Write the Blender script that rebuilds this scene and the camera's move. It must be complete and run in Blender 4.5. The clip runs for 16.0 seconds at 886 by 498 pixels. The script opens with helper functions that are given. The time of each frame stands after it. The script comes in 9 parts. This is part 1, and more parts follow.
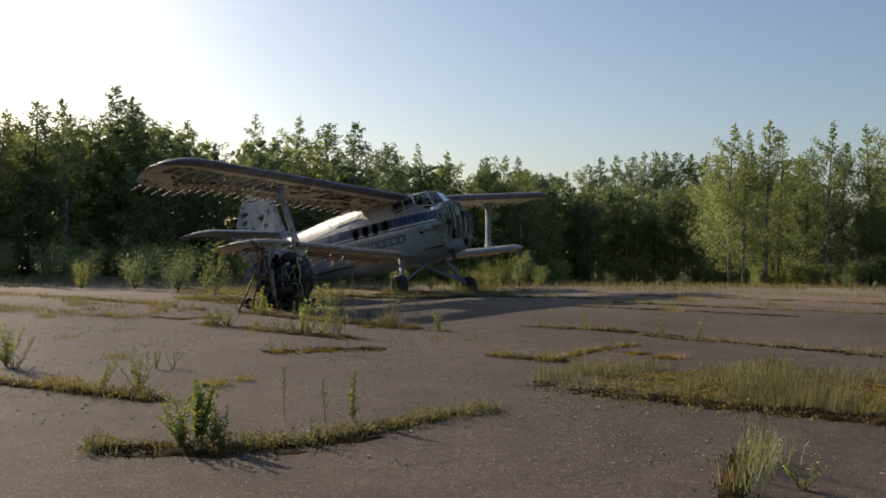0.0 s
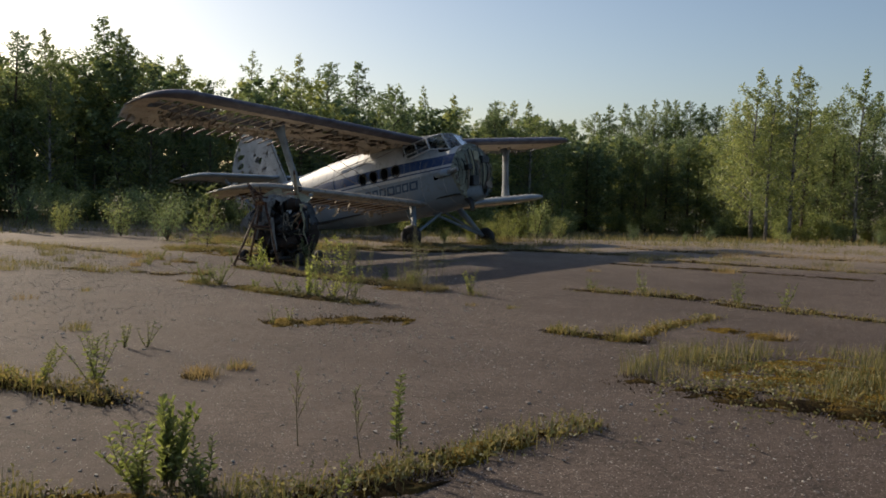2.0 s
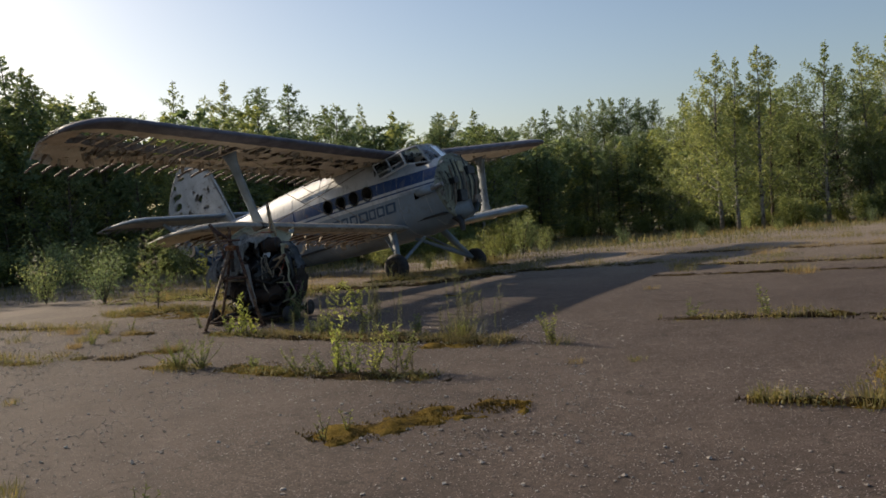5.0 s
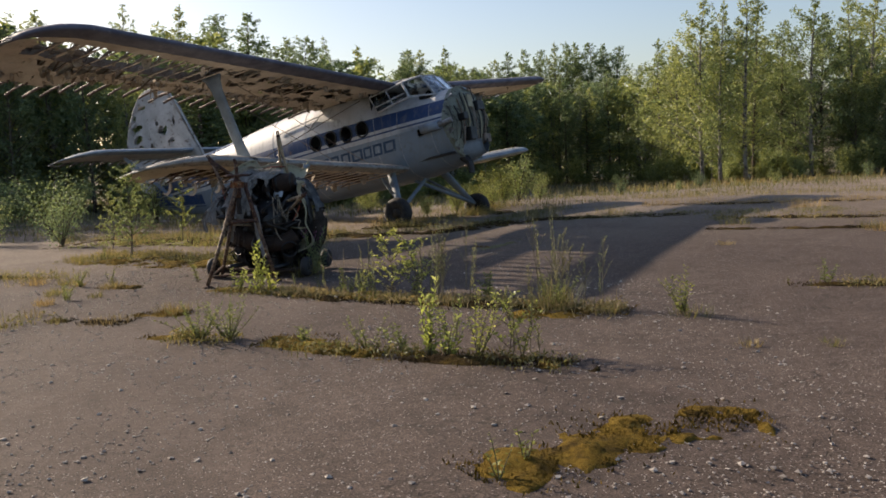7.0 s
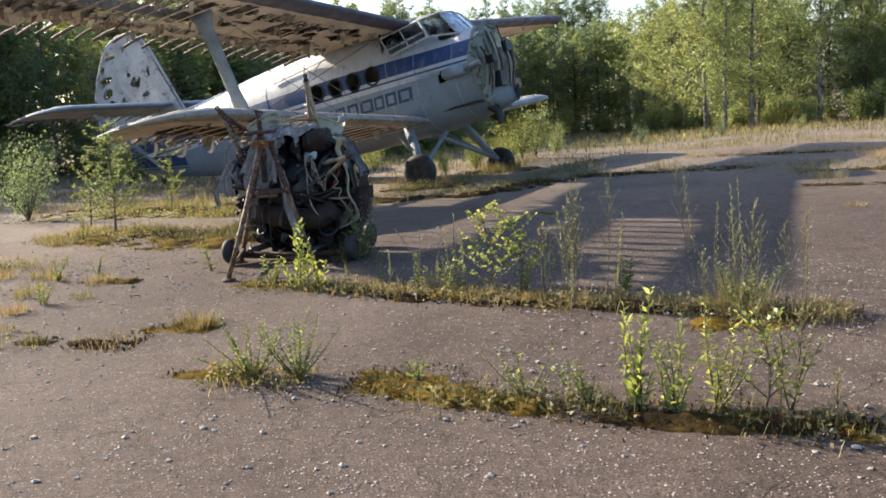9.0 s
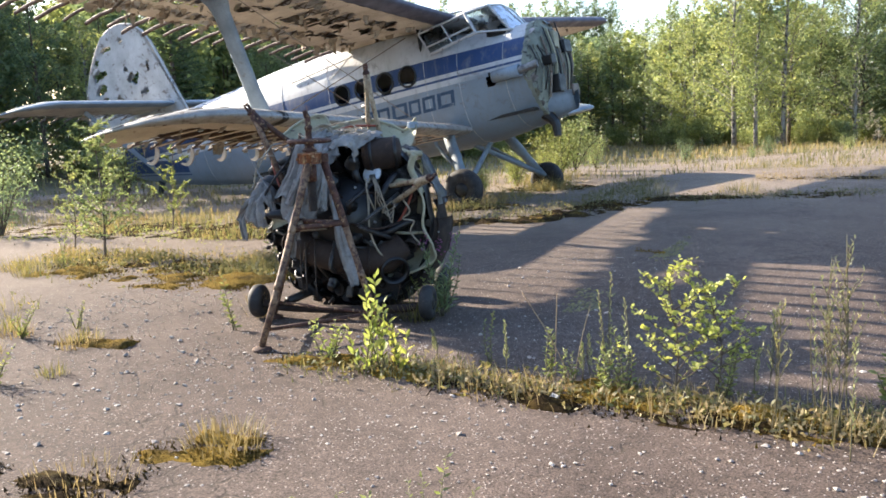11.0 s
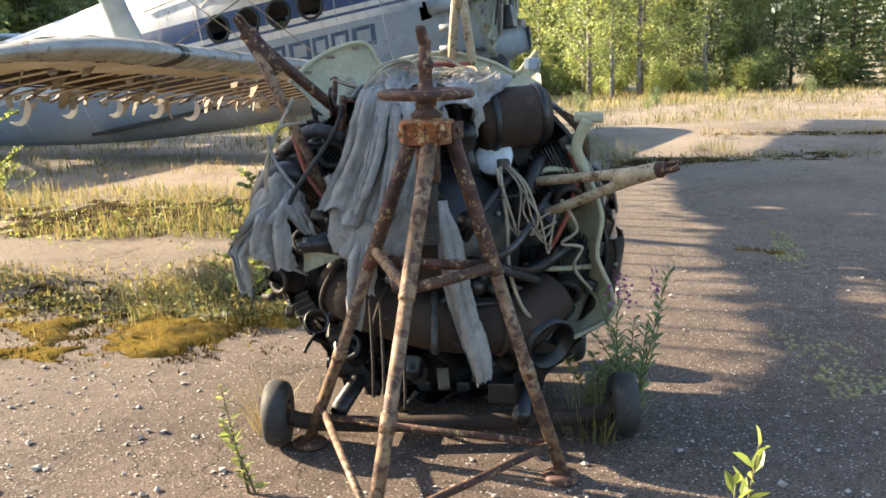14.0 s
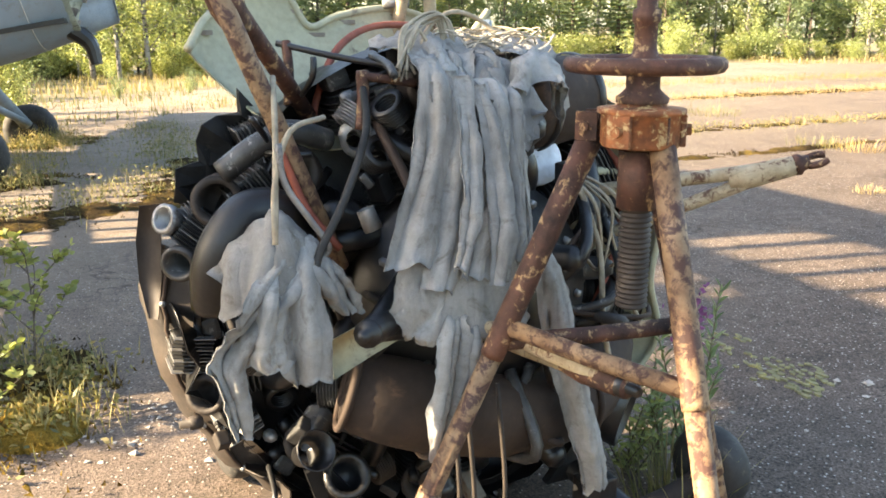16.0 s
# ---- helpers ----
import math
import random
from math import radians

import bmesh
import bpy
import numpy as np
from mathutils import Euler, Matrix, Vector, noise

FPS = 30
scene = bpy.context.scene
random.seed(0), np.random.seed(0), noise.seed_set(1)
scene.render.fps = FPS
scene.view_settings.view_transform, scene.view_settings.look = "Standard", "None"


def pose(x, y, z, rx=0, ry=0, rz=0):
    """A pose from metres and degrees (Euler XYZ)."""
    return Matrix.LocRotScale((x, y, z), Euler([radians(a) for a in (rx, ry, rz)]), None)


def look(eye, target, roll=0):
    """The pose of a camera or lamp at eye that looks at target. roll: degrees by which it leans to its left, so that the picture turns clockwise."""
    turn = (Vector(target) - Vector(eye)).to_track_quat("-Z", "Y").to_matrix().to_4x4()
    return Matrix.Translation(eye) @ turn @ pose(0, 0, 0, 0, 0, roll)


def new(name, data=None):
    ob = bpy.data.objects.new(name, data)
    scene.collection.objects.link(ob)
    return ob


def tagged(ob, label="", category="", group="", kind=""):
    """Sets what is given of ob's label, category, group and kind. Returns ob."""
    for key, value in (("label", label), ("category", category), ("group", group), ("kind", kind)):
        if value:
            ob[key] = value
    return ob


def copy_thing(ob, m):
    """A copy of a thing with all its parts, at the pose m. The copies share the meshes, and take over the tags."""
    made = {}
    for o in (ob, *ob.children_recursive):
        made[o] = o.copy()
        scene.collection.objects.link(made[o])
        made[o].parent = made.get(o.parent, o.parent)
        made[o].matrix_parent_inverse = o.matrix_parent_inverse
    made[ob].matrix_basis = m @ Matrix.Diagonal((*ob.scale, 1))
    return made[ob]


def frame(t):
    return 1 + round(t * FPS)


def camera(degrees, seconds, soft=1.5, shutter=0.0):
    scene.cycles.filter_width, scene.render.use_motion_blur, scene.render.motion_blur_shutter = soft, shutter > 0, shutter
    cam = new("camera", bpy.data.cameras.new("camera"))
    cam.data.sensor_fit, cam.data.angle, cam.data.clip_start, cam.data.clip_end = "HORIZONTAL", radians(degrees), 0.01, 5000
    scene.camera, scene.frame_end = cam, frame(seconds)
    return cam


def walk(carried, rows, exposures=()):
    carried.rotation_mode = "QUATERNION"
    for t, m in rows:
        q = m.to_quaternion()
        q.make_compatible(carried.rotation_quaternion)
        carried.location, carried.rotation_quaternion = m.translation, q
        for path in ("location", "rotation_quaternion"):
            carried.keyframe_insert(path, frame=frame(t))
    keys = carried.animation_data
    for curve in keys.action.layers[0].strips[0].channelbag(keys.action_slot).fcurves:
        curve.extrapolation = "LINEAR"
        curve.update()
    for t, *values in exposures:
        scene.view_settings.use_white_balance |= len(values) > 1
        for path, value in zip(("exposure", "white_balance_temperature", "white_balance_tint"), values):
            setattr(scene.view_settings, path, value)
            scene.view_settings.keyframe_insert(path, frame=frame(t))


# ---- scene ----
cam = camera(53.8, 16.0, soft=1.7)
METRES, EYE, TILT, LEAN, TURN = 20.27, 1.63, 0.0, 0.0, 0.0
ROWS = [
    (0.0, 0.0, 0.0, 0.0, 0.01, -0.55, -0.58),
    (0.5, -0.0069, 0.033, 0.0001, -0.29, -1.76, 0.01),
    (1.0, -0.0127, 0.0668, -0.0006, 1.59, -1.85, -1.63),
    (1.5, -0.0187, 0.0953, -0.0005, -1.01, -2.66, -1.18),
    (2.0, -0.0282, 0.1257, -0.002, -0.19, -3.92, -1.48),
    (2.5, -0.0367, 0.1552, -0.0006, -1.32, -3.28, 1.05),
    (3.0, -0.0464, 0.1886, -0.001, -1.8, -1.98, 2.11),
    (3.5, -0.0584, 0.2181, -0.0016, -3.35, -3.11, 2.45),
    (4.0, -0.0696, 0.2489, -0.0014, -3.91, -2.64, 3.61),
    (6.5, -0.1474, 0.3918, -0.003, -7.51, -3.28, 3.62),
    (7.0, -0.1591, 0.4244, -0.0047, -8.77, -6.5, 2.74),
    (7.5, -0.1714, 0.4573, -0.0043, -9.28, -7.47, 1.47),
    (8.0, -0.1828, 0.4873, -0.0035, -10.74, -8.02, 1.68),
    (8.5, -0.1901, 0.5223, -0.0046, -10.08, -7.44, 2.83),
    (9.0, -0.197, 0.5542, -0.0051, -11.0, -9.7, 3.74),
    (9.2, -0.1994, 0.567, -0.0051, -9.95, -8.1, 3.6),
    (11.5, -0.2222, 0.7083, -0.0052, -11.57, -10.13, 1.99),
    (12.0, -0.2287, 0.7375, -0.0045, -11.9, -11.42, 2.51),
    (12.5, -0.236, 0.7655, -0.0053, -13.8, -12.42, 2.8),
    (13.0, -0.2423, 0.7971, -0.0064, -15.6, -12.62, 0.97),
    (13.5, -0.25, 0.826, -0.0068, -18.44, -12.74, 0.6),
    (14.0, -0.2563, 0.8536, -0.0078, -23.65, -12.9, 1.39),
    (14.5, -0.2656, 0.8802, -0.0092, -33.38, -13.21, -0.64),
    (15.0, -0.2716, 0.9067, -0.0102, -39.32, -12.59, 0.36),
    (15.5, -0.2799, 0.93, -0.0114, -49.23, -14.3, -0.43),
    (16.0, -0.2843, 0.9511, -0.011, -56.7, -14.36, -0.01),
]
EXPOSURES = [(0.0, 0.14, 6200, 12), (2.0, 0.08, 6200, 12), (4.0, 0.05, 6250, 12), (6.5, 0.38, 6250, 14), (7.0, 0.56, 6300, 16), (7.5, 1.14, 6300, 16), (8.0, 1.30, 6300, 17), (8.5, 1.28, 6200, 15), (9.0, 1.46, 6000, 13),
             (11.5, 2.08, 5850, 13), (12.5, 2.13, 6050, 9), (14.0, 2.38, 6550, 9), (15.0, 2.62, 7000, 9), (16.0, 3.02, 7250, 9)]
walk(cam, [(t, pose(0, 0, EYE, TILT, LEAN, TURN) @ pose(METRES * x, METRES * y, METRES * z, 90 + pitch, roll, yaw)) for t, x, y, z, yaw, pitch, roll in ROWS], EXPOSURES)

# ---- light ----
SUN_AZ, SUN_EL = -44.0, 23.0   # degrees; azimuth from +y towards +x
world = bpy.data.worlds.new("sky")
scene.world = world
world.use_nodes = True
wn = world.node_tree
sky = wn.nodes.new("ShaderNodeTexSky")
sky.sky_type = 'NISHITA'
sky.sun_disc = False
sky.sun_elevation = radians(SUN_EL)
sky.sun_rotation = radians(SUN_AZ)
sky.air_density, sky.dust_density, sky.ozone_density = 1.0, 1.5, 1.0
wn.nodes["Background"].inputs[1].default_value = 0.098
wn.links.new(sky.outputs[0], wn.nodes["Background"].inputs[0])
sun = new("sun", bpy.data.lights.new("sun", 'SUN'))
sun.data.energy, sun.data.angle, sun.data.color = 5.0, radians(0.55), (1.0, 0.83, 0.60)
sa, se = radians(SUN_AZ), radians(SUN_EL)
sun.matrix_world = look((0, 0, 0), (-math.sin(sa) * math.cos(se), -math.cos(sa) * math.cos(se), -math.sin(se)))

# ---- helpers ----
def part(name, bm, material, parent, label="", smooth=False):
    me = bpy.data.meshes.new(name)
    bm.normal_update()
    bm.to_mesh(me)
    bm.free()
    return link_part(name, me, material, parent, label, smooth)


def link_part(name, me, material, parent, label="", smooth=False):
    for m in (material if isinstance(material, (list, tuple)) else [material]):
        me.materials.append(m)
    if smooth:
        me.polygons.foreach_set("use_smooth", [True] * len(me.polygons))
    ob = new(name, me)
    if parent is not None:
        ob.parent = parent
    if label:
        tagged(ob, label)
    return ob


def raw(name, verts, faces, material, parent=None, label="", smooth=False):
    me = bpy.data.meshes.new(name)
    me.from_pydata([tuple(v) for v in verts], [], [tuple(f) for f in faces])
    me.update()
    return link_part(name, me, material, parent, label, smooth)


def thing(name, m, label, category, group="", kind=""):
    ob = new(name)
    ob.empty_display_size = 0.1
    ob.matrix_world = m
    return tagged(ob, label, category, group, kind)


def box(bm, size, m=Matrix(), bevel=0.0):
    r = bmesh.ops.create_cube(bm, size=1.0, matrix=m @ Matrix.Diagonal((*size, 1)))
    if bevel:
        es = list({e for v in r["verts"] for e in v.link_edges})
        bmesh.ops.bevel(bm, geom=es, offset=bevel, segments=2, affect='EDGES', profile=0.6)
    return bm


def frames_along(pts):
    pts = [Vector(p) for p in pts]
    out, up = [], None
    for i, p in enumerate(pts):
        d = (pts[min(i + 1, len(pts) - 1)] - pts[max(i - 1, 0)])
        d = d.normalized() if d.length > 1e-9 else Vector((0, 0, 1))
        if up is None:
            up = Vector((0, 0, 1)) if abs(d.z) < 0.9 else Vector((1, 0, 0))
        n = (up - d * up.dot(d))
        n = n.normalized() if n.length > 1e-6 else d.orthogonal().normalized()
        up = n
        out.append((p, n, d.cross(n)))
    return out


def tube(bm, pts, r, n=8, cap=True, flat=1.0):
    """A tube along points; r one radius or one a point; flat squeezes the second axis."""
    fr = frames_along(pts)
    rs = r if isinstance(r, (list, tuple)) else [r] * len(fr)
    rings = []
    for (p, a, b), q in zip(fr, rs):
        rings.append([bm.verts.new(p + a * (q * math.cos(2 * math.pi * k / n)) + b * (q * flat * math.sin(2 * math.pi * k / n))) for k in range(n)])
    for u, v in zip(rings, rings[1:]):
        for k in range(n):
            bm.faces.new((u[k], u[(k + 1) % n], v[(k + 1) % n], v[k]))
    if cap:
        bm.faces.new(rings[0][::-1])
        bm.faces.new(rings[-1])
    return bm


def smooth_path(pts, steps=6):
    """Catmull-Rom through the points."""
    p = [Vector(q) for q in pts]
    p = [p[0] * 2 - p[1]] + p + [p[-1] * 2 - p[-2]]
    out = []
    for i in range(1, len(p) - 2):
        a, b, c, d = p[i - 1:i + 3]
        for k in range(steps):
            t = k / steps
            out.append(0.5 * (2 * b + (c - a) * t + (2 * a - 5 * b + 4 * c - d) * t * t + (3 * b - a - 3 * c + d) * t ** 3))
    return out + [p[-2]]


def loft(bm, rings, closed=True, cap=False):
    vs = [[bm.verts.new(q) for q in ring] for ring in rings]
    n = len(vs[0])
    for u, v in zip(vs, vs[1:]):
        for k in range(n if closed else n - 1):
            bm.faces.new((u[k], u[(k + 1) % n], v[(k + 1) % n], v[k]))
    if cap:
        bm.faces.new(vs[0][::-1])
        bm.faces.new(vs[-1])
    return bm


def lathe(bm, profile, m=Matrix(), n=24):
    """profile: (radius, height) pairs turned round the local z axis."""
    rings = [[m @ Vector((r * math.cos(2 * math.pi * k / n), r * math.sin(2 * math.pi * k / n), h)) for k in range(n)] for r, h in profile]
    return loft(bm, rings)


def thicken(bm, t):
    """Gives an open sheet a second skin and a rim."""
    bm.normal_update()
    faces = bm.faces[:]
    rim = [e for e in bm.edges if len(e.link_faces) == 1]
    twin = {v: bm.verts.new(v.co - v.normal * t) for v in bm.verts[:]}
    for f in faces:
        bm.faces.new([twin[v] for v in reversed(f.verts)])
    for e in rim:
        a, b = e.verts
        bm.faces.new((a, b, twin[b], twin[a]))
    return bm


def axis_frame(p, d, roll=0.0):
    """A frame at p whose z axis points along d."""
    return Matrix.Translation(p) @ Vector(d).to_track_quat('Z', 'Y').to_matrix().to_4x4() @ Matrix.Rotation(roll, 4, 'Z')


def gz(x, y):
    """The ground's height: level round the engine, falling gently away beyond it."""
    d = max(0.0, y - 18.0)
    return -0.011 * d * d / (d + 3.0) - 0.030 * min(26.0, max(0.0, y - 34.0 - 0.1 * x)) * (1.0 if x > -4 else max(0.0, 1 + (x + 4) / 8))


# ---- materials ----
def tree_of(name):
    m = bpy.data.materials.new(name)
    m.use_nodes = True
    return m, m.node_tree, m.node_tree.nodes["Principled BSDF"]


def noise_of(nt, coord, scale, detail=5.0, rough=0.6, distort=0.0):
    n = nt.nodes.new("ShaderNodeTexNoise")
    n.inputs["Scale"].default_value = scale
    n.inputs["Detail"].default_value = detail
    n.inputs["Roughness"].default_value = rough
    n.inputs["Distortion"].default_value = distort
    nt.links.new(coord, n.inputs["Vector"])
    return n.outputs["Fac"]


def ramp_of(nt, fac, stops):
    r = nt.nodes.new("ShaderNodeValToRGB")
    el = r.color_ramp.elements
    while len(el) < len(stops):
        el.new(0.5)
    for e, (p, c) in zip(el, stops):
        e.position = p
        e.color = (*c, 1.0) if len(c) == 3 else c
    nt.links.new(fac, r.inputs[0])
    return r.outputs[0]


def grey(v):
    return (v, v, v)


def mix_of(nt, fac, a, b, kind='MIX'):
    m = nt.nodes.new("ShaderNodeMix")
    m.data_type, m.blend_type = 'RGBA', kind
    for sock, val in ((0, fac), (6, a), (7, b)):
        if hasattr(val, "is_linked"):
            nt.links.new(val, m.inputs[sock])
        elif isinstance(val, tuple):
            m.inputs[sock].default_value = (*val, 1.0)
        else:
            m.inputs[sock].default_value = val
    return m.outputs[2]


def bump_of(nt, height, strength, distance, bsdf, after=None):
    b = nt.nodes.new("ShaderNodeBump")
    b.inputs["Strength"].default_value = strength
    b.inputs["Distance"].default_value = distance
    nt.links.new(height, b.inputs["Height"])
    if after is not None:
        nt.links.new(after, b.inputs["Normal"])
    nt.links.new(b.outputs[0], bsdf.inputs["Normal"])
    return b.outputs[0]


def coords(nt, kind="Object"):
    return nt.nodes.new("ShaderNodeTexCoord").outputs[kind]


def surface(name, light, dark, scale=6.0, wear=None, wear_at=0.62, rough=(0.5, 0.8), metal=0.0, bump=0.3, depth=0.004, fine=60.0, vary=0.0):
    """A worn surface: two colours mottled at two scales, an optional third in worn spots."""
    m, nt, bs = tree_of(name)
    co = coords(nt)
    big, small = noise_of(nt, co, scale, 6), noise_of(nt, co, fine, 4)
    col = ramp_of(nt, big, [(0.3, dark), (0.68, light)])
    col = mix_of(nt, 0.35, col, ramp_of(nt, small, [(0.25, grey(0.35)), (0.7, grey(1.0))]), 'MULTIPLY')
    if wear:
        w = ramp_of(nt, noise_of(nt, co, scale * 2.3, 8, 0.7, 0.4), [(wear_at - 0.05, grey(0)), (wear_at + 0.04, grey(1))])
        col = mix_of(nt, w, col, wear)
    if vary:
        info = nt.nodes.new("ShaderNodeObjectInfo").outputs["Random"]
        col = mix_of(nt, vary, col, ramp_of(nt, info, [(0.0, grey(0.55)), (1.0, grey(1.35))]), 'MULTIPLY')
    nt.links.new(col, bs.inputs["Base Color"])
    nt.links.new(ramp_of(nt, big, [(0.3, grey(rough[1])), (0.7, grey(rough[0]))]), bs.inputs["Roughness"])
    bs.inputs["Metallic"].default_value = metal
    if bump:
        bump_of(nt, mix_of(nt, 0.5, small, big), bump, depth, bs)
    return m


def leaf(name, a, b, c, translucent=0.45, rough=0.5, by='island'):
    """Leaves: light passes through; the tint changes from leaf to leaf and plant to plant."""
    m, nt, bs = tree_of(name)
    nt.nodes.remove(bs)
    out = nt.nodes["Material Output"]
    geo = nt.nodes.new("ShaderNodeNewGeometry").outputs["Random Per Island"]
    info = nt.nodes.new("ShaderNodeObjectInfo").outputs["Random"]
    col = ramp_of(nt, geo, [(0.0, a), (0.55, b), (1.0, c)])
    col = mix_of(nt, 0.6, col, ramp_of(nt, info, [(0.0, (0.62, 0.68, 0.62)), (0.5, (1.0, 1.0, 1.0)), (1.0, (1.3, 1.15, 0.85))]), 'MULTIPLY')
    d, t, g = (nt.nodes.new("ShaderNodeBsdf" + k) for k in ("Diffuse", "Translucent", "Glossy"))
    g.inputs["Roughness"].default_value = rough
    g.inputs["Color"].default_value = (0.9, 0.95, 0.9, 1)
    nt.links.new(col, d.inputs["Color"])
    nt.links.new(mix_of(nt, 1.0, col, (1.6, 1.6, 1.4), 'MULTIPLY'), t.inputs["Color"])
    mx, my = nt.nodes.new("ShaderNodeMixShader"), nt.nodes.new("ShaderNodeMixShader")
    mx.inputs[0].default_value, my.inputs[0].default_value = translucent, 0.04
    nt.links.new(d.outputs[0], mx.inputs[1])
    nt.links.new(t.outputs[0], mx.inputs[2])
    nt.links.new(mx.outputs[0], my.inputs[1])
    nt.links.new(g.outputs[0], my.inputs[2])
    nt.links.new(my.outputs[0], out.inputs[0])
    return m


def asphalt_material():
    m, nt, bs = tree_of("weathered asphalt")
    co = coords(nt)
    broad = noise_of(nt, co, 0.22, 5, 0.6, 0.5)
    mid = noise_of(nt, co, 2.1, 6, 0.65)
    grain = noise_of(nt, co, 95.0, 3, 0.7)
    col = ramp_of(nt, broad, [(0.25, (0.069, 0.051, 0.041)), (0.5, (0.101, 0.076, 0.061)), (0.75, (0.136, 0.105, 0.085))])
    col = mix_of(nt, 0.55, col, ramp_of(nt, mid, [(0.25, grey(0.45)), (0.75, grey(1.4))]), 'MULTIPLY')
    col = mix_of(nt, 0.8, col, ramp_of(nt, grain, [(0.35, grey(0.2)), (0.65, grey(1.8))]), 'MULTIPLY')
    col = mix_of(nt, 0.65, col, ramp_of(nt, noise_of(nt, co, 13.0, 5, 0.75), [(0.30, grey(0.45)), (0.70, grey(1.5))]), 'MULTIPLY')
    # sunlit brightness of the far margin, put into the colour as broken beige
    sep = nt.nodes.new("ShaderNodeSeparateXYZ")
    nt.links.new(co, sep.inputs[0])
    far = nt.nodes.new("ShaderNodeMapRange")
    far.inputs[1].default_value, far.inputs[2].default_value = 20.0, 29.0
    nt.links.new(sep.outputs[1], far.inputs[0])
    far_lift = ramp_of(nt, noise_of(nt, co, 0.5, 6, 0.7, 0.4), [(0.30, grey(0.25)), (0.62, grey(0.75))])
    col = mix_of(nt, mix_of(nt, 1.0, far.outputs[0], far_lift, 'MULTIPLY'), col, (0.32, 0.262, 0.200))
    # pale stones of the aggregate
    vor = nt.nodes.new("ShaderNodeTexVoronoi")
    vor.inputs["Scale"].default_value = 46.0
    nt.links.new(co, vor.inputs["Vector"])
    stone = ramp_of(nt, vor.outputs["Distance"], [(0.15, grey(1)), (0.24, grey(0))])
    pick = ramp_of(nt, vor.outputs["Color"], [(0.36, grey(0)), (0.56, grey(1.0))])
    col = mix_of(nt, mix_of(nt, 1.0, stone, pick, 'MULTIPLY'), col, (0.46, 0.41, 0.365))
    # dark pits where stones have gone
    pit = nt.nodes.new("ShaderNodeTexVoronoi")
    pit.inputs["Scale"].default_value = 27.0
    nt.links.new(co, pit.inputs["Vector"])
    hollow = ramp_of(nt, pit.outputs["Distance"], [(0.12, grey(1)), (0.26, grey(0))])
    chosen = ramp_of(nt, pit.outputs["Color"], [(0.50, grey(0)), (0.62, grey(0.85))])
    col = mix_of(nt, mix_of(nt, 1.0, hollow, chosen, 'MULTIPLY'), col, (0.030, 0.023, 0.019))
    # fine cracks, at two sizes
    height = grain
    for sc, w in ((0.55, 0.010), (1.9, 0.010)):
        v = nt.nodes.new("ShaderNodeTexVoronoi")
        v.feature = 'DISTANCE_TO_EDGE'
        v.inputs["Scale"].default_value = sc
        warp = nt.nodes.new("ShaderNodeVectorMath")
        warp.operation = 'ADD'
        nt.links.new(co, warp.inputs[0])
        nz = nt.nodes.new("ShaderNodeTexNoise")
        nz.inputs["Scale"].default_value = 1.7
        nz.inputs["Detail"].default_value = 6
        nt.links.new(co, nz.inputs["Vector"])
        nt.links.new(nz.outputs["Color"], warp.inputs[1])
        nt.links.new(warp.outputs[0], v.inputs["Vector"])
        crack = ramp_of(nt, v.outputs["Distance"], [(0.0, grey(1)), (w * sc, grey(0))])
        gate = ramp_of(nt, noise_of(nt, co, 0.35 + sc * 0.2, 2), [(0.47, grey(0)), (0.60, grey(0.9))])
        crack = mix_of(nt, 1.0, crack, gate, 'MULTIPLY')
        col = mix_of(nt, crack, col, (0.035, 0.028, 0.022))
        height = mix_of(nt, crack, height, (0.0, 0.0, 0.0))
    nt.links.new(col, bs.inputs["Base Color"])
    bs.inputs["Roughness"].default_value = 0.86
    bs.inputs["Specular IOR Level"].default_value = 0.18
    b1 = bump_of(nt, mid, 0.5, 0.02, bs)
    bump_of(nt, mix_of(nt, 0.4, height, stone), 1.0, 0.010, bs, b1)
    return m


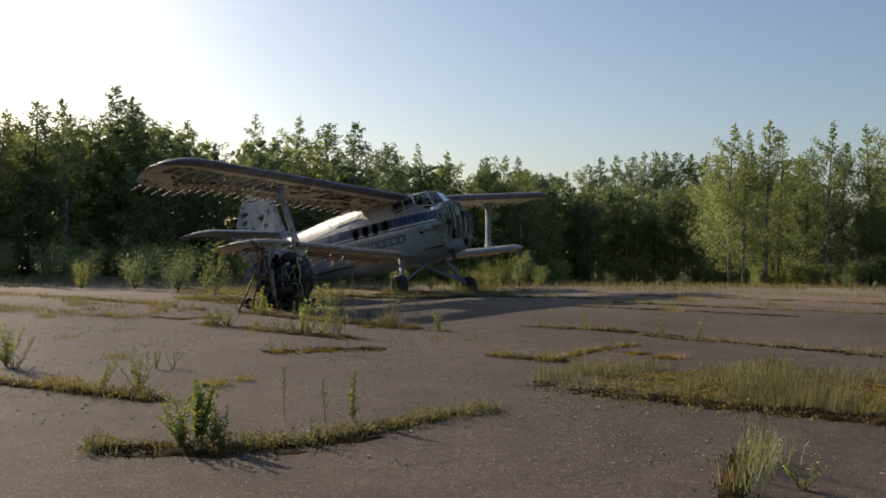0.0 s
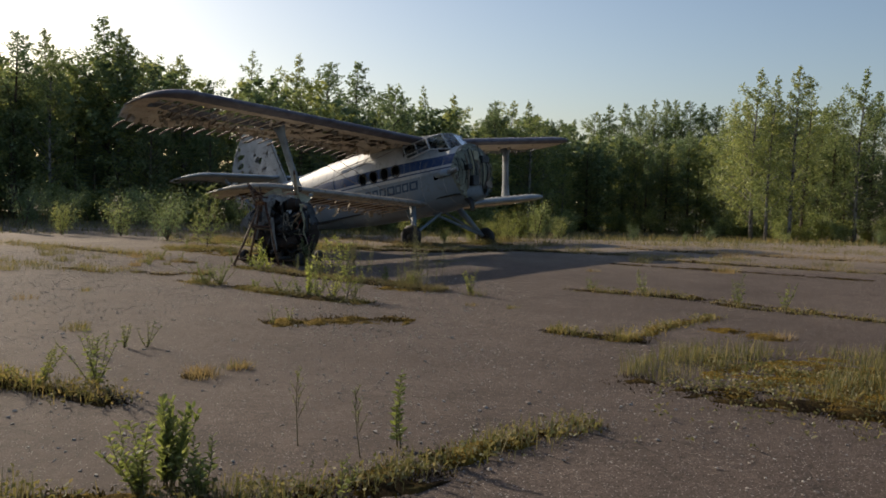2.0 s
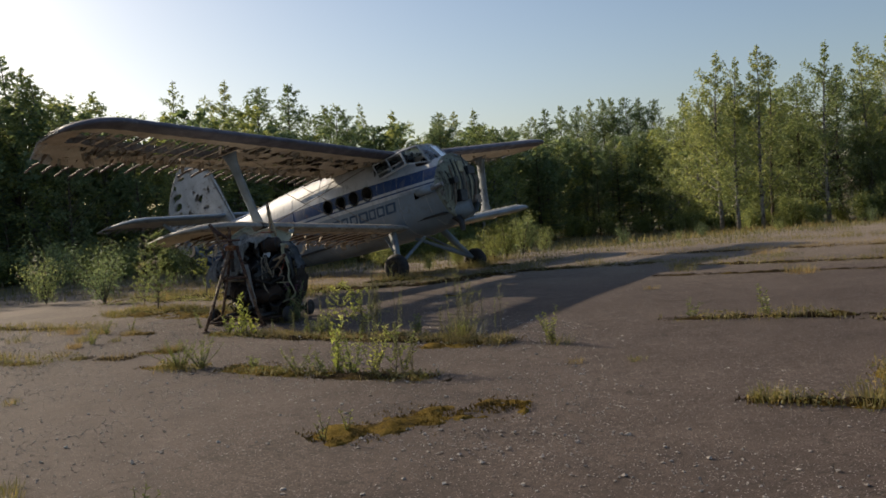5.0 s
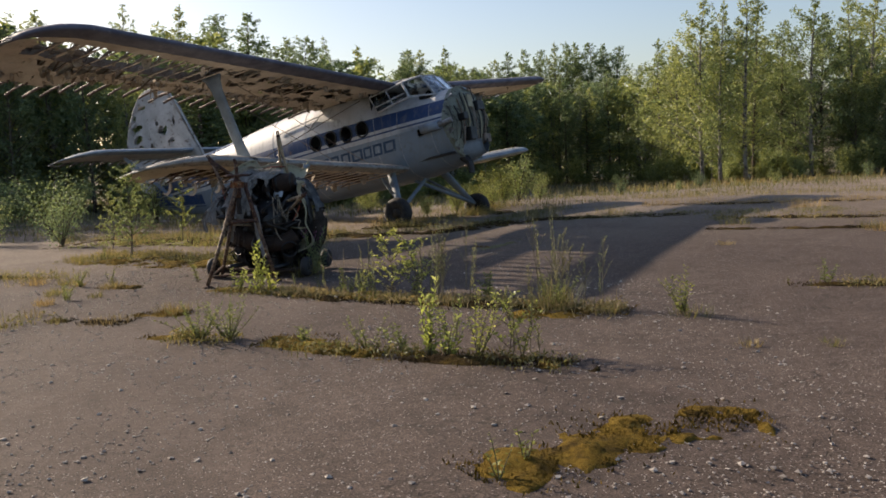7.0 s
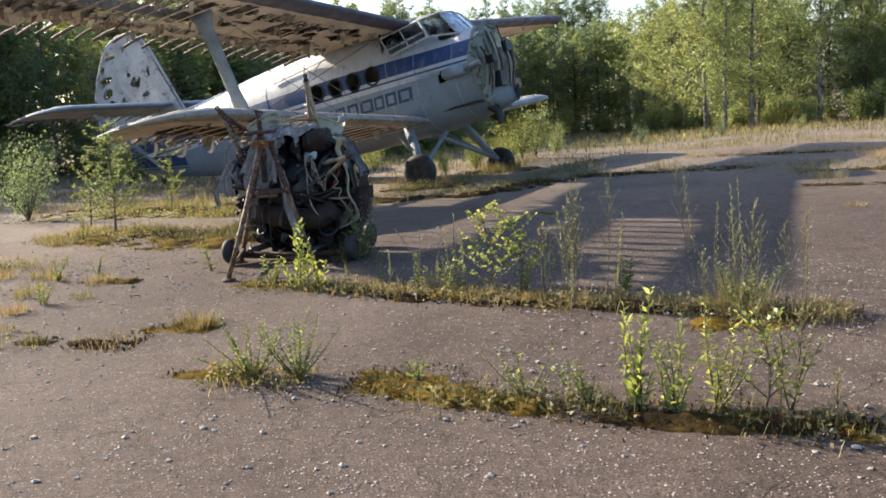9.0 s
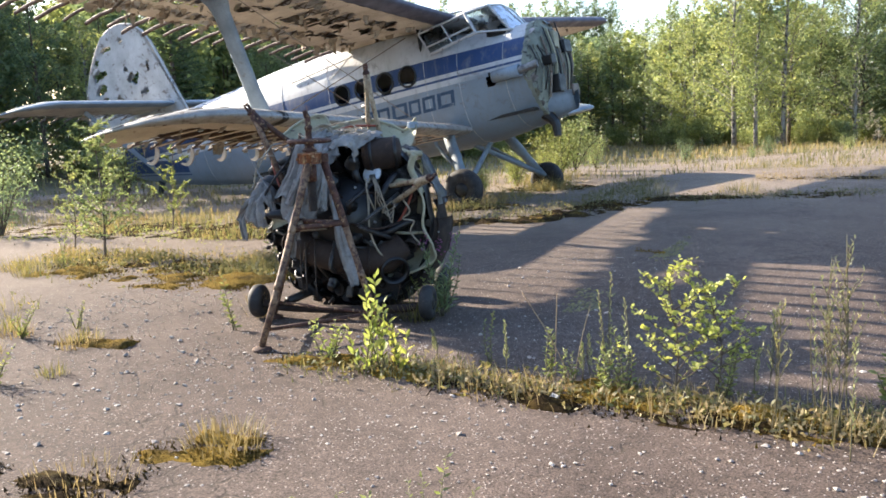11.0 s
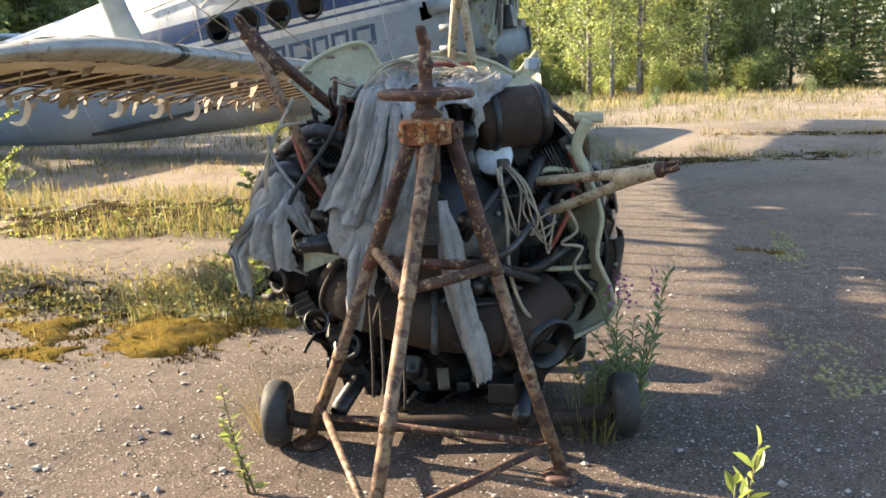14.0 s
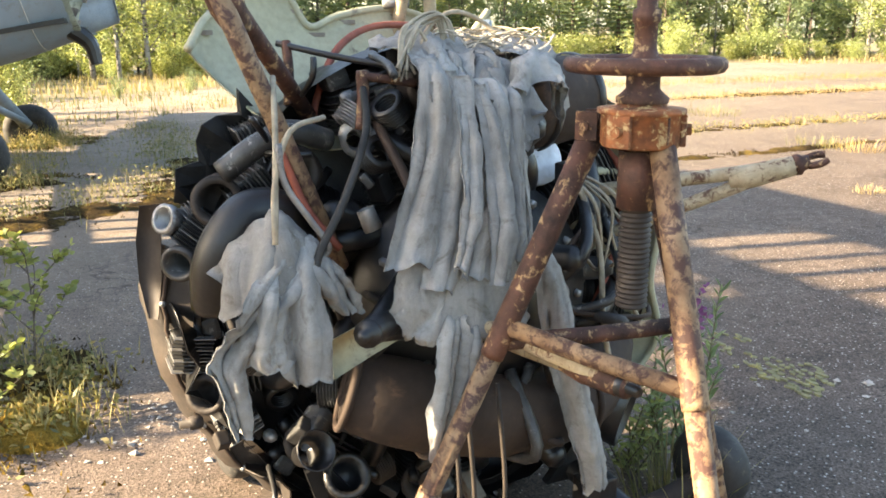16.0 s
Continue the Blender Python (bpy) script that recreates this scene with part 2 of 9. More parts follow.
def paint_material():
    """The aircraft's flaking paint: white, with a blue band and a thin line along the body."""
    m, nt, bs = tree_of("flaking white and blue paint")
    co = coords(nt)
    xyz = nt.nodes.new("ShaderNodeSeparateXYZ")
    nt.links.new(co, xyz.inputs[0])
    wob = nt.nodes.new("ShaderNodeMath")
    wob.operation = 'MULTIPLY_ADD'
    nt.links.new(xyz.outputs[0], wob.inputs[0])
    wob.inputs[1].default_value = 0.012
    nt.links.new(xyz.outputs[2], wob.inputs[2])
    mp = nt.nodes.new("ShaderNodeMapRange")
    mp.inputs[1].default_value, mp.inputs[2].default_value = -2.5, 0.0
    nt.links.new(wob.outputs[0], mp.inputs[0])

    def at(z):
        return (z + 2.5) / 2.5
    white, blue, grey_blue = (0.52, 0.53, 0.54), (0.016, 0.050, 0.15), (0.22, 0.265, 0.32)
    r = ramp_of(nt, mp.outputs[0], [(0.0, grey_blue), (at(-1.55), grey_blue), (at(-1.40), white), (at(-1.305), blue), (at(-1.262), white), (at(-1.20), blue), (at(-0.895), white)])
    for n in nt.nodes:
        if n.type == 'VALTORGB' and len(n.color_ramp.elements) == 7:
            n.color_ramp.interpolation = 'CONSTANT'
    # the band turns down to the belly towards the tail
    tail = nt.nodes.new("ShaderNodeMath")
    tail.operation = 'MULTIPLY_ADD'
    nt.links.new(xyz.outputs[0], tail.inputs[0])
    tail.inputs[1].default_value = 0.147
    nt.links.new(xyz.outputs[2], tail.inputs[2])
    tl = nt.nodes.new("ShaderNodeMapRange")
    tl.inputs[1].default_value, tl.inputs[2].default_value = -3.2, -2.2
    nt.links.new(tail.outputs[0], tl.inputs[0])
    sweep = ramp_of(nt, tl.outputs[0], [(0.0, grey(0)), (0.40, grey(1)), (0.425, grey(0)), (0.465, grey(1)), (0.745, grey(0))])
    for n in nt.nodes:
        if n.type == 'VALTORGB' and len(n.color_ramp.elements) == 5:
            n.color_ramp.interpolation = 'CONSTANT'
    aft = nt.nodes.new("ShaderNodeMath")
    aft.operation = 'LESS_THAN'
    nt.links.new(xyz.outputs[0], aft.inputs[0])
    aft.inputs[1].default_value = -7.3
    r = mix_of(nt, mix_of(nt, 1.0, aft.outputs[0], sweep, 'MULTIPLY'), r, blue)
    big, small = noise_of(nt, co, 1.3, 6), noise_of(nt, co, 22.0, 6, 0.7)
    nose = nt.nodes.new("ShaderNodeMapRange")
    nose.inputs[1].default_value, nose.inputs[2].default_value = -0.15, 0.45
    nt.links.new(xyz.outputs[0], nose.inputs[0])
    low = ramp_of(nt, mp.outputs[0], [(at(-1.36), grey(0.85)), (at(-1.30), grey(0))])
    r = mix_of(nt, mix_of(nt, 1.0, nose.outputs[0], low, 'MULTIPLY'), r, (0.22, 0.27, 0.32))
    col = mix_of(nt, 0.5, r, ramp_of(nt, big, [(0.3, (0.62, 0.60, 0.55)), (0.65, grey(1.08))]), 'MULTIPLY')
    stain = noise_of(nt, co, 4.0, 8, 0.75, 0.6)
    col = mix_of(nt, ramp_of(nt, stain, [(0.56, grey(0)), (0.70, grey(0.8))]), col, (0.15, 0.135, 0.125))
    col = mix_of(nt, ramp_of(nt, small, [(0.66, grey(0)), (0.72, grey(0.8))]), col, (0.30, 0.30, 0.29))
    streak = nt.nodes.new("ShaderNodeMapping")
    streak.inputs["Scale"].default_value = (3.0, 3.0, 0.35)
    nt.links.new(co, streak.inputs["Vector"])
    col = mix_of(nt, ramp_of(nt, noise_of(nt, streak.outputs[0], 3.2, 6, 0.7), [(0.52, grey(0)), (0.72, grey(0.55))]), col, (0.20, 0.20, 0.20))
    rusty = noise_of(nt, co, 2.3, 7, 0.75, 0.8)
    col = mix_of(nt, ramp_of(nt, rusty, [(0.64, grey(0)), (0.70, grey(0.7))]), col, (0.19, 0.105, 0.075))
    nt.links.new(col, bs.inputs["Base Color"])
    bs.inputs["Roughness"].default_value = 0.55
    bump_of(nt, mix_of(nt, 0.5, small, big), 0.25, 0.01, bs)
    return m


M_ASPHALT = asphalt_material()
M_SOIL = surface("sandy soil with dry litter", (0.23, 0.165, 0.085), (0.085, 0.065, 0.035), 0.9, (0.11, 0.115, 0.04), 0.55, (0.9, 1.0), 0, 0.8, 0.03, 18.0)
def moss_material(name, share):
    """Cushion moss: ochre tips, olive and dark brown hollows, fine pile; share shifts it towards ochre."""
    m, nt, bs = tree_of(name)
    co = coords(nt)
    big, mid, pile = noise_of(nt, co, 3.1, 6, 0.7, 0.5), noise_of(nt, co, 26.0, 6, 0.75, 0.4), noise_of(nt, co, 190.0, 3, 0.7)
    col = ramp_of(nt, big, [(0.36 - share, (0.040, 0.027, 0.013)), (0.48 - share, (0.100, 0.068, 0.020)), (0.60 - share, (0.215, 0.140, 0.026)), (0.80, (0.300, 0.205, 0.040))])
    col = mix_of(nt, 0.85, col, ramp_of(nt, mid, [(0.30, grey(0.28)), (0.50, grey(0.95)), (0.72, grey(1.35))]), 'MULTIPLY')
    col = mix_of(nt, 0.7, col, ramp_of(nt, pile, [(0.30, grey(0.35)), (0.68, grey(1.3))]), 'MULTIPLY')
    col = mix_of(nt, ramp_of(nt, noise_of(nt, co, 7.0, 6, 0.75, 0.8), [(0.58, grey(0)), (0.66, grey(0.75))]), col, (0.075, 0.072, 0.026))
    nt.links.new(col, bs.inputs["Base Color"])
    bs.inputs["Roughness"].default_value = 1.0
    bs.inputs["Specular IOR Level"].default_value = 0.05
    b1 = bump_of(nt, mid, 1.0, 0.03, bs)
    bump_of(nt, pile, 0.9, 0.006, bs, b1)
    return m


M_MOSS = moss_material("yellow moss", 0.10)
M_MOSS_DARK = moss_material("dark brown moss", -0.10)
M_LICHEN = surface("grey-green lichen", (0.230, 0.215, 0.100), (0.130, 0.115, 0.060), 9.0, (0.29, 0.25, 0.08), 0.6, (0.9, 1.0), 0, 0.6, 0.004, 60.0)
M_PAINT = paint_material()
M_WHITE = surface("weathered white paint", (0.56, 0.56, 0.55), (0.36, 0.355, 0.34), 2.5, (0.16, 0.13, 0.11), 0.60, (0.45, 0.7), 0, 0.2, 0.004)
M_GREYPAINT = surface("dull blue-grey paint", (0.30, 0.36, 0.42), (0.20, 0.25, 0.30), 3.0, (0.16, 0.13, 0.11), 0.66, (0.45, 0.7), 0, 0.2, 0.004)
M_DEICE = surface("dull violet-grey leading edge", (0.13, 0.13, 0.17), (0.06, 0.06, 0.085), 3.0, (0.24, 0.24, 0.25), 0.66, (0.5, 0.75), 0, 0.25, 0.004)
M_FABRIC = surface("brittle doped fabric", (0.66, 0.585, 0.475), (0.44, 0.375, 0.295), 2.0, (0.15, 0.11, 0.08), 0.66, (0.8, 0.95), 0, 0.35, 0.006)
M_RIB = surface("corroded rib metal", (0.30, 0.26, 0.21), (0.14, 0.11, 0.085), 5.0, (0.10, 0.05, 0.03), 0.6, (0.6, 0.85), 0.2, 0.3, 0.004)
M_RIBRUST = surface("rust-brown rib metal", (0.17, 0.105, 0.070), (0.060, 0.040, 0.030), 6.0, (0.34, 0.29, 0.23), 0.66, (0.6, 0.85), 0.1, 0.3, 0.004)
M_GREEN = surface("pale green primer", (0.43, 0.41, 0.285), (0.30, 0.29, 0.20), 4.0, (0.14, 0.115, 0.085), 0.66, (0.6, 0.85), 0, 0.2, 0.003)
M_DARK = surface("oily dark metal", (0.0115, 0.0115, 0.013), (0.004, 0.004, 0.0045), 9.0, (0.055, 0.045, 0.036), 0.71, (0.28, 0.55), 0.0, 0.5, 0.004)
M_ALU = surface("oxidised aluminium", (0.36, 0.36, 0.36), (0.16, 0.16, 0.165), 9.0, (0.07, 0.065, 0.06), 0.60, (0.35, 0.6), 0.6, 0.35, 0.003)
M_RUST = surface("flaking paint on rusty steel", (0.095, 0.034, 0.018), (0.016, 0.009, 0.008), 16.0, (0.34, 0.22, 0.11), 0.60, (0.6, 0.9), 0.05, 0.8, 0.004, 120.0)
M_RUSTPALE = surface("tan paint worn to rust", (0.29, 0.190, 0.105), (0.12, 0.062, 0.032), 13.0, (0.050, 0.021, 0.014), 0.52, (0.55, 0.85), 0.05, 0.6, 0.004, 120.0)
M_TUBE = surface("cream paint worn to rust", (0.44, 0.36, 0.24), (0.26, 0.19, 0.11), 14.0, (0.09, 0.040, 0.022), 0.58, (0.55, 0.85), 0.05, 0.6, 0.004, 120.0)
M_ORANGE = surface("orange rust over cream paint", (0.32, 0.105, 0.030), (0.065, 0.028, 0.017), 22.0, (0.42, 0.31, 0.16), 0.58, (0.6, 0.9), 0.05, 0.8, 0.004, 120.0)
M_NOSE = surface("dull grey nose sheet", (0.40, 0.40, 0.385), (0.24, 0.235, 0.22), 4.0, (0.10, 0.08, 0.065), 0.60, (0.45, 0.7), 0.1, 0.3, 0.004)
M_SCRAP = surface("dirty torn fabric", (0.42, 0.35, 0.26), (0.22, 0.175, 0.125), 9.0, (0.10, 0.075, 0.055), 0.60, (0.85, 1.0), 0, 0.4, 0.004)
M_STRUT = surface("blue-grey strut paint", (0.22, 0.27, 0.31), (0.12, 0.15, 0.18), 3.0, (0.10, 0.09, 0.08), 0.64, (0.5, 0.7), 0, 0.2, 0.004)
M_FIREWALL = surface("grimy green-grey firewall", (0.31, 0.33, 0.26), (0.14, 0.15, 0.12), 4.0, (0.03, 0.028, 0.024), 0.58, (0.5, 0.8), 0.05, 0.5, 0.01)
M_RUSTBROWN = surface("brown rusted sheet", (0.046, 0.027, 0.017), (0.016, 0.010, 0.008), 5.0, (0.070, 0.038, 0.022), 0.62, (0.72, 0.95), 0.1, 0.5, 0.004)
M_RUBBER = surface("cracked black rubber", (0.032, 0.030, 0.029), (0.012, 0.012, 0.012), 10.0, (0.065, 0.056, 0.047), 0.62, (0.6, 0.85), 0, 0.3, 0.003)
def rag_material():
    """Worn cotton: blotchy dirt, long soft wrinkles and a fine weave."""
    m, nt, bs = tree_of("dirty grey cotton")
    co = coords(nt)
    mp = nt.nodes.new("ShaderNodeMapping")
    mp.inputs["Scale"].default_value = (1.0, 1.0, 0.22)
    nt.links.new(co, mp.inputs["Vector"])
    blot, dirt = noise_of(nt, co, 8.0, 6, 0.65), noise_of(nt, co, 17.0, 8, 0.7, 0.5)
    wr = noise_of(nt, mp.outputs[0], 24.0, 2, 0.4, 0.5)
    weave = noise_of(nt, co, 420.0, 2)
    col = ramp_of(nt, blot, [(0.3, (0.155, 0.148, 0.138)), (0.68, (0.325, 0.320, 0.312))])
    col = mix_of(nt, ramp_of(nt, dirt, [(0.54, grey(0)), (0.72, grey(0.8))]), col, (0.085, 0.068, 0.050))
    col = mix_of(nt, 0.3, col, ramp_of(nt, weave, [(0.3, grey(0.6)), (0.7, grey(1.15))]), 'MULTIPLY')
    info = nt.nodes.new("ShaderNodeObjectInfo").outputs["Random"]
    col = mix_of(nt, 0.5, col, ramp_of(nt, info, [(0.0, (0.62, 0.60, 0.57)), (1.0, (1.18, 1.17, 1.15))]), 'MULTIPLY')
    nt.links.new(col, bs.inputs["Base Color"])
    bs.inputs["Roughness"].default_value = 0.95
    bs.inputs["Specular IOR Level"].default_value = 0.15
    ridge = nt.nodes.new("ShaderNodeMath")
    ridge.operation = 'ABSOLUTE'
    sh = nt.nodes.new("ShaderNodeMath")
    sh.operation = 'SUBTRACT'
    nt.links.new(wr, sh.inputs[0])
    sh.inputs[1].default_value = 0.5
    nt.links.new(sh.outputs[0], ridge.inputs[0])
    b1 = bump_of(nt, ridge.outputs[0], 0.6, 0.018, bs)
    bump_of(nt, weave, 0.4, 0.001, bs, b1)
    return m


M_RAG = rag_material()
M_ROPE = surface("frayed tan cord", (0.38, 0.33, 0.25), (0.22, 0.185, 0.135), 20.0, None, 0.6, (0.85, 1.0), 0, 0.4, 0.002)
M_ENAMEL = surface("bluish white enamel", (0.62, 0.68, 0.76), (0.48, 0.54, 0.62), 3.0, (0.25, 0.24, 0.22), 0.72, (0.35, 0.55), 0, 0.1, 0.002)
M_REDHOSE = surface("faded red hose", (0.30, 0.07, 0.035), (0.16, 0.04, 0.025), 12.0, None, 0.6, (0.6, 0.8), 0, 0.2, 0.002)
M_BARK_BIRCH = surface("birch bark", (0.36, 0.34, 0.31), (0.18, 0.165, 0.145), 2.0, (0.045, 0.04, 0.035), 0.54, (0.8, 0.95), 0, 0.5, 0.01)
M_BARK = surface("grey-brown bark", (0.15, 0.115, 0.085), (0.06, 0.045, 0.035), 3.0, (0.22, 0.12, 0.06), 0.64, (0.85, 1.0), 0, 0.7, 0.02)
M_LEAF_BIRCH = leaf("birch leaves", (0.140, 0.178, 0.070), (0.225, 0.262, 0.098), (0.340, 0.365, 0.140), 0.42)
M_LEAF_DEEP = leaf("deep green leaves", (0.100, 0.142, 0.070), (0.165, 0.212, 0.098), (0.245, 0.290, 0.130), 0.40)
M_NEEDLE = leaf("conifer needles", (0.080, 0.120, 0.064), (0.120, 0.165, 0.082), (0.165, 0.210, 0.100), 0.4)
M_WEED = leaf("bright weed leaves", (0.110, 0.135, 0.036), (0.180, 0.205, 0.056), (0.290, 0.300, 0.100), 0.45)
M_WILLOW = leaf("yellow-green willow leaves", (0.190, 0.225, 0.048), (0.290, 0.320, 0.075), (0.420, 0.430, 0.140), 0.5, 0.4)
M_GRASS = leaf("mixed grass blades", (0.080, 0.086, 0.027), (0.165, 0.148, 0.050), (0.300, 0.232, 0.105), 0.4, 0.6)
M_DRY = leaf("dry straw", (0.24, 0.175, 0.080), (0.33, 0.255, 0.125), (0.19, 0.13, 0.060), 0.3, 0.6)
M_FLOWER = leaf("violet petals", (0.12, 0.03, 0.10), (0.19, 0.05, 0.16), (0.26, 0.09, 0.23), 0.4)


def glass_material():
    m, nt, bs = tree_of("dirty cockpit glass")
    co = coords(nt)
    bs.inputs["Transmission Weight"].default_value = 1.0
    bs.inputs["Base Color"].default_value = (0.45, 0.48, 0.47, 1)
    bs.inputs["IOR"].default_value = 1.1
    nt.links.new(ramp_of(nt, noise_of(nt, co, 6.0, 6), [(0.4, grey(0.05)), (0.62, grey(0.5))]), bs.inputs["Roughness"])
    return m


M_GLASS = glass_material()

# ---- ground ----
def rnd(a, b):
    return random.uniform(a, b)


def sheet(name, x0, x1, y0, y1, step, lift, material, label, inside=None, relief=0.0):
    nx, ny = int(round((x1 - x0) / step)) + 1, int(round((y1 - y0) / step)) + 1
    vs, fs = [], []
    for j in range(ny):
        for i in range(nx):
            x, y = x0 + i * step, y0 + j * step
            vs.append((x, y, gz(x, y) + lift + relief * noise.noise((x * 0.5, y * 0.5, 3.1))))
    for j in range(ny - 1):
        for i in range(nx - 1):
            if inside is None or inside(x0 + (i + 0.5) * step, y0 + (j + 0.5) * step):
                a = j * nx + i
                fs.append((a, a + 1, a + nx + 1, a + nx))
    ob = raw(name, vs, fs, material, None, "", True)
    return tagged(ob, label, name, "", "structure")


# one sheet to the horizon, finer near the walk
def ground_sheet():
    xs = [-1500, -600, -250, -120] + list(range(-80, 81, 4)) + [120, 250, 600, 1500]
    ys = [-1500, -600, -250, -120] + list(range(-60, 101, 4)) + [150, 300, 700, 1600]
    vs = [(x, y, max(gz(x, y), -1.6) - 0.04 - (0.02 if -14 < x < 14 and -20 < y < 34 else 0)) for y in ys for x in xs]
    n = len(xs)
    fs = [(j * n + i, j * n + i + 1, (j + 1) * n + i + 1, (j + 1) * n + i) for j in range(len(ys) - 1) for i in range(n - 1)]
    return tagged(raw("ground", vs, fs, M_SOIL, None, "", True), "sandy ground with dry litter under the grass", "ground", "", "structure")


ground_sheet()


def on_apron(x, y):
    w = 2.2 * noise.noise((x * 0.16, y * 0.16, 0.0)) + 0.8 * noise.noise((x * 0.7, y * 0.7, 5.0))
    return y < 37.5 + 0.15 * x + w and x > -22 + w and x < 32 + w


sheet("pavement", -26.0, 36.0, -24.0, 46.0, 0.5, 0.0, M_ASPHALT, "cracked old asphalt apron with pale stones", on_apron, 0.012)


# ---- leaves and blades, made as joined small faces ----
class Leaves:
    def __init__(self):
        self.v, self.f = [], []

    def quad(self, p, d, w, length, bend=0.0, up=None):
        """A pointed leaf from p along d."""
        d = Vector(d).normalized()
        s = d.cross(up if up is not None else Vector((rnd(-1, 1), rnd(-1, 1), rnd(-1, 1))))
        s = s.normalized() * (w / 2) if s.length > 1e-6 else d.orthogonal().normalized() * (w / 2)
        n = s.cross(d).normalized()
        k = len(self.v)
        m = p + d * (length * 0.45) + n * bend * length * 0.4
        self.v += [p, m + s, p + d * length - n * bend * length * 0.3, m - s]
        self.f.append((k, k + 1, k + 2, k + 3))

    def oval(self, p, d, w, length, bend=0.0, up=None):
        """A broad leaf folded along its midrib, rounded towards a short point."""
        d = Vector(d).normalized()
        s = d.cross(up if up is not None else Vector((rnd(-1, 1), rnd(-1, 1), rnd(-1, 1))))
        s = s.normalized() * (w / 2) if s.length > 1e-6 else d.orthogonal().normalized() * (w / 2)
        n = s.cross(d).normalized() * length
        k = len(self.v)
        rib = [p + d * (length * f) + n * (bend * 1.2 * f * (1 - f) - 0.3 * abs(bend) * f * f) for f in (0.0, 0.12, 0.38, 0.70, 1.0)]
        lift = n * rnd(0.03, 0.12)
        self.v += [rib[0], rib[1], rib[2], rib[3], rib[4]]
        for g in (1, -1):
            self.v += [rib[2] + s * g + lift, rib[3] + s * (0.78 * g) + lift]
        self.f += [(k, k + 1, k + 2, k + 5), (k + 2, k + 3, k + 6, k + 5), (k + 3, k + 4, k + 6), (k + 7, k + 2, k + 1, k), (k + 7, k + 8, k + 3, k + 2), (k + 8, k + 4, k + 3)]

    def spike(self, p, d, w, length):
        """A small far leaf: one pointed face."""
        d = Vector(d).normalized()
        s = d.cross(Vector((rnd(-1, 1), rnd(-1, 1), rnd(-1, 1))))
        s = s.normalized() * (w / 2) if s.length > 1e-6 else d.orthogonal().normalized() * (w / 2)
        k = len(self.v)
        self.v += [p - s, p + s, p + d * length]
        self.f.append((k, k + 1, k + 2))

    def blade(self, p, d, w, length, droop=0.25):
        d = Vector(d).normalized()
        side = Vector((-d.y, d.x, 0))
        side = side.normalized() if side.length > 1e-4 else Vector((1, 0, 0))
        s = side * (w / 2)
        out = Vector((d.x, d.y, 0))
        k = len(self.v)
        m = p + d * length * 0.55
        t = m + d * length * 0.45 + out * length * droop - Vector((0, 0, droop * length * 0.4))
        self.v += [p - s, p + s, m + s * 0.7, m - s * 0.7, t]
        self.f += [(k, k + 1, k + 2, k + 3), (k + 3, k + 2, k + 4)]

    def make(self, name, material, parent=None, label=""):
        return raw(name, self.v, self.f, material, parent, label)


# ---- trees ----
def scatter_clump(lv, c, n, spread, size):
    for _ in range(n):
        p = c + Vector((random.gauss(0, spread), random.gauss(0, spread), random.gauss(0, spread * 0.8)))
        lv.spike(p, (rnd(-1, 1), rnd(-1, 1), rnd(-0.9, 0.5)), size * rnd(0.6, 1.0), size * rnd(0.8, 1.3))


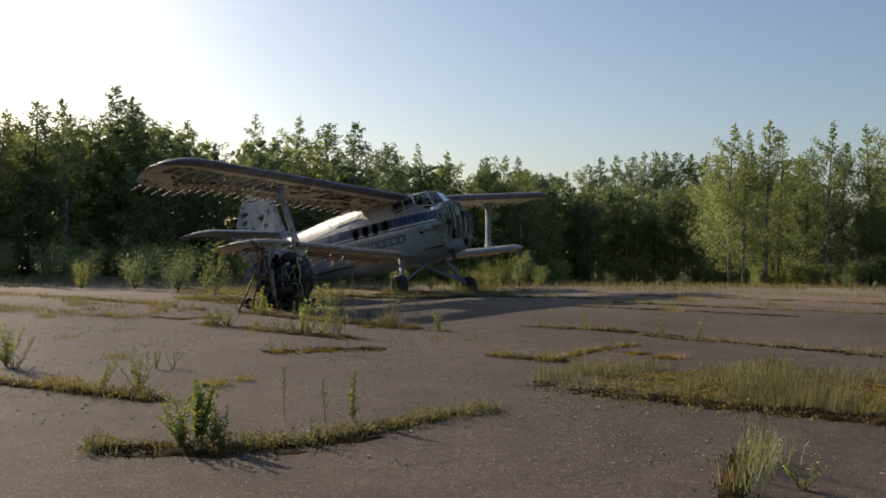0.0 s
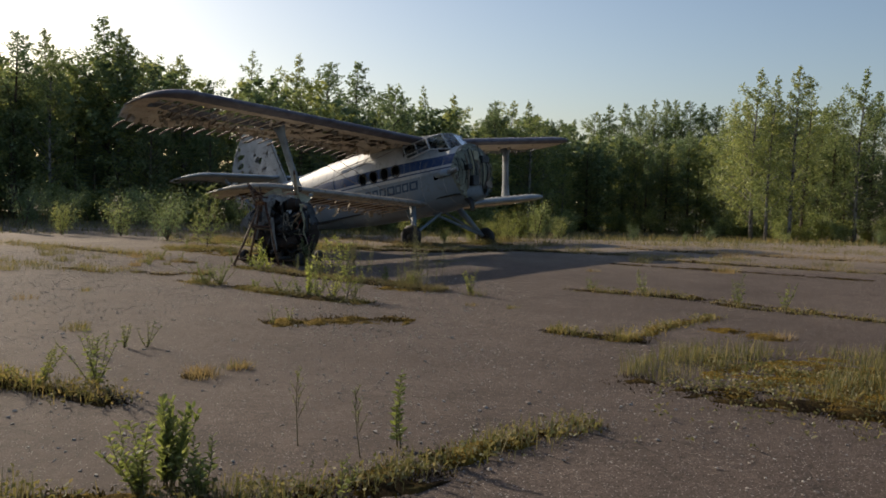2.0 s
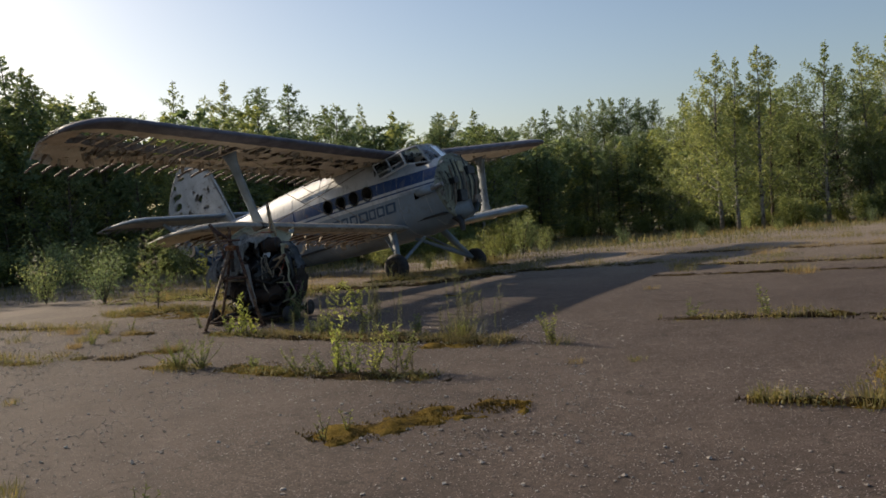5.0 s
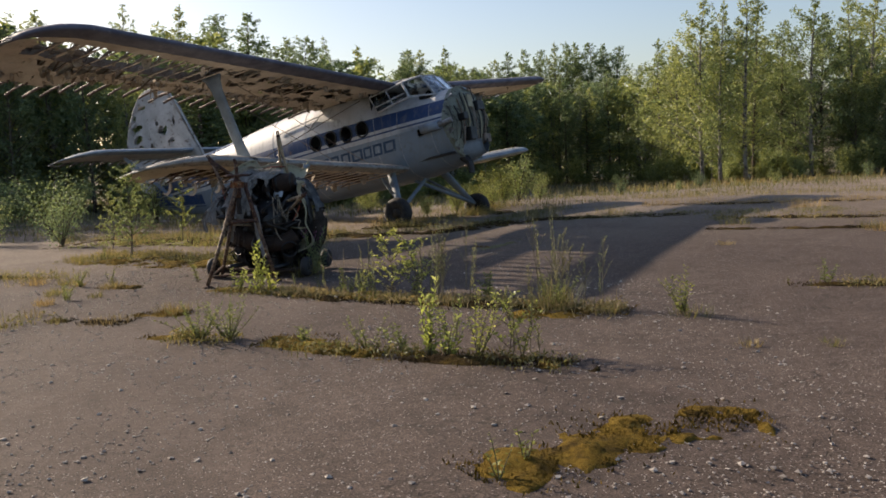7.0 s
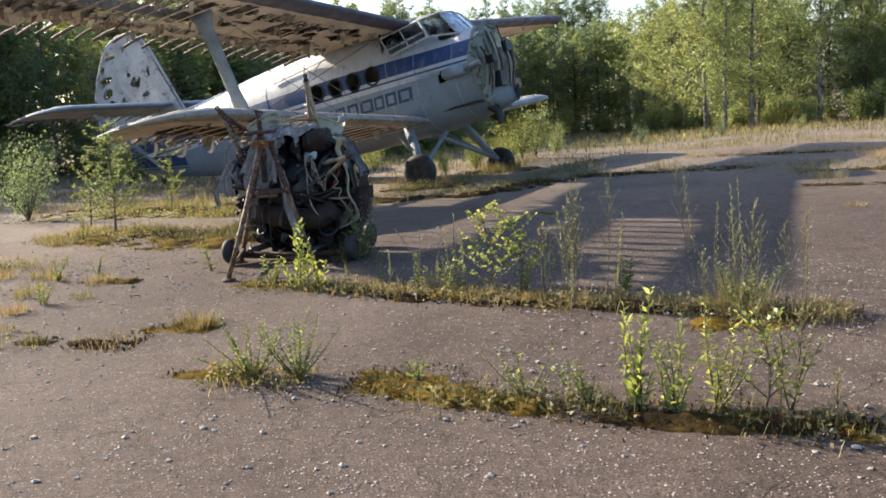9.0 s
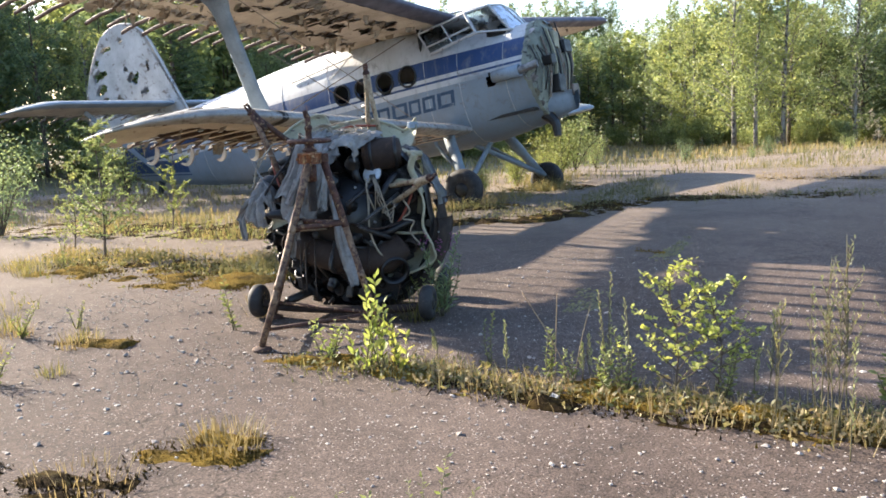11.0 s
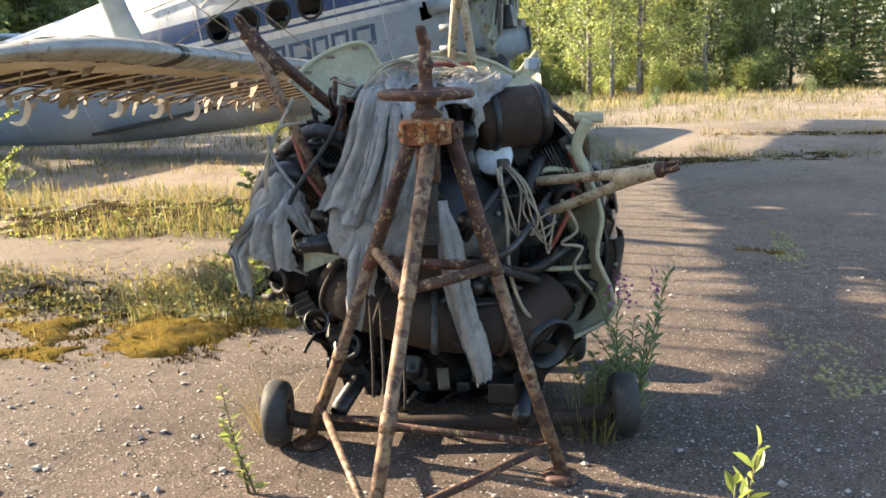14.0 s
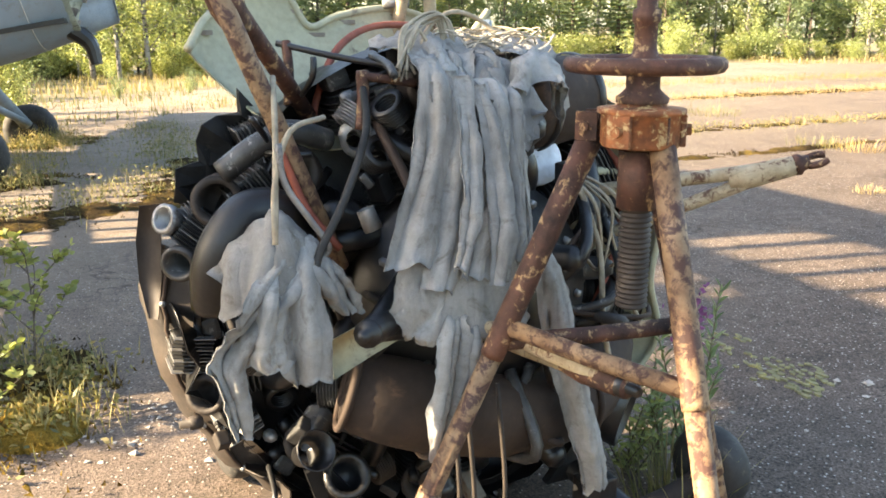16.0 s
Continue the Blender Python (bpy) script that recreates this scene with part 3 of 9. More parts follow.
def broadleaf(h, width, base, n_limbs, twigs, leaves, size, leaf_mat, bark, seed, spread=0.13, peak=0.3, rise=0.7, taper=0.8):
    """A birch or aspen: trunk, rising limbs, side twigs in leaf, an uneven outline with gaps and a thin leader."""
    random.seed(seed)
    tree = thing("tree", Matrix(), "tall slim birch with airy green foliage", "tree")
    bm = bmesh.new()
    bow, ph = rnd(0.05, 0.16), rnd(0, 6.28)

    def spine(z):
        q = z / h
        return Vector((bow * math.sin(3.1 * q + ph) * q * 2.2, bow * math.cos(2.6 * q + ph) * q * 2.2, z))
    zs = np.linspace(0, h, 11)
    tube(bm, [spine(z) for z in zs], [max(0.008, 0.0115 * h * (1 - i / 10) ** 0.9) for i in range(11)], 6)
    lv = Leaves()
    for i in range(n_limbs):
        rel = ((i + rnd(0, 1)) / n_limbs) ** 0.86
        z = (base + (1 - base) * rel) * h * 0.985
        root = spine(z)
        az = i * 2.4 + rnd(-0.7, 0.7)
        prof = 0.55 + 0.45 * rel / peak if rel < peak else ((1 - rel) / (1 - peak)) ** taper
        lump = 0.78 + 0.75 * noise.noise((math.cos(az) * 1.1 + seed * 3.7, math.sin(az) * 1.1, z * 0.42))
        reach = width * max(0.012, prof * lump) * (rnd(1.2, 1.7) if random.random() < 0.10 else rnd(0.55, 1.2)) + 0.05
        fine = min(1.0, 0.22 + reach / 1.1)
        tip = root + Vector((math.cos(az) * reach, math.sin(az) * reach, reach * rise * rnd(0.55, 1.4) * (1.0 + 0.7 * rel)))
        mid = root.lerp(tip, 0.5) + Vector((0, 0, 0.08 * reach))
        tube(bm, [root, mid, tip], [0.034 * (1 - rel * 0.75), 0.020 * (1 - rel * 0.7), 0.006], 3, False)
        for c in range(twigs):
            t = 0.22 + 0.78 * (c + rnd(0.1, 1)) / twigs
            p = root.lerp(mid, t * 2) if t < 0.5 else mid.lerp(tip, t * 2 - 1)
            a2 = az + rnd(-1.2, 1.2)
            thin = 1.05 - 0.55 * rel
            ln = reach * 0.30 * (1.25 - t) + 0.26 * thin * fine
            end = p + Vector((math.cos(a2) * ln, math.sin(a2) * ln, ln * rnd(-0.55, 0.7)))
            for k in range(max(2, int(leaves * fine ** 1.6))):
                q = p.lerp(end, random.random())
                q += Vector((random.gauss(0, spread), random.gauss(0, spread), random.gauss(0, spread) - abs(random.gauss(0, spread * 0.8)))) * (thin * fine)
                lv.spike(q, (rnd(-1, 1), rnd(-1, 1), rnd(-1.0, 0.4)), size * rnd(0.6, 1.0), size * rnd(0.8, 1.35))
    for k in range(leaves // 3):
        lv.spike(spine(h * rnd(0.86, 1.0)) + Vector((random.gauss(0, 0.05), random.gauss(0, 0.05), 0)), (rnd(-1, 1), rnd(-1, 1), rnd(-0.5, 0.8)), size * 0.7, size)
    part("trunk", bm, bark, tree, "", True)
    lv.make("crown", leaf_mat, tree)
    return tree


def conifer(h, width, seed, dead=0.12, mat=None):
    """A spruce or young pine: drooping whorls of needle sprays."""
    random.seed(seed)
    tree = thing("tree", Matrix(), "dark green conifer with layered branches", "tree")
    bm = bmesh.new()
    tube(bm, [(0, 0, 0), (0.03, 0.02, h * 0.5), (0, 0, h * 0.98)], [0.02 * h, 0.011 * h, 0.01], 6)
    lv = Leaves()
    rows = int(h * 3.2)
    for i in range(rows):
        f = dead + (1 - dead) * i / rows
        n = 6 if f < 0.8 else 4
        for k in range(n):
            az = k * 2 * math.pi / n + i * 0.7 + rnd(-0.25, 0.25)
            reach = width * (1 - f) ** 0.75 * rnd(0.65, 1.12) + 0.08
            root = Vector((0, 0, f * h))
            tip = root + Vector((math.cos(az) * reach, math.sin(az) * reach, reach * (0.15 + 0.5 * (f - 0.5))))
            tube(bm, [root, tip], [0.02, 0.005], 3, False)
            m = max(3, int(reach * 9))
            for j in range(m):
                p = root.lerp(tip, (j + 0.6) / m)
                for side in (-1, 1):
                    d = Vector((math.cos(az + side * 0.9), math.sin(az + side * 0.9), rnd(-0.35, 0.25)))
                    lv.quad(p, d, 0.10, rnd(0.16, 0.30) * (0.6 + 0.4 * reach / width), rnd(-0.3, 0.3))
                    lv.quad(p + Vector((0, 0, rnd(-0.05, 0.05))), d + Vector((rnd(-.4, .4), rnd(-.4, .4), 0.3)), 0.09, rnd(0.12, 0.24))
    part("trunk", bm, M_BARK, tree, "", True)
    lv.make("crown", mat or M_NEEDLE, tree)
    return tree


def bush(h, width, leaves, size, mat, seed):
    random.seed(seed)
    t = thing("bush", Matrix(), "rounded leafy willow bush at the edge of the apron", "bush")
    bm = bmesh.new()
    lv = Leaves()
    for i in range(9):
        az, out = rnd(0, 6.28), rnd(0.2, 0.9) * width
        tip = Vector((math.cos(az) * out, math.sin(az) * out, h * rnd(0.55, 1.0)))
        tube(bm, [(0, 0, 0), tip * 0.5 + Vector((0, 0, 0.1 * h)), tip], [0.02, 0.013, 0.004], 4, False)
        for c in range(5):
            p = tip * (0.3 + 0.7 * c / 4)
            scatter_clump(lv, p, leaves, 0.16 * width, size)
    part("stem", bm, M_BARK, t)
    lv.make("crown", mat, t)
    return t


FAR_BIRCH = "tall slim birch with airy sunlit green foliage"
kinds = [broadleaf(10, 2.1, 0.07, 74, 5, 20, 0.112, M_LEAF_BIRCH, M_BARK_BIRCH, 11, 0.15, 0.28, 0.75, 0.95),
         broadleaf(10, 1.7, 0.10, 70, 5, 20, 0.106, M_LEAF_BIRCH, M_BARK_BIRCH, 12, 0.14, 0.24, 0.85, 0.9),
         broadleaf(10, 2.6, 0.04, 80, 5, 20, 0.118, M_LEAF_DEEP, M_BARK, 13, 0.17, 0.26, 0.65, 0.85),
         broadleaf(10, 2.3, 0.05, 74, 5, 20, 0.114, M_LEAF_DEEP, M_BARK, 14, 0.16, 0.30, 0.70, 0.8),
         broadleaf(10, 1.25, 0.20, 58, 4, 20, 0.10, M_LEAF_BIRCH, M_BARK, 15, 0.12, 0.32, 0.9, 0.9),
         broadleaf(10, 2.0, 0.06, 74, 5, 20, 0.108, M_LEAF_BIRCH, M_BARK_BIRCH, 16, 0.15, 0.36, 0.75, 0.95)]
backs = [broadleaf(10, 2.9, 0.04, 26, 4, 11, 0.36, M_LEAF_DEEP, M_BARK, 41, 0.30, 0.35, 0.5, 0.6), broadleaf(10, 2.5, 0.04, 26, 4, 11, 0.35, M_LEAF_BIRCH, M_BARK, 42, 0.28, 0.35, 0.6, 0.7)]
firs = [conifer(9, 2.3, 21, 0.03), conifer(9, 1.8, 22, 0.05)]
shrubs = [bush(2.0, 1.2, 44, 0.10, M_LEAF_BIRCH, 31), bush(1.5, 1.3, 40, 0.09, M_WEED, 32)]

# the forest's edge as a line of points round the apron
EDGE = [(-62, -20), (-56, 8), (-44, 27), (-30, 38), (-17, 43), (-6, 46), (2, 56), (8, 65), (14, 71), (20, 68), (21, 51), (26, 47), (34, 40), (40, 29), (44, 15), (46, 0), (44, -22), (20, -40), (-20, -42), (-48, -34)]


def edge_point(s):
    n = len(EDGE)
    i, f = int(s) % n, s - int(s)
    a, b = Vector(EDGE[i]), Vector(EDGE[(i + 1) % n])
    return a.lerp(b, f)


def stand(src, x, y, h, base_h, turn=None, wide=1.0):
    s = h / base_h
    m = Matrix.Translation((x, y, gz(x, y) - 0.06)) @ Matrix.Rotation(rnd(0, 6.28) if turn is None else turn, 4, 'Z')
    ob = copy_thing(src, m)
    ob.scale = (s * wide, s * wide, s)
    return ob


random.seed(5)
# named tall ones on the skyline: bearing in degrees from +y, distance, height, kind
SKYLINE = [(-28.6, 47, 8.2, 3), (-27.0, 47, 8.6, 1), (-25.2, 48, 9.2, 3), (-23.4, 50, 9.9, 2), (-20.5, 50, 10.8, 2), (-19.6, 49, 10.2, 0), (-18.2, 51, 9.2, 1), (-16.2, 50, 9.0, 1),
           (-12.5, 56, 9.0, 4), (-9.6, 57, 9.3, 0), (-7.6, 58, 9.2, 3), (-5.8, 60, 9.8, 2), (-3.8, 60, 8.7, 1), (-1.5, 62, 8.9, 4), (0.4, 64, 8.6, 0), (3.7, 70, 9.7, 1),
           (5.2, 92, 9.6, 5), (6.6, 94, 9.8, 3), (7.9, 94, 10.6, 2), (9.2, 96, 11.6, 3), (10.3, 96, 12.4, 2), (11.2, 97, 12.7, 2), (12.1, 98, 12.6, 3), (12.8, 96, 13.0, 0), (13.6, 97, 13.0, 3), (14.3, 98, 13.2, 2), (15.1, 97, 12.9, 3), (15.9, 98, 12.8, 2), (16.6, 97, 12.4, 3),
           (17.4, 68, 9.4, 0), (18.2, 54, 9.4, 0), (19.0, 53, 8.8, 1), (20.3, 53, 9.3, 5), (21.0, 55, 8.6, 4), (22.6, 56, 8.0, 3), (23.8, 54, 9.2, 0), (24.6, 56, 8.2, 2), (26.0, 56, 9.2, 1), (27.3, 58, 9.9, 0)]
for bearing, dist, h, k in SKYLINE:
    a = radians(bearing)
    tagged(stand(kinds[k], math.sin(a) * dist, math.cos(a) * dist, (h + 0.4) * (0.90 if bearing < -15 else 1.06 if bearing < 1 else 0.98), 10, None, rnd(1.2, 1.55) if bearing < 4 else rnd(1.0, 1.25)), FAR_BIRCH if k in (0, 1, 4, 5) else "dense dark green deciduous tree", "tree", "forest edge")
# the wood behind and between them
n_edge = len(EDGE)
deep = []
s = 0.0
while s < n_edge:
    p = edge_point(s)
    seg = (Vector(EDGE[(int(s) + 1) % n_edge]) - Vector(EDGE[int(s) % n_edge])).length
    out = p.normalized()
    seen = p.y > 5
    for row in range((7 if p.x < 4 else 4) if seen else 1):
        x, y = p + out * (row * 2.2 + rnd(0.0, 2.0)) + Vector((rnd(-1, 1), rnd(-1, 1)))
        low = (0.92 if -0.2 < math.atan2(x, y) < 0.34 else 0.98) * (1.17 if y > 58 and x > 2 else 1.12 if x < 0 else 1.0)
        if row == 0 and random.random() < 0.26:
            tagged(stand(random.choice(firs), x, y, rnd(3.2, 7.0), 9, None, 1.15), "dark green conifer with layered branches", "tree", "forest edge")
        elif row < 1 + (random.random() < 0.5) and seen:
            k = random.choice((0, 1, 2, 2, 3, 3, 5))
            tagged(stand(kinds[k], x, y, rnd(4.4, 8.2) * low, 10, None, rnd(0.95, 1.35)), FAR_BIRCH if k in (0, 1, 5) else "dense dark green deciduous tree", "tree", "forest edge")
        else:
            deep.append((random.randrange(2), x, y, rnd(5.6, 7.6) * low, rnd(1.0, 1.3), rnd(0, 6.28)))
    if seen:
        for _ in range(2):
            x, y = p - out * rnd(0.2, 3.0) + Vector((rnd(-1, 1), rnd(-1, 1)))
            tagged(stand(random.choice(shrubs), x, y, rnd(0.8, 2.2), 2.0), "leafy willow bush at the edge of the forest", "bush", "edge bushes")
    s += (1.75 if seen else 4.0) / seg


def deep_wood():
    """The trees behind the edge, too many and too far to tell apart."""
    for k, src in enumerate(backs):
        for name in ("far_crowns",):
            me = [c for c in src.children if c.name.startswith("crown")][0].data
            n, nf = len(me.vertices), len(me.polygons)
            co = np.empty(n * 3)
            me.vertices.foreach_get("co", co)
            co = co.reshape(-1, 3)
            faces = [list(f.vertices) for f in me.polygons]
            vs, fs = [], []
            for kk, x, y, h, w, turn in deep:
                if kk != k:
                    continue
                c, s_ = math.cos(turn), math.sin(turn)
                q = co * (h / 10)
                vx = (q[:, 0] * c - q[:, 1] * s_) * w + x
                vy = (q[:, 0] * s_ + q[:, 1] * c) * w + y
                base = len(vs)
                vs += list(zip(vx, vy, q[:, 2] + gz(x, y) - 0.06))
                fs += [[i + base for i in f] for f in faces]
            tagged(raw(name, vs, fs, me.materials[0]), "dense dark green wood behind the forest edge", "wood", "", "stuff")

    vs, fs = [], []
    for kk, x, y, h, w, turn in deep:
        base = len(vs)
        for z, r in ((-0.1, 0.012 * h), (0.92 * h, 0.01)):
            vs += [(x + r * math.cos(a + turn), y + r * math.sin(a + turn), gz(x, y) + z) for a in (0, 1.57, 3.14, 4.71)]
        fs += [(base + k, base + (k + 1) % 4, base + 4 + (k + 1) % 4, base + 4 + k) for k in range(4)]
    tagged(raw("far_trunks", vs, fs, M_BARK), "grey-brown trunks deep in the wood", "wood", "", "stuff")


deep_wood()
for o in kinds + firs + shrubs + backs:
    for c in list(o.children_recursive) + [o]:
        bpy.data.objects.remove(c)

# ---- the aircraft ----
PLANE = Matrix.Translation((-0.805, 29.386, 3.286)) @ Euler((radians(-0.29), radians(-10.37), radians(-42.12))).to_matrix().to_4x4()
plane = thing("biplane", PLANE, "derelict white and blue single-engine biplane, engine removed, wing fabric torn", "aircraft")

# body sections: x, top, bottom, half-width, squareness
BODY = [(1.36, -0.62, -2.28, 0.84, 2.1), (1.20, -0.60, -2.32, 0.86, 2.15), (0.7, -0.62, -2.40, 0.89, 2.4), (0.2, -0.55, -2.45, 0.91, 2.6), (-0.55, -0.32, -2.47, 0.92, 2.8), (-1.2, -0.10, -2.47, 0.92, 2.9),
        (-2.4, -0.04, -2.45, 0.92, 2.8), (-3.4, -0.05, -2.42, 0.87, 2.6), (-4.6, -0.10, -2.34, 0.75, 2.4), (-5.8, -0.19, -2.20, 0.60, 2.2), (-7.0, -0.25, -2.03, 0.44, 2.1),
        (-8.2, -0.30, -1.80, 0.29, 2.0), (-9.1, -0.36, -1.56, 0.17, 2.0), (-9.7, -0.50, -1.30, 0.07, 2.0)]


def body_at(x):
    for a, b in zip(BODY, BODY[1:]):
        if b[0] <= x <= a[0]:
            t = (a[0] - x) / (a[0] - b[0])
            return [u + (v - u) * t for u, v in zip(a, b)]
    return BODY[0] if x > BODY[0][0] else BODY[-1]


def body_y(x, z):
    """Half-width of the body at that height."""
    _, top, bot, w, e = body_at(x)
    c, h = (top + bot) / 2, (top - bot) / 2
    k = min(1.0, abs(z - c) / h)
    return w * (1 - k ** e) ** (1 / e)


WINDOWS = [-2.37, -1.88, -1.39, -0.90]
WIN_Z, WIN_R = -1.058, 0.165


def fuselage():
    xs = list(np.arange(1.36, -3.0, -0.05)) + list(np.arange(-3.0, -9.71, -0.12))
    n = 110
    vs, fs = [], []
    for x in xs:
        _, top, bot, w, e = body_at(x)
        c, h = (top + bot) / 2, (top - bot) / 2
        for k in range(n):
            a = 2 * math.pi * k / n
            ca, sa_ = math.cos(a), math.sin(a)
            y = w * math.copysign(abs(ca) ** (2 / e), ca)
            z = c + h * math.copysign(abs(sa_) ** (2 / e), sa_)
            d = 0.004 * noise.noise((x * 2.2, y * 2, z * 3))
            vs.append(Vector((x, y + d * (1 if y > 0 else -1), z)))
    for i in range(len(xs) - 1):
        for k in range(n):
            q = (i * n + k, i * n + (k + 1) % n, (i + 1) * n + (k + 1) % n, (i + 1) * n + k)
            c = sum((vs[j] for j in q), Vector()) / 4
            if any((c.x - wx) ** 2 + (c.z - WIN_Z) ** 2 < (WIN_R + 0.01) ** 2 for wx in WINDOWS) and abs(c.y) > 0.5:
                continue
            if (c.x - 0.68) ** 2 / 0.9 + (c.z + 1.48) ** 2 < 0.0095 and c.y < 0:
                continue
            fs.append(q)
    return raw("fuselage", vs, fs, M_PAINT, plane, "", True)


fuselage()

# cabin floor inside, so that the windows look into a dark hull
bm = bmesh.new()
box(bm, (6.4, 1.5, 0.05), pose(-1.9, 0, -2.1))
part("cabin_floor", bm, M_DARK, plane)

for side in (-1, 1):
    for wx in WINDOWS:
        bm = bmesh.new()
        y = side * (body_y(wx, WIN_Z) + 0.004)
        ring = [(wx + (WIN_R + 0.012) * math.cos(a), y, WIN_Z + (WIN_R + 0.012) * math.sin(a)) for a in np.linspace(0, 2 * math.pi, 25)]
        tube(bm, ring, 0.022, 6, False)
        part("window_frame", bm, M_DARK, plane)

# seams along the body: thin raised straps
for x in (0.95, 0.1, -0.55, -2.68, -3.9, -5.2, -6.6):
    _, top, bot, w, e = body_at(x)
    c, h = (top + bot) / 2, (top - bot) / 2
    bm = bmesh.new()
    ring = []
    for a in np.linspace(-0.5 * math.pi, 1.5 * math.pi, 61):
        ca, sa_ = math.cos(a), math.sin(a)
        ring.append((x, (w + 0.002) * math.copysign(abs(ca) ** (2 / e), ca), c + (h + 0.002) * math.copysign(abs(sa_) ** (2 / e), sa_)))
    tube(bm, ring, 0.006, 4, False)
    part("panel_seam", bm, M_WHITE, plane)

# faded lettering: plain hollow blocks in the old blue
M_LETTER = surface("faded blue lettering", (0.040, 0.085, 0.155), (0.025, 0.055, 0.105), 6.0, (0.28, 0.31, 0.33), 0.66, (0.5, 0.7), 0, 0.1, 0.002)


def letter_shape(x, w, z, h, bars, slant=0.03):
    """Bars of a plain sign: (x0, x1, z0, z1) as shares of its width and height."""
    bm = bmesh.new()
    for x0, x1, z0, z1 in bars:
        ps = []
        for a, b in ((x0, z0), (x1, z0), (x1, z1), (x0, z1)):
            xx, zz = x + a * w + slant * b, z + b * h
            ps.append((xx, -(body_y(xx, zz) + 0.008), zz))
        loft(bm, [ps, [(p[0], p[1] + 0.018, p[2]) for p in ps]], True, True)
    return part("letter_shape", bm, M_LETTER, plane, "faded blue block of lettering")


BOX = ((0.0, 0.20, 0.0, 1.0), (0.80, 1.0, 0.0, 1.0), (0.22, 0.78, 0.80, 1.0), (0.22, 0.78, 0.0, 0.20))
for lx, w in ((-2.70, 0.25), (-2.35, 0.25), (-2.02, 0.24), (-1.70, 0.27), (-1.37, 0.33), (-1.00, 0.24), (-0.71, 0.26), (-0.40, 0.34)):
    letter_shape(lx, w, -1.745 + 0.004 * lx, 0.265, BOX)

# cockpit: frame bars and panes
CA, CB, CC, CD = (-0.34, -0.93, -0.80), (0.60, -0.94, -0.67), (-0.55, -0.86, -0.40), (0.38, -0.80, -0.29)
CE, CF, CG, CH = (1.02, -0.52, -0.70), (1.10, 0.0, -0.66), (0.66, -0.42, -0.19), (0.70, 0.0, -0.16)
CR, CT = (-0.55, -0.45, -0.10), (-0.55, 0.0, -0.02)


def mirror(p):
    return (p[0], -p[1], p[2])


def lerp3(a, b, t):
    return tuple(u + (v - u) * t for u, v in zip(a, b))


def canopy_bar(a, b, r=0.022):
    bm = bmesh.new()
    tube(bm, [a, b], r, 6)
    return part("canopy_bar", bm, M_WHITE, plane)


def pane(pts, mat, name="pane"):
    bm = bmesh.new()
    c = Vector((0.2, 0, -0.8))
    ps = [Vector(p) for p in pts]
    n = (ps[1] - ps[0]).cross(ps[2] - ps[0]).normalized() * 0.006
    loft(bm, [[p + n for p in ps], [p - n for p in ps]], True, True)
    return part(name, bm, mat, plane)


for flip in (False, True):
    f = mirror if flip else (lambda p: p)
    a, b, c, d, e, g, r = (f(p) for p in (CA, CB, CC, CD, CE, CG, CR))
    m1, m2 = lerp3(a, b, 0.5), lerp3(c, d, 0.5)
    q1, q2 = lerp3(a, c, 0.33), lerp3(b, d, 0.33)
    for u, v in ((a, b), (c, d), (a, c), (b, d), (m1, m2), (q1, q2), (b, e), (d, g), (e, g), (c, r), (r, g)):
        canopy_bar(u, v, 0.026 if (u, v) in ((a, b), (b, d), (d, g), (e, g)) else 0.018)
    qm = lerp3(q1, q2, 0.5)
    pane((q1, qm, m2, c), M_GLASS)
    if flip:
        pane((qm, q2, d, m2), M_GLASS)
    pane((a, b, q2, q1), M_GLASS)
    pane((b, e, g, d), M_GLASS)
    pane((e, CF, CH, g), M_GLASS)
    pane((lerp3(c, d, 0.62), d, g, lerp3(r, g, 0.62)), M_WHITE, "roof_panel")
    pane((lerp3(r, g, 0.62), g, CH, lerp3(CT, CH, 0.62)), M_WHITE, "roof_panel")
    canopy_bar(e, CF), canopy_bar(g, CH)
canopy_bar(CF, CH)

# added black slabs that keep sun out of the cockpit: wall, floor, two seats
for nm, size, at_ in (("bulkhead", (0.03, 1.62, 1.25), (-0.60, 0, -0.80)), ("cockpit_floor", (1.75, 1.60, 0.04), (0.30, 0, -1.22)), ("seat", (0.46, 0.44, 0.10), (-0.05, -0.42, -0.98)), ("seat", (0.46, 0.44, 0.10), (-0.05, 0.42, -0.98)), ("seat_back", (0.10, 0.44, 0.62), (-0.28, -0.42, -0.66)), ("seat_back", (0.10, 0.44, 0.62), (-0.28, 0.42, -0.66))):
    bm = bmesh.new()
    box(bm, size, pose(*at_), 0.015)
    part(nm, bm, M_RUBBER, plane)

# instrument hump behind the windscreen
bm = bmesh.new()
box(bm, (0.35, 1.1, 0.3), pose(0.75, 0, -0.72), 0.05)
part("instrument_panel", bm, M_DARK, plane)

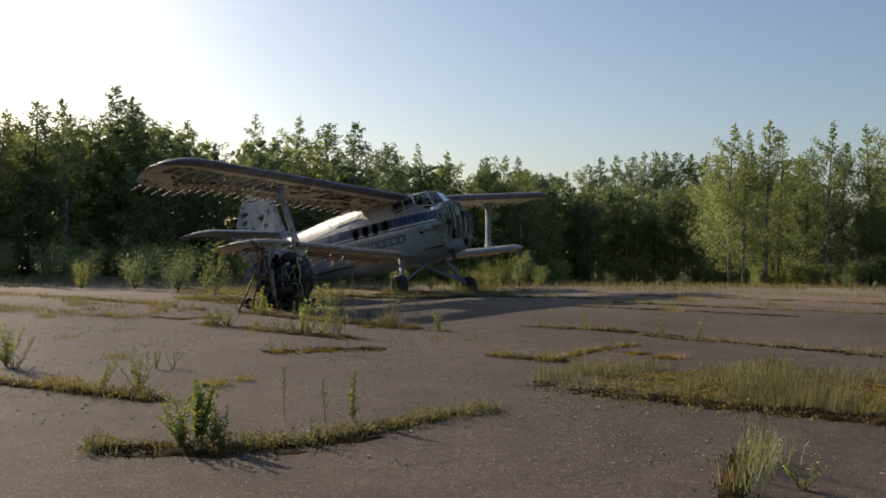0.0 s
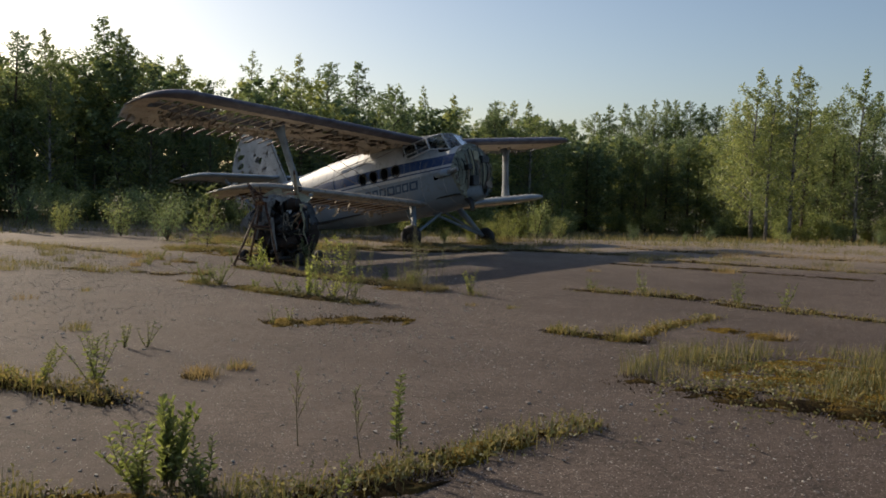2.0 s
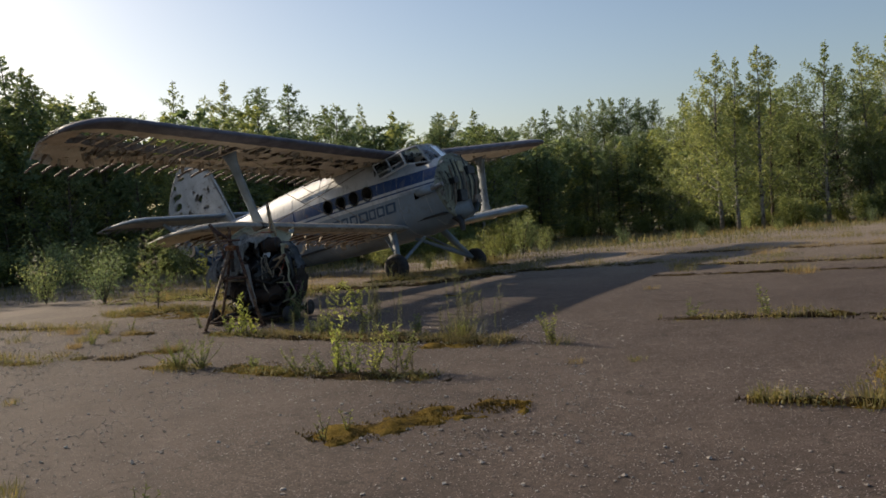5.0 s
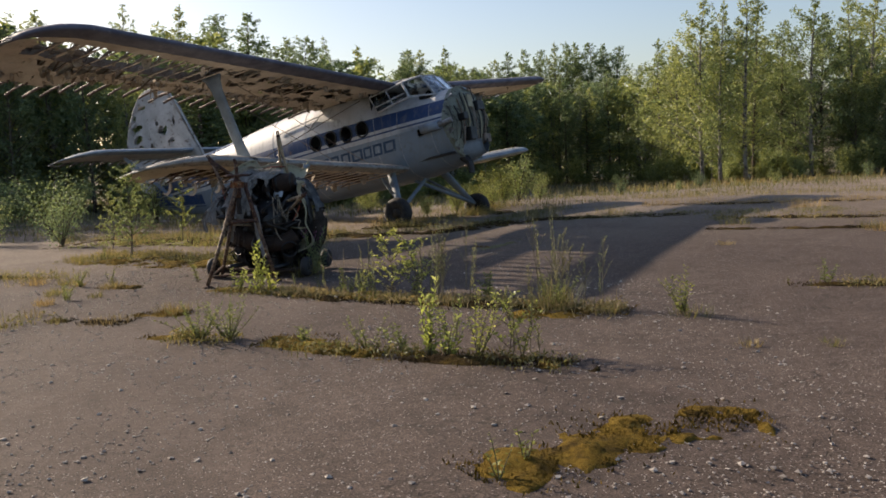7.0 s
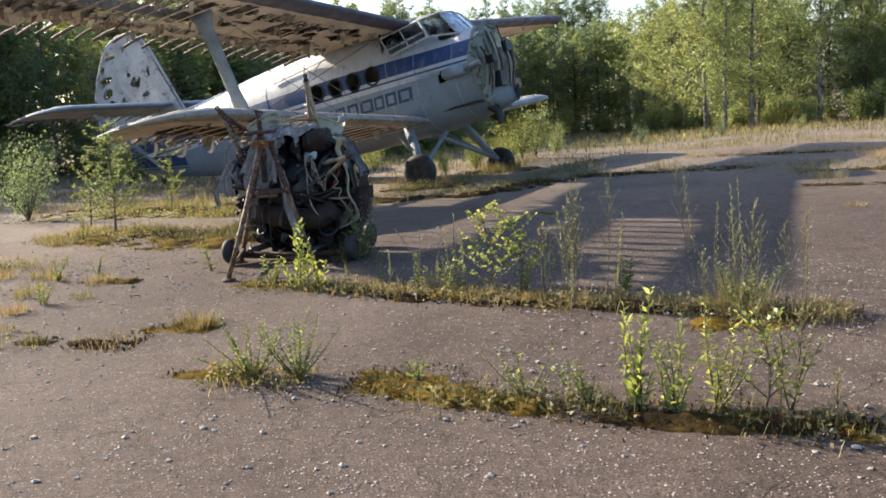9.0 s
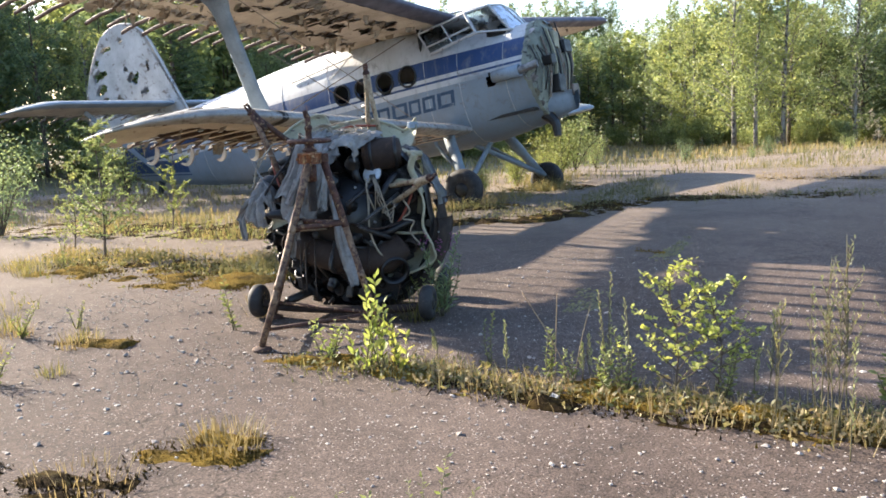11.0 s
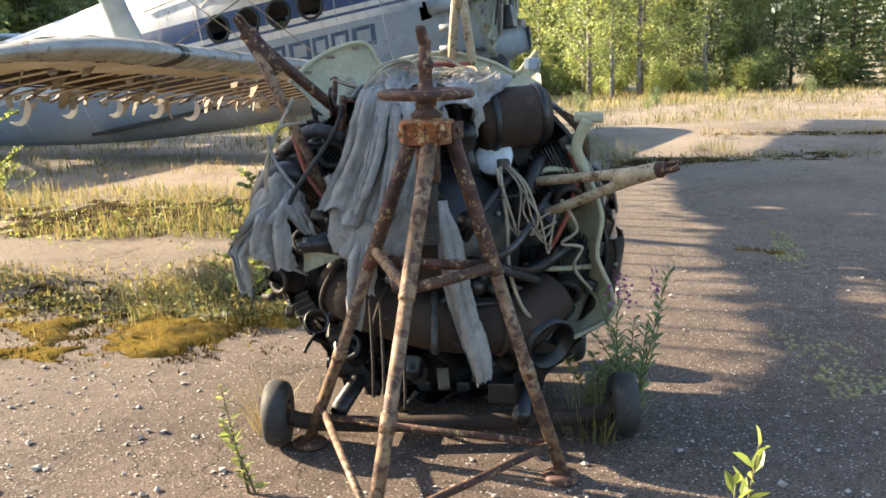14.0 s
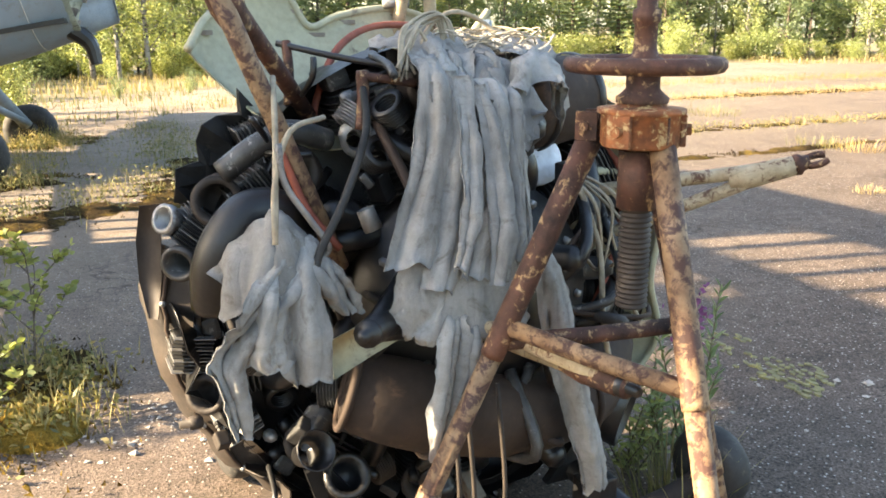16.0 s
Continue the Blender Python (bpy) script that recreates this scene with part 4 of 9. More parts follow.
# bare firewall with its clutter
bm = bmesh.new()
fw = Matrix.Translation((1.36, 0, -1.45)) @ Matrix.Rotation(radians(90), 4, 'Y')
lathe(bm, [(0.855, -0.10), (0.86, 0.02), (0.83, 0.03), (0.80, 0.02), (0.66, 0.12), (0.40, 0.20), (0.001, 0.24)], fw, 36)
part("firewall", bm, M_FIREWALL, plane, "grimy green-grey bare firewall", True)
random.seed(8)
for k in range(17):
    y = -0.74 + 0.0925 * k
    h = math.sqrt(max(0.01, 0.70 - y * y))
    bm = bmesh.new()
    x0 = 1.43 + 0.20 * (1 - (y / 0.85) ** 2)
    z0, z1 = -1.45 - h * rnd(0.3, 0.9), -1.45 + h * rnd(0.5, 0.95)
    tube(bm, smooth_path([(x0 - 0.06, y, z0), (x0 + 0.03, y + rnd(-.05, .05), (z0 + z1) / 2), (x0 - 0.06, y + rnd(-.04, .04), z1)], 5), rnd(0.010, 0.028), 6)
    part("pipe", bm, random.choice((M_DARK, M_DARK, M_RIB, M_FIREWALL, M_GREEN)), plane)
for y, z, sx, sy, sz, mt in ((0.3, -1.1, 0.16, 0.3, 0.22, M_DARK), (-0.25, -1.75, 0.2, 0.26, 0.3, M_DARK), (0.35, -1.85, 0.14, 0.3, 0.2, M_RIB), (-0.1, -1.0, 0.12, 0.2, 0.28, M_GREEN), (-0.45, -1.35, 0.2, 0.2, 0.16, M_DARK)):
    bm = bmesh.new()
    box(bm, (sx, sy, sz), pose(1.58, y, z, rnd(-8, 8), 0, 0), 0.02)
    part("bracket", bm, mt, plane)
# torn skin round the nose and the hanging intake below
bm = bmesh.new()
ip = smooth_path([(1.25, -0.30, -2.16), (1.42, -0.28, -2.36), (1.44, -0.30, -2.60)], 4)
tube(bm, ip, [0.11 - 0.006 * i for i in range(len(ip))], 10)
part("intake_stub", bm, M_DARK, plane)

for k in range(26):
    a = k * 2 * math.pi / 26 + rnd(-.08, .08)
    ca, sa_ = math.cos(a), math.sin(a)
    p, tng = Vector((1.37, 0.845 * ca, -1.45 + 0.845 * sa_)), Vector((0, -sa_, ca))
    w_, l_ = rnd(0.04, 0.11), rnd(0.04, 0.14)
    outw = Vector((0, ca, sa_)) * rnd(-0.07, 0.04)
    bm = bmesh.new()
    loft(bm, [[p - tng * w_, p + tng * w_], [p - tng * w_ * 0.8 + Vector((l_ * 0.6, 0, 0)) + outw * 0.4, p + tng * w_ * 0.5 + Vector((l_ * 0.5, 0, 0)) + outw * 0.4], [p - tng * w_ * 0.3 + Vector((l_, 0, 0)) + outw, p + tng * w_ * 0.1 + Vector((l_ * 0.9, 0, 0)) + outw]], False)
    thicken(bm, 0.003)
    part("torn_skin", bm, random.choice((M_GREYPAINT, M_FIREWALL, M_FIREWALL, M_ALU)), plane)

# bent lower lip of the nose
bm = bmesh.new()
rows = []
for i in range(7):
    q = i / 6
    rows.append([Vector((1.34 + 0.42 * q, 0.62 * (1 - 0.75 * q) * math.cos(a), -1.62 - (0.66 - 0.10 * q) * math.sin(a) ** 0.8 - 0.02 * q)) for a in np.linspace(0.35, math.pi - 0.35, 13)])
loft(bm, rows, False)
thicken(bm, 0.006)
part("nose_lip", bm, M_GREYPAINT, plane, "bent blue-grey lower nose lip", True)

# exhaust pipe leaving the cowl side
bm = bmesh.new()
lathe(bm, [(0.075, 0.0), (0.095, 0.0), (0.10, 0.5), (0.08, 0.5), (0.078, 0.02)], axis_frame((0.78, -0.97, -1.46), (1, -0.02, 0.0)), 16)
part("exhaust_pipe", bm, M_GREYPAINT, plane, "grey exhaust pipe", True)
bm = bmesh.new()
tube(bm, [(1.26, -0.98, -1.46), (1.40, -0.97, -1.45), (1.58, -0.93, -1.42)], [0.07, 0.06, 0.065], 10)
tube(bm, smooth_path([(1.34, -0.97, -1.52), (1.40, -0.96, -1.64), (1.52, -0.94, -1.55)], 4), 0.012, 5)
part("exhaust_clamp", bm, M_ALU, plane)


# ---- wings ----
def foil(t, thick):
    """Upper and lower height of the section at chord fraction t."""
    y = 5 * thick * (0.2969 * math.sqrt(t) - 0.126 * t - 0.3516 * t * t + 0.2843 * t ** 3 - 0.1036 * t ** 4)
    camber = 0.03 * 4 * t * (1 - t)
    return camber + y, camber - y * 0.72


def wing(side, le_x, le_z, slope, y0, y1, chord, thick, tip_len, name, hole, spacing, flaps=0, straps=False, tails=False, nose_round=0.60, droop=0.0):
    """One wing: nose box, torn fabric above and below, ribs and spars. hole(u, t, up) gives the share that is gone."""
    w = thing(name, Matrix(), "", "")
    for key in ("label", "category"):
        if key in w:
            del w[key]
    w.parent = plane

    def edge(y):
        """Leading edge's set-back and chord near the rounded tip."""
        k = max(0.0, (y - (y1 - tip_len)) / tip_len)
        back = chord * nose_round * (1 - math.sqrt(max(0.0, 1 - k * k)))
        rear = chord * 0.09 * k ** 3
        return back, chord - back - rear

    def at(y, t, up, off=0.0):
        back, c = edge(y)
        zu, zl = foil(t, thick)
        kk = c / chord
        z = (zu if up else zl) * c * (0.35 + 0.65 * kk)
        rise = math.radians(1.0) * -(t * c)
        if droop:
            rise -= droop * min(1.0, max(0.0, (t - 0.70) / 0.30)) * min(1.0, max(0.0, (y - 6.9) / 0.7))
        return Vector((le_x - back - t * c, side * y, le_z + slope * y + z + rise + (off if up else -off)))

    ny = int((y1 - y0) / 0.06)
    ys = [y0 + (y1 - y0) * (1 - (1 - i / ny) ** 1.15) for i in range(ny + 1)]
    # nose box
    ts = [0.14, 0.09, 0.055, 0.03, 0.012, 0.003]
    prof = [(t, True) for t in ts] + [(0.0, True)] + [(t, False) for t in reversed(ts)]
    vs = [at(y, t, u) for y in ys for t, u in prof]
    n = len(prof)
    fs = [(i * n + k, i * n + k + 1, (i + 1) * n + k + 1, (i + 1) * n + k) for i in range(ny) for k in range(n - 1)]
    raw("leading_edge", vs, fs, M_DEICE if chord > 2.2 else M_NOSE if straps else M_GREYPAINT, w, "dull grey leading edge", True)
    # fabric
    nt_ = int(chord * 0.86 / 0.06)
    for up in (True, False):
        vs, fs = [], []
        for i, y in enumerate(ys):
            for k in range(nt_ + 1):
                t = 0.14 + 0.86 * k / nt_
                p = at(y, t, up, 0.004)
                j = 0.02 if 0 < k < nt_ and 0 < i < ny else 0
                vs.append(p + Vector((rnd(-j, j), rnd(-j, j), 0.006 * math.sin(y * 6.283 / spacing) * (1 if up else -1))))
        for i in range(ny):
            for k in range(nt_):
                y, t = (ys[i] + ys[i + 1]) / 2, 0.14 + 0.86 * (k + 0.5) / nt_
                v = 0.5 + 0.62 * noise.noise((y * 1.15 + 10 * up, t * chord * 2.0, side * 3.0 + le_z)) + 0.25 * noise.noise((y * 6.0, t * chord * 6.0, 7.0 * up)) + (0.35 if t < 0.6 and not up else 0)
                gone = hole(y, t, up)
                near = abs((y - y0 - 0.1 + spacing / 2) % spacing - spacing / 2) < 0.034
                if v < gone + (0.35 if gone > 1.2 else 0) and not (near and gone > 1.0 and v > 0.30 and t < 0.93):
                    continue
                a = i * (nt_ + 1) + k
                fs.append((a, a + 1, a + nt_ + 2, a + nt_ + 1))
        raw("fabric_upper" if up else "fabric_lower", vs, fs, M_WHITE if up else M_FABRIC, w, "torn fabric skin")
    # torn flaps that hang from the lower skin
    if flaps:
        for _ in range(flaps):
            fv, ff = [], []
            y = rnd(y0 + 0.3, y1 - 0.5)
            t = rnd(0.2, 0.8) if random.random() < 0.35 else rnd(0.74, 0.99)
            p = at(y, t, False, 0.0)
            w_, l_ = rnd(0.025, 0.11), rnd(0.04, 0.20) * random.random() ** 0.5
            d = Vector((rnd(-0.6, 0.2), rnd(-0.4, 0.4), -1.0)).normalized()
            a_ = Vector((rnd(-1, 1), rnd(-1, 1), 0)).normalized()
            b0 = len(fv)
            for k in range(4):
                q = k / 3
                c = p + d * (l_ * q) + a_.orthogonal() * (0.05 * math.sin(q * 2.5) * rnd(0.4, 1))
                ww = w_ * (1 - 0.55 * q) * rnd(0.7, 1.1)
                fv += [c - a_ * ww, c + a_ * ww * rnd(0.5, 1.0)]
            ff += [(b0 + 2 * k, b0 + 2 * k + 1, b0 + 2 * k + 3, b0 + 2 * k + 2) for k in range(3)]
            raw("torn_flap", fv, ff, M_SCRAP, w, "hanging scrap of torn fabric")
    # straps round the nose box
    if straps:
        for y in np.arange(y0 + 0.12, y1 - tip_len, 0.17):
            bm = bmesh.new()
            tube(bm, [at(y, t, u, 0.003) for t, u in prof], 0.006, 4, False)
            part("nose_strap", bm, M_NOSE, w)
        if side < 0:
            bm = bmesh.new()
            loft(bm, [[at(yy, t, u, 0.009) for t, u in prof] for yy in (5.41, 5.53)], False, False)
            part("nose_sleeve", bm, M_RUBBER, w, "black rubber sleeve")
    # torn rib tails, curled down like claws under the trailing edge
    if straps:
        for y in np.arange(y0 + 1.9, y1 - 0.7, 0.66):
            y += rnd(-0.08, 0.08)
            root, s = at(y, 0.97, False, 0.0), rnd(0.7, 1.15)
            bm = bmesh.new()
            rings = []
            for k in range(7):
                q = k / 6
                c = root + Vector((-0.27 * q ** 1.5 * s, 0.03 * q, -0.17 * math.sin(q * 2.2) * s))
                hw = 0.048 * (1 - q) ** 0.7 + 0.004
                n_ = Vector((0.55, 0, -0.8)) if q < 0.5 else Vector((0.1, 0, -1.0))
                rings.append([c - n_ * hw + Vector((0, -0.008, 0)), c - n_ * hw + Vector((0, 0.008, 0)), c + n_ * hw + Vector((0, 0.008, 0)), c + n_ * hw + Vector((0, -0.008, 0))])
            loft(bm, rings, True, True)
            part("torn_rib_tail", bm, M_FABRIC, w, "curled scrap of a broken rib")
    # ribs: thin lattice plates
    y = y0 + 0.1
    while y < y1 - 0.15:
        bm = bmesh.new()
        tt = [0.14, 0.28, 0.42, 0.56, 0.70, 0.84, 1.0]
        ups = [at(y, t, True, -0.008) for t in tt]
        los = [at(y, t, False, -0.008) for t in tt]
        for line in (ups, los):
            loft(bm, [[p + Vector((0, -0.02, -0.006)), p + Vector((0, 0.02, -0.006)), p + Vector((0, 0.02, 0.006)), p + Vector((0, -0.02, 0.006))] for p in line], True, True)
        for k in range(len(tt) - 1):
            tube(bm, [ups[k], los[k + 1]] if k % 2 else [los[k], ups[k + 1]], 0.009, 4, False)
        part("rib", bm, M_RIBRUST if straps else M_RIB, w)
        if tails:
            e_ = at(y, 0.97, False)
            bm = bmesh.new()
            k_ = rnd(0.85, 1.1)
            tube(bm, smooth_path([e_, e_ + Vector((-0.36 * k_, rnd(-.01, .01), 0.0)), e_ + Vector((-0.70 * k_, rnd(-.02, .02), -0.03 * k_))], 3), rnd(0.022, 0.030), 6, True, 0.6)
            part("rib_tail", bm, M_RIBRUST, w, "bare rib end with shreds of fabric")
        y += spacing
    for t in (0.15, 0.66):
        bm = bmesh.new()
        loft(bm, [[at(y, t, True, -0.01), at(y, t + 0.012, True, -0.01), at(y, t + 0.012, False, -0.01), at(y, t, False, -0.01)] for y in np.linspace(y0, y1 - 0.25, 24)], True, True)
        part("spar", bm, M_RIBRUST if straps else M_RIB, w)
    # rim of the tip
    bm = bmesh.new()
    tube(bm, [at(y1, t, True) * 0.5 + at(y1, t, False) * 0.5 for t in np.linspace(0.0, 1.0, 8)], 0.014, 5)
    part("tip_rim", bm, M_WHITE, w)
    return w


def ragged(y, t, amount):
    return amount * noise.noise((y * 2.3, t * 7.0, 1.7)) + 0.5 * amount * noise.noise((y * 7.0, t * 21.0, 4.2))


# larger tears in the lower skin: span, chord share, half-lengths
random.seed(17)
TEARS = [(rnd(1.2, 4.9), rnd(0.22, 0.62), rnd(0.09, 0.26), rnd(0.03, 0.085)) for _ in range(30)] + [(4.6, 0.30, 0.35, 0.10), (3.6, 0.28, 0.24, 0.08), (2.4, 0.36, 0.30, 0.06), (1.5, 0.50, 0.3, 0.05)]


def hole_upper(y, t, up):
    """Outboard of the strut the front bay is bare; so is the trailing edge."""
    e = ragged(y, t, 0.05)
    if y > 5.0 + 4 * e and y < 8.7 + 3 * e and 0.23 + e < t < (0.72 if y < 7.4 else 0.60) + e:
        return 1.3
    if 2.7 < y < 6.4 and 0.81 < t < 0.86:
        return 1.3
    if t > 0.985 + e:
        return 0.9
    if not up and any(((y - a) / c) ** 2 + ((t - b) / d) ** 2 < 1 + 12 * e for a, b, c, d in TEARS):
        return 1.4
    if not up and t > 0.66:
        return 0.40
    return 0.29 if not up else 0.03


def hole_far(y, t, up):
    return 0.30 + (0.6 if t > 0.72 + ragged(y, t, 0.06) else 0)


def hole_lower(y, t, up):
    e = ragged(y, t, 0.06)
    if y < 4.35:
        return 1.3 if t > 0.20 + e else 0.1
    if up:
        return 1.3 if t > 0.86 + e else 0.10
    return 1.3 if 0.30 + e < t and y < 6.5 + 3 * e else 0.30


U = dict(le_x=0.05, le_z=-0.286, slope=0.077, y0=0.55, y1=9.08, chord=2.4, thick=0.13, tip_len=0.95, spacing=0.34, nose_round=0.42)
LW = dict(le_x=0.10, le_z=-2.26, slope=0.072, y0=0.75, y1=7.14, chord=2.0, thick=0.13, tip_len=1.1, spacing=0.34)
random.seed(31)
wing(-1, name="upper_wing", hole=hole_upper, flaps=210, tails=True, droop=0.20, **U)
wing(1, name="upper_wing", hole=hole_far, flaps=40, **{**U, "y1": 7.9})
wing(-1, name="lower_wing", hole=hole_lower, flaps=90, straps=True, **LW)
wing(1, name="lower_wing", hole=hole_far, **{**LW, "y1": 6.0})

# centre section roof over the cabin
bm = bmesh.new()
rings = []
for y in np.linspace(-0.6, 0.6, 7):
    ring = []
    for t in (1.0, 0.8, 0.6, 0.4, 0.25, 0.12, 0.05, 0.01, 0.0):
        ring.append(Vector((0.05 - t * 2.4, y, -0.24 + foil(t, 0.13)[0] * 2.4 - t * 0.04)))
    for t in (0.01, 0.05, 0.12, 0.25, 0.4, 0.6, 0.8):
        ring.append(Vector((0.05 - t * 2.4, y, -0.24 + foil(t, 0.13)[1] * 2.4 - t * 0.04)))
    rings.append(ring)
loft(bm, rings, True, True)
part("centre_section", bm, M_WHITE, plane, "", True)

# struts between the wings
for side in (-1, 1):
    lo, hi = Vector((-1.05, side * 4.55, -1.84)), Vector((-1.12, side * 5.0, 0.06))
    pts = [lo + (hi - lo) * t for t in (0, 0.06, 0.14, 0.3, 0.7, 0.86, 0.94, 1)]
    bm = bmesh.new()
    rings = []
    for p, c in zip(pts, (0.30, 0.21, 0.16, 0.135, 0.135, 0.15, 0.20, 0.28)):
        rings.append([p + Vector((c * math.cos(a), 0.055 * math.sin(a) * (1 if c < 0.3 else 1.2), 0)) for a in np.linspace(0, 2 * math.pi, 16, False)])
    loft(bm, rings, True, True)
    part("wing_strut", bm, M_STRUT, plane, "grey streamlined wing strut", True)
# bracing wires
for a, b in (((-0.6, -0.92, -2.1), (-0.9, -4.8, -0.05)), ((-1.2, -0.92, -2.1), (-1.5, -4.8, -0.05)), ((-0.8, -0.9, -0.4), (-1.0, -4.5, -1.75))):
    bm = bmesh.new()
    tube(bm, [a, b], 0.008, 4)
    part("bracing_wire", bm, M_RIB, plane)

# ---- tail ----
FIN = [(-7.30, -0.30), (-7.55, 0.25), (-8.06, 1.42), (-8.35, 1.82), (-8.74, 2.02), (-9.20, 2.06), (-9.62, 1.92), (-10.05, 1.52), (-10.40, 1.0), (-10.60, 0.45), (-10.55, -0.2), (-10.20, -0.75), (-9.6, -0.9)]


def fin_thick(x):
    t = min(1, max(0, (-7.2 - x) / 3.3))
    return 0.02 + 0.30 * math.sqrt(t) * (1 - t) * 0.6


def inside_poly(x, z, poly):
    c = False
    for (x0, z0), (x1, z1) in zip(poly, poly[1:] + poly[:1]):
        if (z0 > z) != (z1 > z) and x < (x1 - x0) * (z - z0) / (z1 - z0) + x0:
            c = not c
    return c


HOLES = [(-10.02, 1.42, 0.15, 0.12), (-9.98, 1.10, 0.26, 0.12), (-9.98, 0.78, 0.25, 0.11), (-9.92, 0.50, 0.13, 0.07), (-8.74, 0.76, 0.20, 0.15), (-8.95, 1.02, 0.08, 0.05), (-9.35, 0.35, 0.10, 0.16), (-8.45, 0.42, 0.16, 0.07), (-9.55, 1.62, 0.22, 0.06), (-8.95, 1.72, 0.06, 0.10), (-8.2, 0.95, 0.05, 0.12)]
for side in (-1, 1):
    step = 0.04
    vs, fs, ids = [], [], {}
    for i in range(87):
        for k in range(78):
            x, z = -7.2 - i * step, -0.95 + k * step
            if not inside_poly(x - step / 2, z + step / 2, FIN):
                continue
            if any(((x - step / 2 - hx) / ha) ** 2 + ((z + step / 2 - hz) / hb) ** 2 < 1 + 1.4 * noise.noise((x * 7, z * 7, 0)) for hx, hz, ha, hb in HOLES):
                continue
            q = []
            for a, b in ((0, 0), (1, 0), (1, 1), (0, 1)):
                key = (i + a, k + b)
                if key not in ids:
                    ids[key] = len(vs)
                    xx, zz = -7.2 - key[0] * step, -0.95 + key[1] * step
                    vs.append((xx, side * (fin_thick(xx) + 0.006 * noise.noise((xx * 4, zz * 4, 2))), zz))
                q.append(ids[key])
            fs.append(q if side < 0 else q[::-1])
    raw("fin_skin", vs, fs, M_WHITE, plane, "flaking white fin skin", True)
bm = bmesh.new()
tube(bm, smooth_path([(x, 0, z) for x, z in FIN], 4), 0.035, 6)
part("fin_edge", bm, M_WHITE, plane, "", True)
for k in range(7):
    z = -0.5 + 0.36 * k
    bm = bmesh.new()
    xs = [x for x in np.linspace(-7.3, -10.6, 30) if inside_poly(x, z, FIN)]
    for s_ in (-1, 1):
        tube(bm, [(x, s_ * (fin_thick(x) - 0.012), z) for x in xs], 0.010, 4)
    part("fin_rib", bm, M_RIB, plane)


def hole_stab(y, t, up):
    return (0.75 if t > 0.62 else 0.10) if not up else (0.55 if t > 0.7 else 0.05)


ST = dict(le_x=-7.55, le_z=-0.05, slope=0.0, y0=0.12, y1=3.63, chord=1.75, thick=0.11, tip_len=0.8, spacing=0.3)
wing(-1, name="tailplane", hole=hole_stab, **ST)
wing(1, name="tailplane", hole=hole_stab, **ST)
for side in (-1, 1):
    bm = bmesh.new()
    tube(bm, [(-8.3, side * 0.30, -1.5), (-8.2, side * 2.0, -0.10)], 0.06, 8, True, 0.5)
    part("tailplane_strut", bm, M_GREYPAINT, plane)

# ---- landing gear ----
GEAR = ((-1, (-0.25, -1.0, -2.30), (0.28, -1.62, -3.12), (0.05, -0.10, -2.46), (-0.55, -0.95, -2.36)),
        (1, (-0.20, 1.0, -2.27), (0.16, 1.60, -3.22), (-0.20, -0.20, -2.45), (-0.70, 0.95, -2.36)))
for side, top, foot, mid, rear in GEAR:
    top, foot = Vector(top), Vector(foot)
    bm = bmesh.new()
    tube(bm, [top + Vector((0, 0, 0.18)), top.lerp(foot, 0.1), top.lerp(foot, 0.45), top.lerp(foot, 0.5), foot], [0.12, 0.105, 0.10, 0.085, 0.08], 12, True, 0.75)
    part("gear_leg", bm, M_STRUT, plane, "grey landing gear leg", True)
    for root, r_ in ((mid, 0.045), (rear, 0.035)):
        bm = bmesh.new()
        tube(bm, [Vector(root) + Vector((0, 0, 0.08)), root, foot + Vector((0.03, -0.06 * side, 0.03))], r_, 8)
        part("gear_brace", bm, M_STRUT, plane, "", True)
    hub = foot + Vector((0.0, 0.13 * side, -0.07))
    bm = bmesh.new()
    lathe(bm, [(0.12, -0.09), (0.18, -0.12), (0.26, -0.125), (0.31, -0.10), (0.335, -0.05), (0.34, 0.0), (0.335, 0.05), (0.31, 0.10), (0.26, 0.125), (0.18, 0.12), (0.12, 0.09)], axis_frame(hub, (0, 1, 0)), 28)
    wheel = part("wheel", bm, M_RUBBER, plane, "", True)
    bm = bmesh.new()
    lathe(bm, [(0.001, -0.10), (0.08, -0.10), (0.16, -0.06), (0.16, 0.06), (0.08, 0.10), (0.001, 0.10)], axis_frame(hub, (0, 1, 0)), 20)
    part("rim", bm, M_DARK, wheel, "", True)
# tail wheel bracket under the rear body
bm = bmesh.new()
tube(bm, [(-8.6, 0, -1.62), (-8.75, 0, -1.95), (-8.9, 0, -2.10)], [0.09, 0.06, 0.05], 8)
part("tail_wheel_fork", bm, M_DARK, plane, "", True)
bm = bmesh.new()
lathe(bm, [(0.03, -0.05), (0.11, -0.06), (0.15, -0.03), (0.15, 0.03), (0.11, 0.06), (0.03, 0.05)], axis_frame((-8.95, 0, -2.14), (0, 1, 0)), 18)
part("wheel", bm, M_RUBBER, plane, "", True)
# handrail and aerial along the body side
for p in ([(-2.0, -0.86, -0.42), (-3.6, -0.80, -0.55)], [(-2.1, -0.87, -0.43), (-3.0, -0.86, -0.95)]):
    bm = bmesh.new()
    tube(bm, p, 0.014, 5)
    part("rail", bm, M_WHITE, plane)

# ---- the engine on its trolley ----
EC, EB = Vector((-3.77, 20.61, 0.70)), Vector((-0.53, -0.848, 0))
ER = Vector((0.848, -0.53, 0))


def eng(r, b, z):
    """World place from: to the right seen from behind, towards the rear, height."""
    return Vector((EC.x + ER.x * r + EB.x * b, EC.y + ER.y * r + EB.y * b, z))


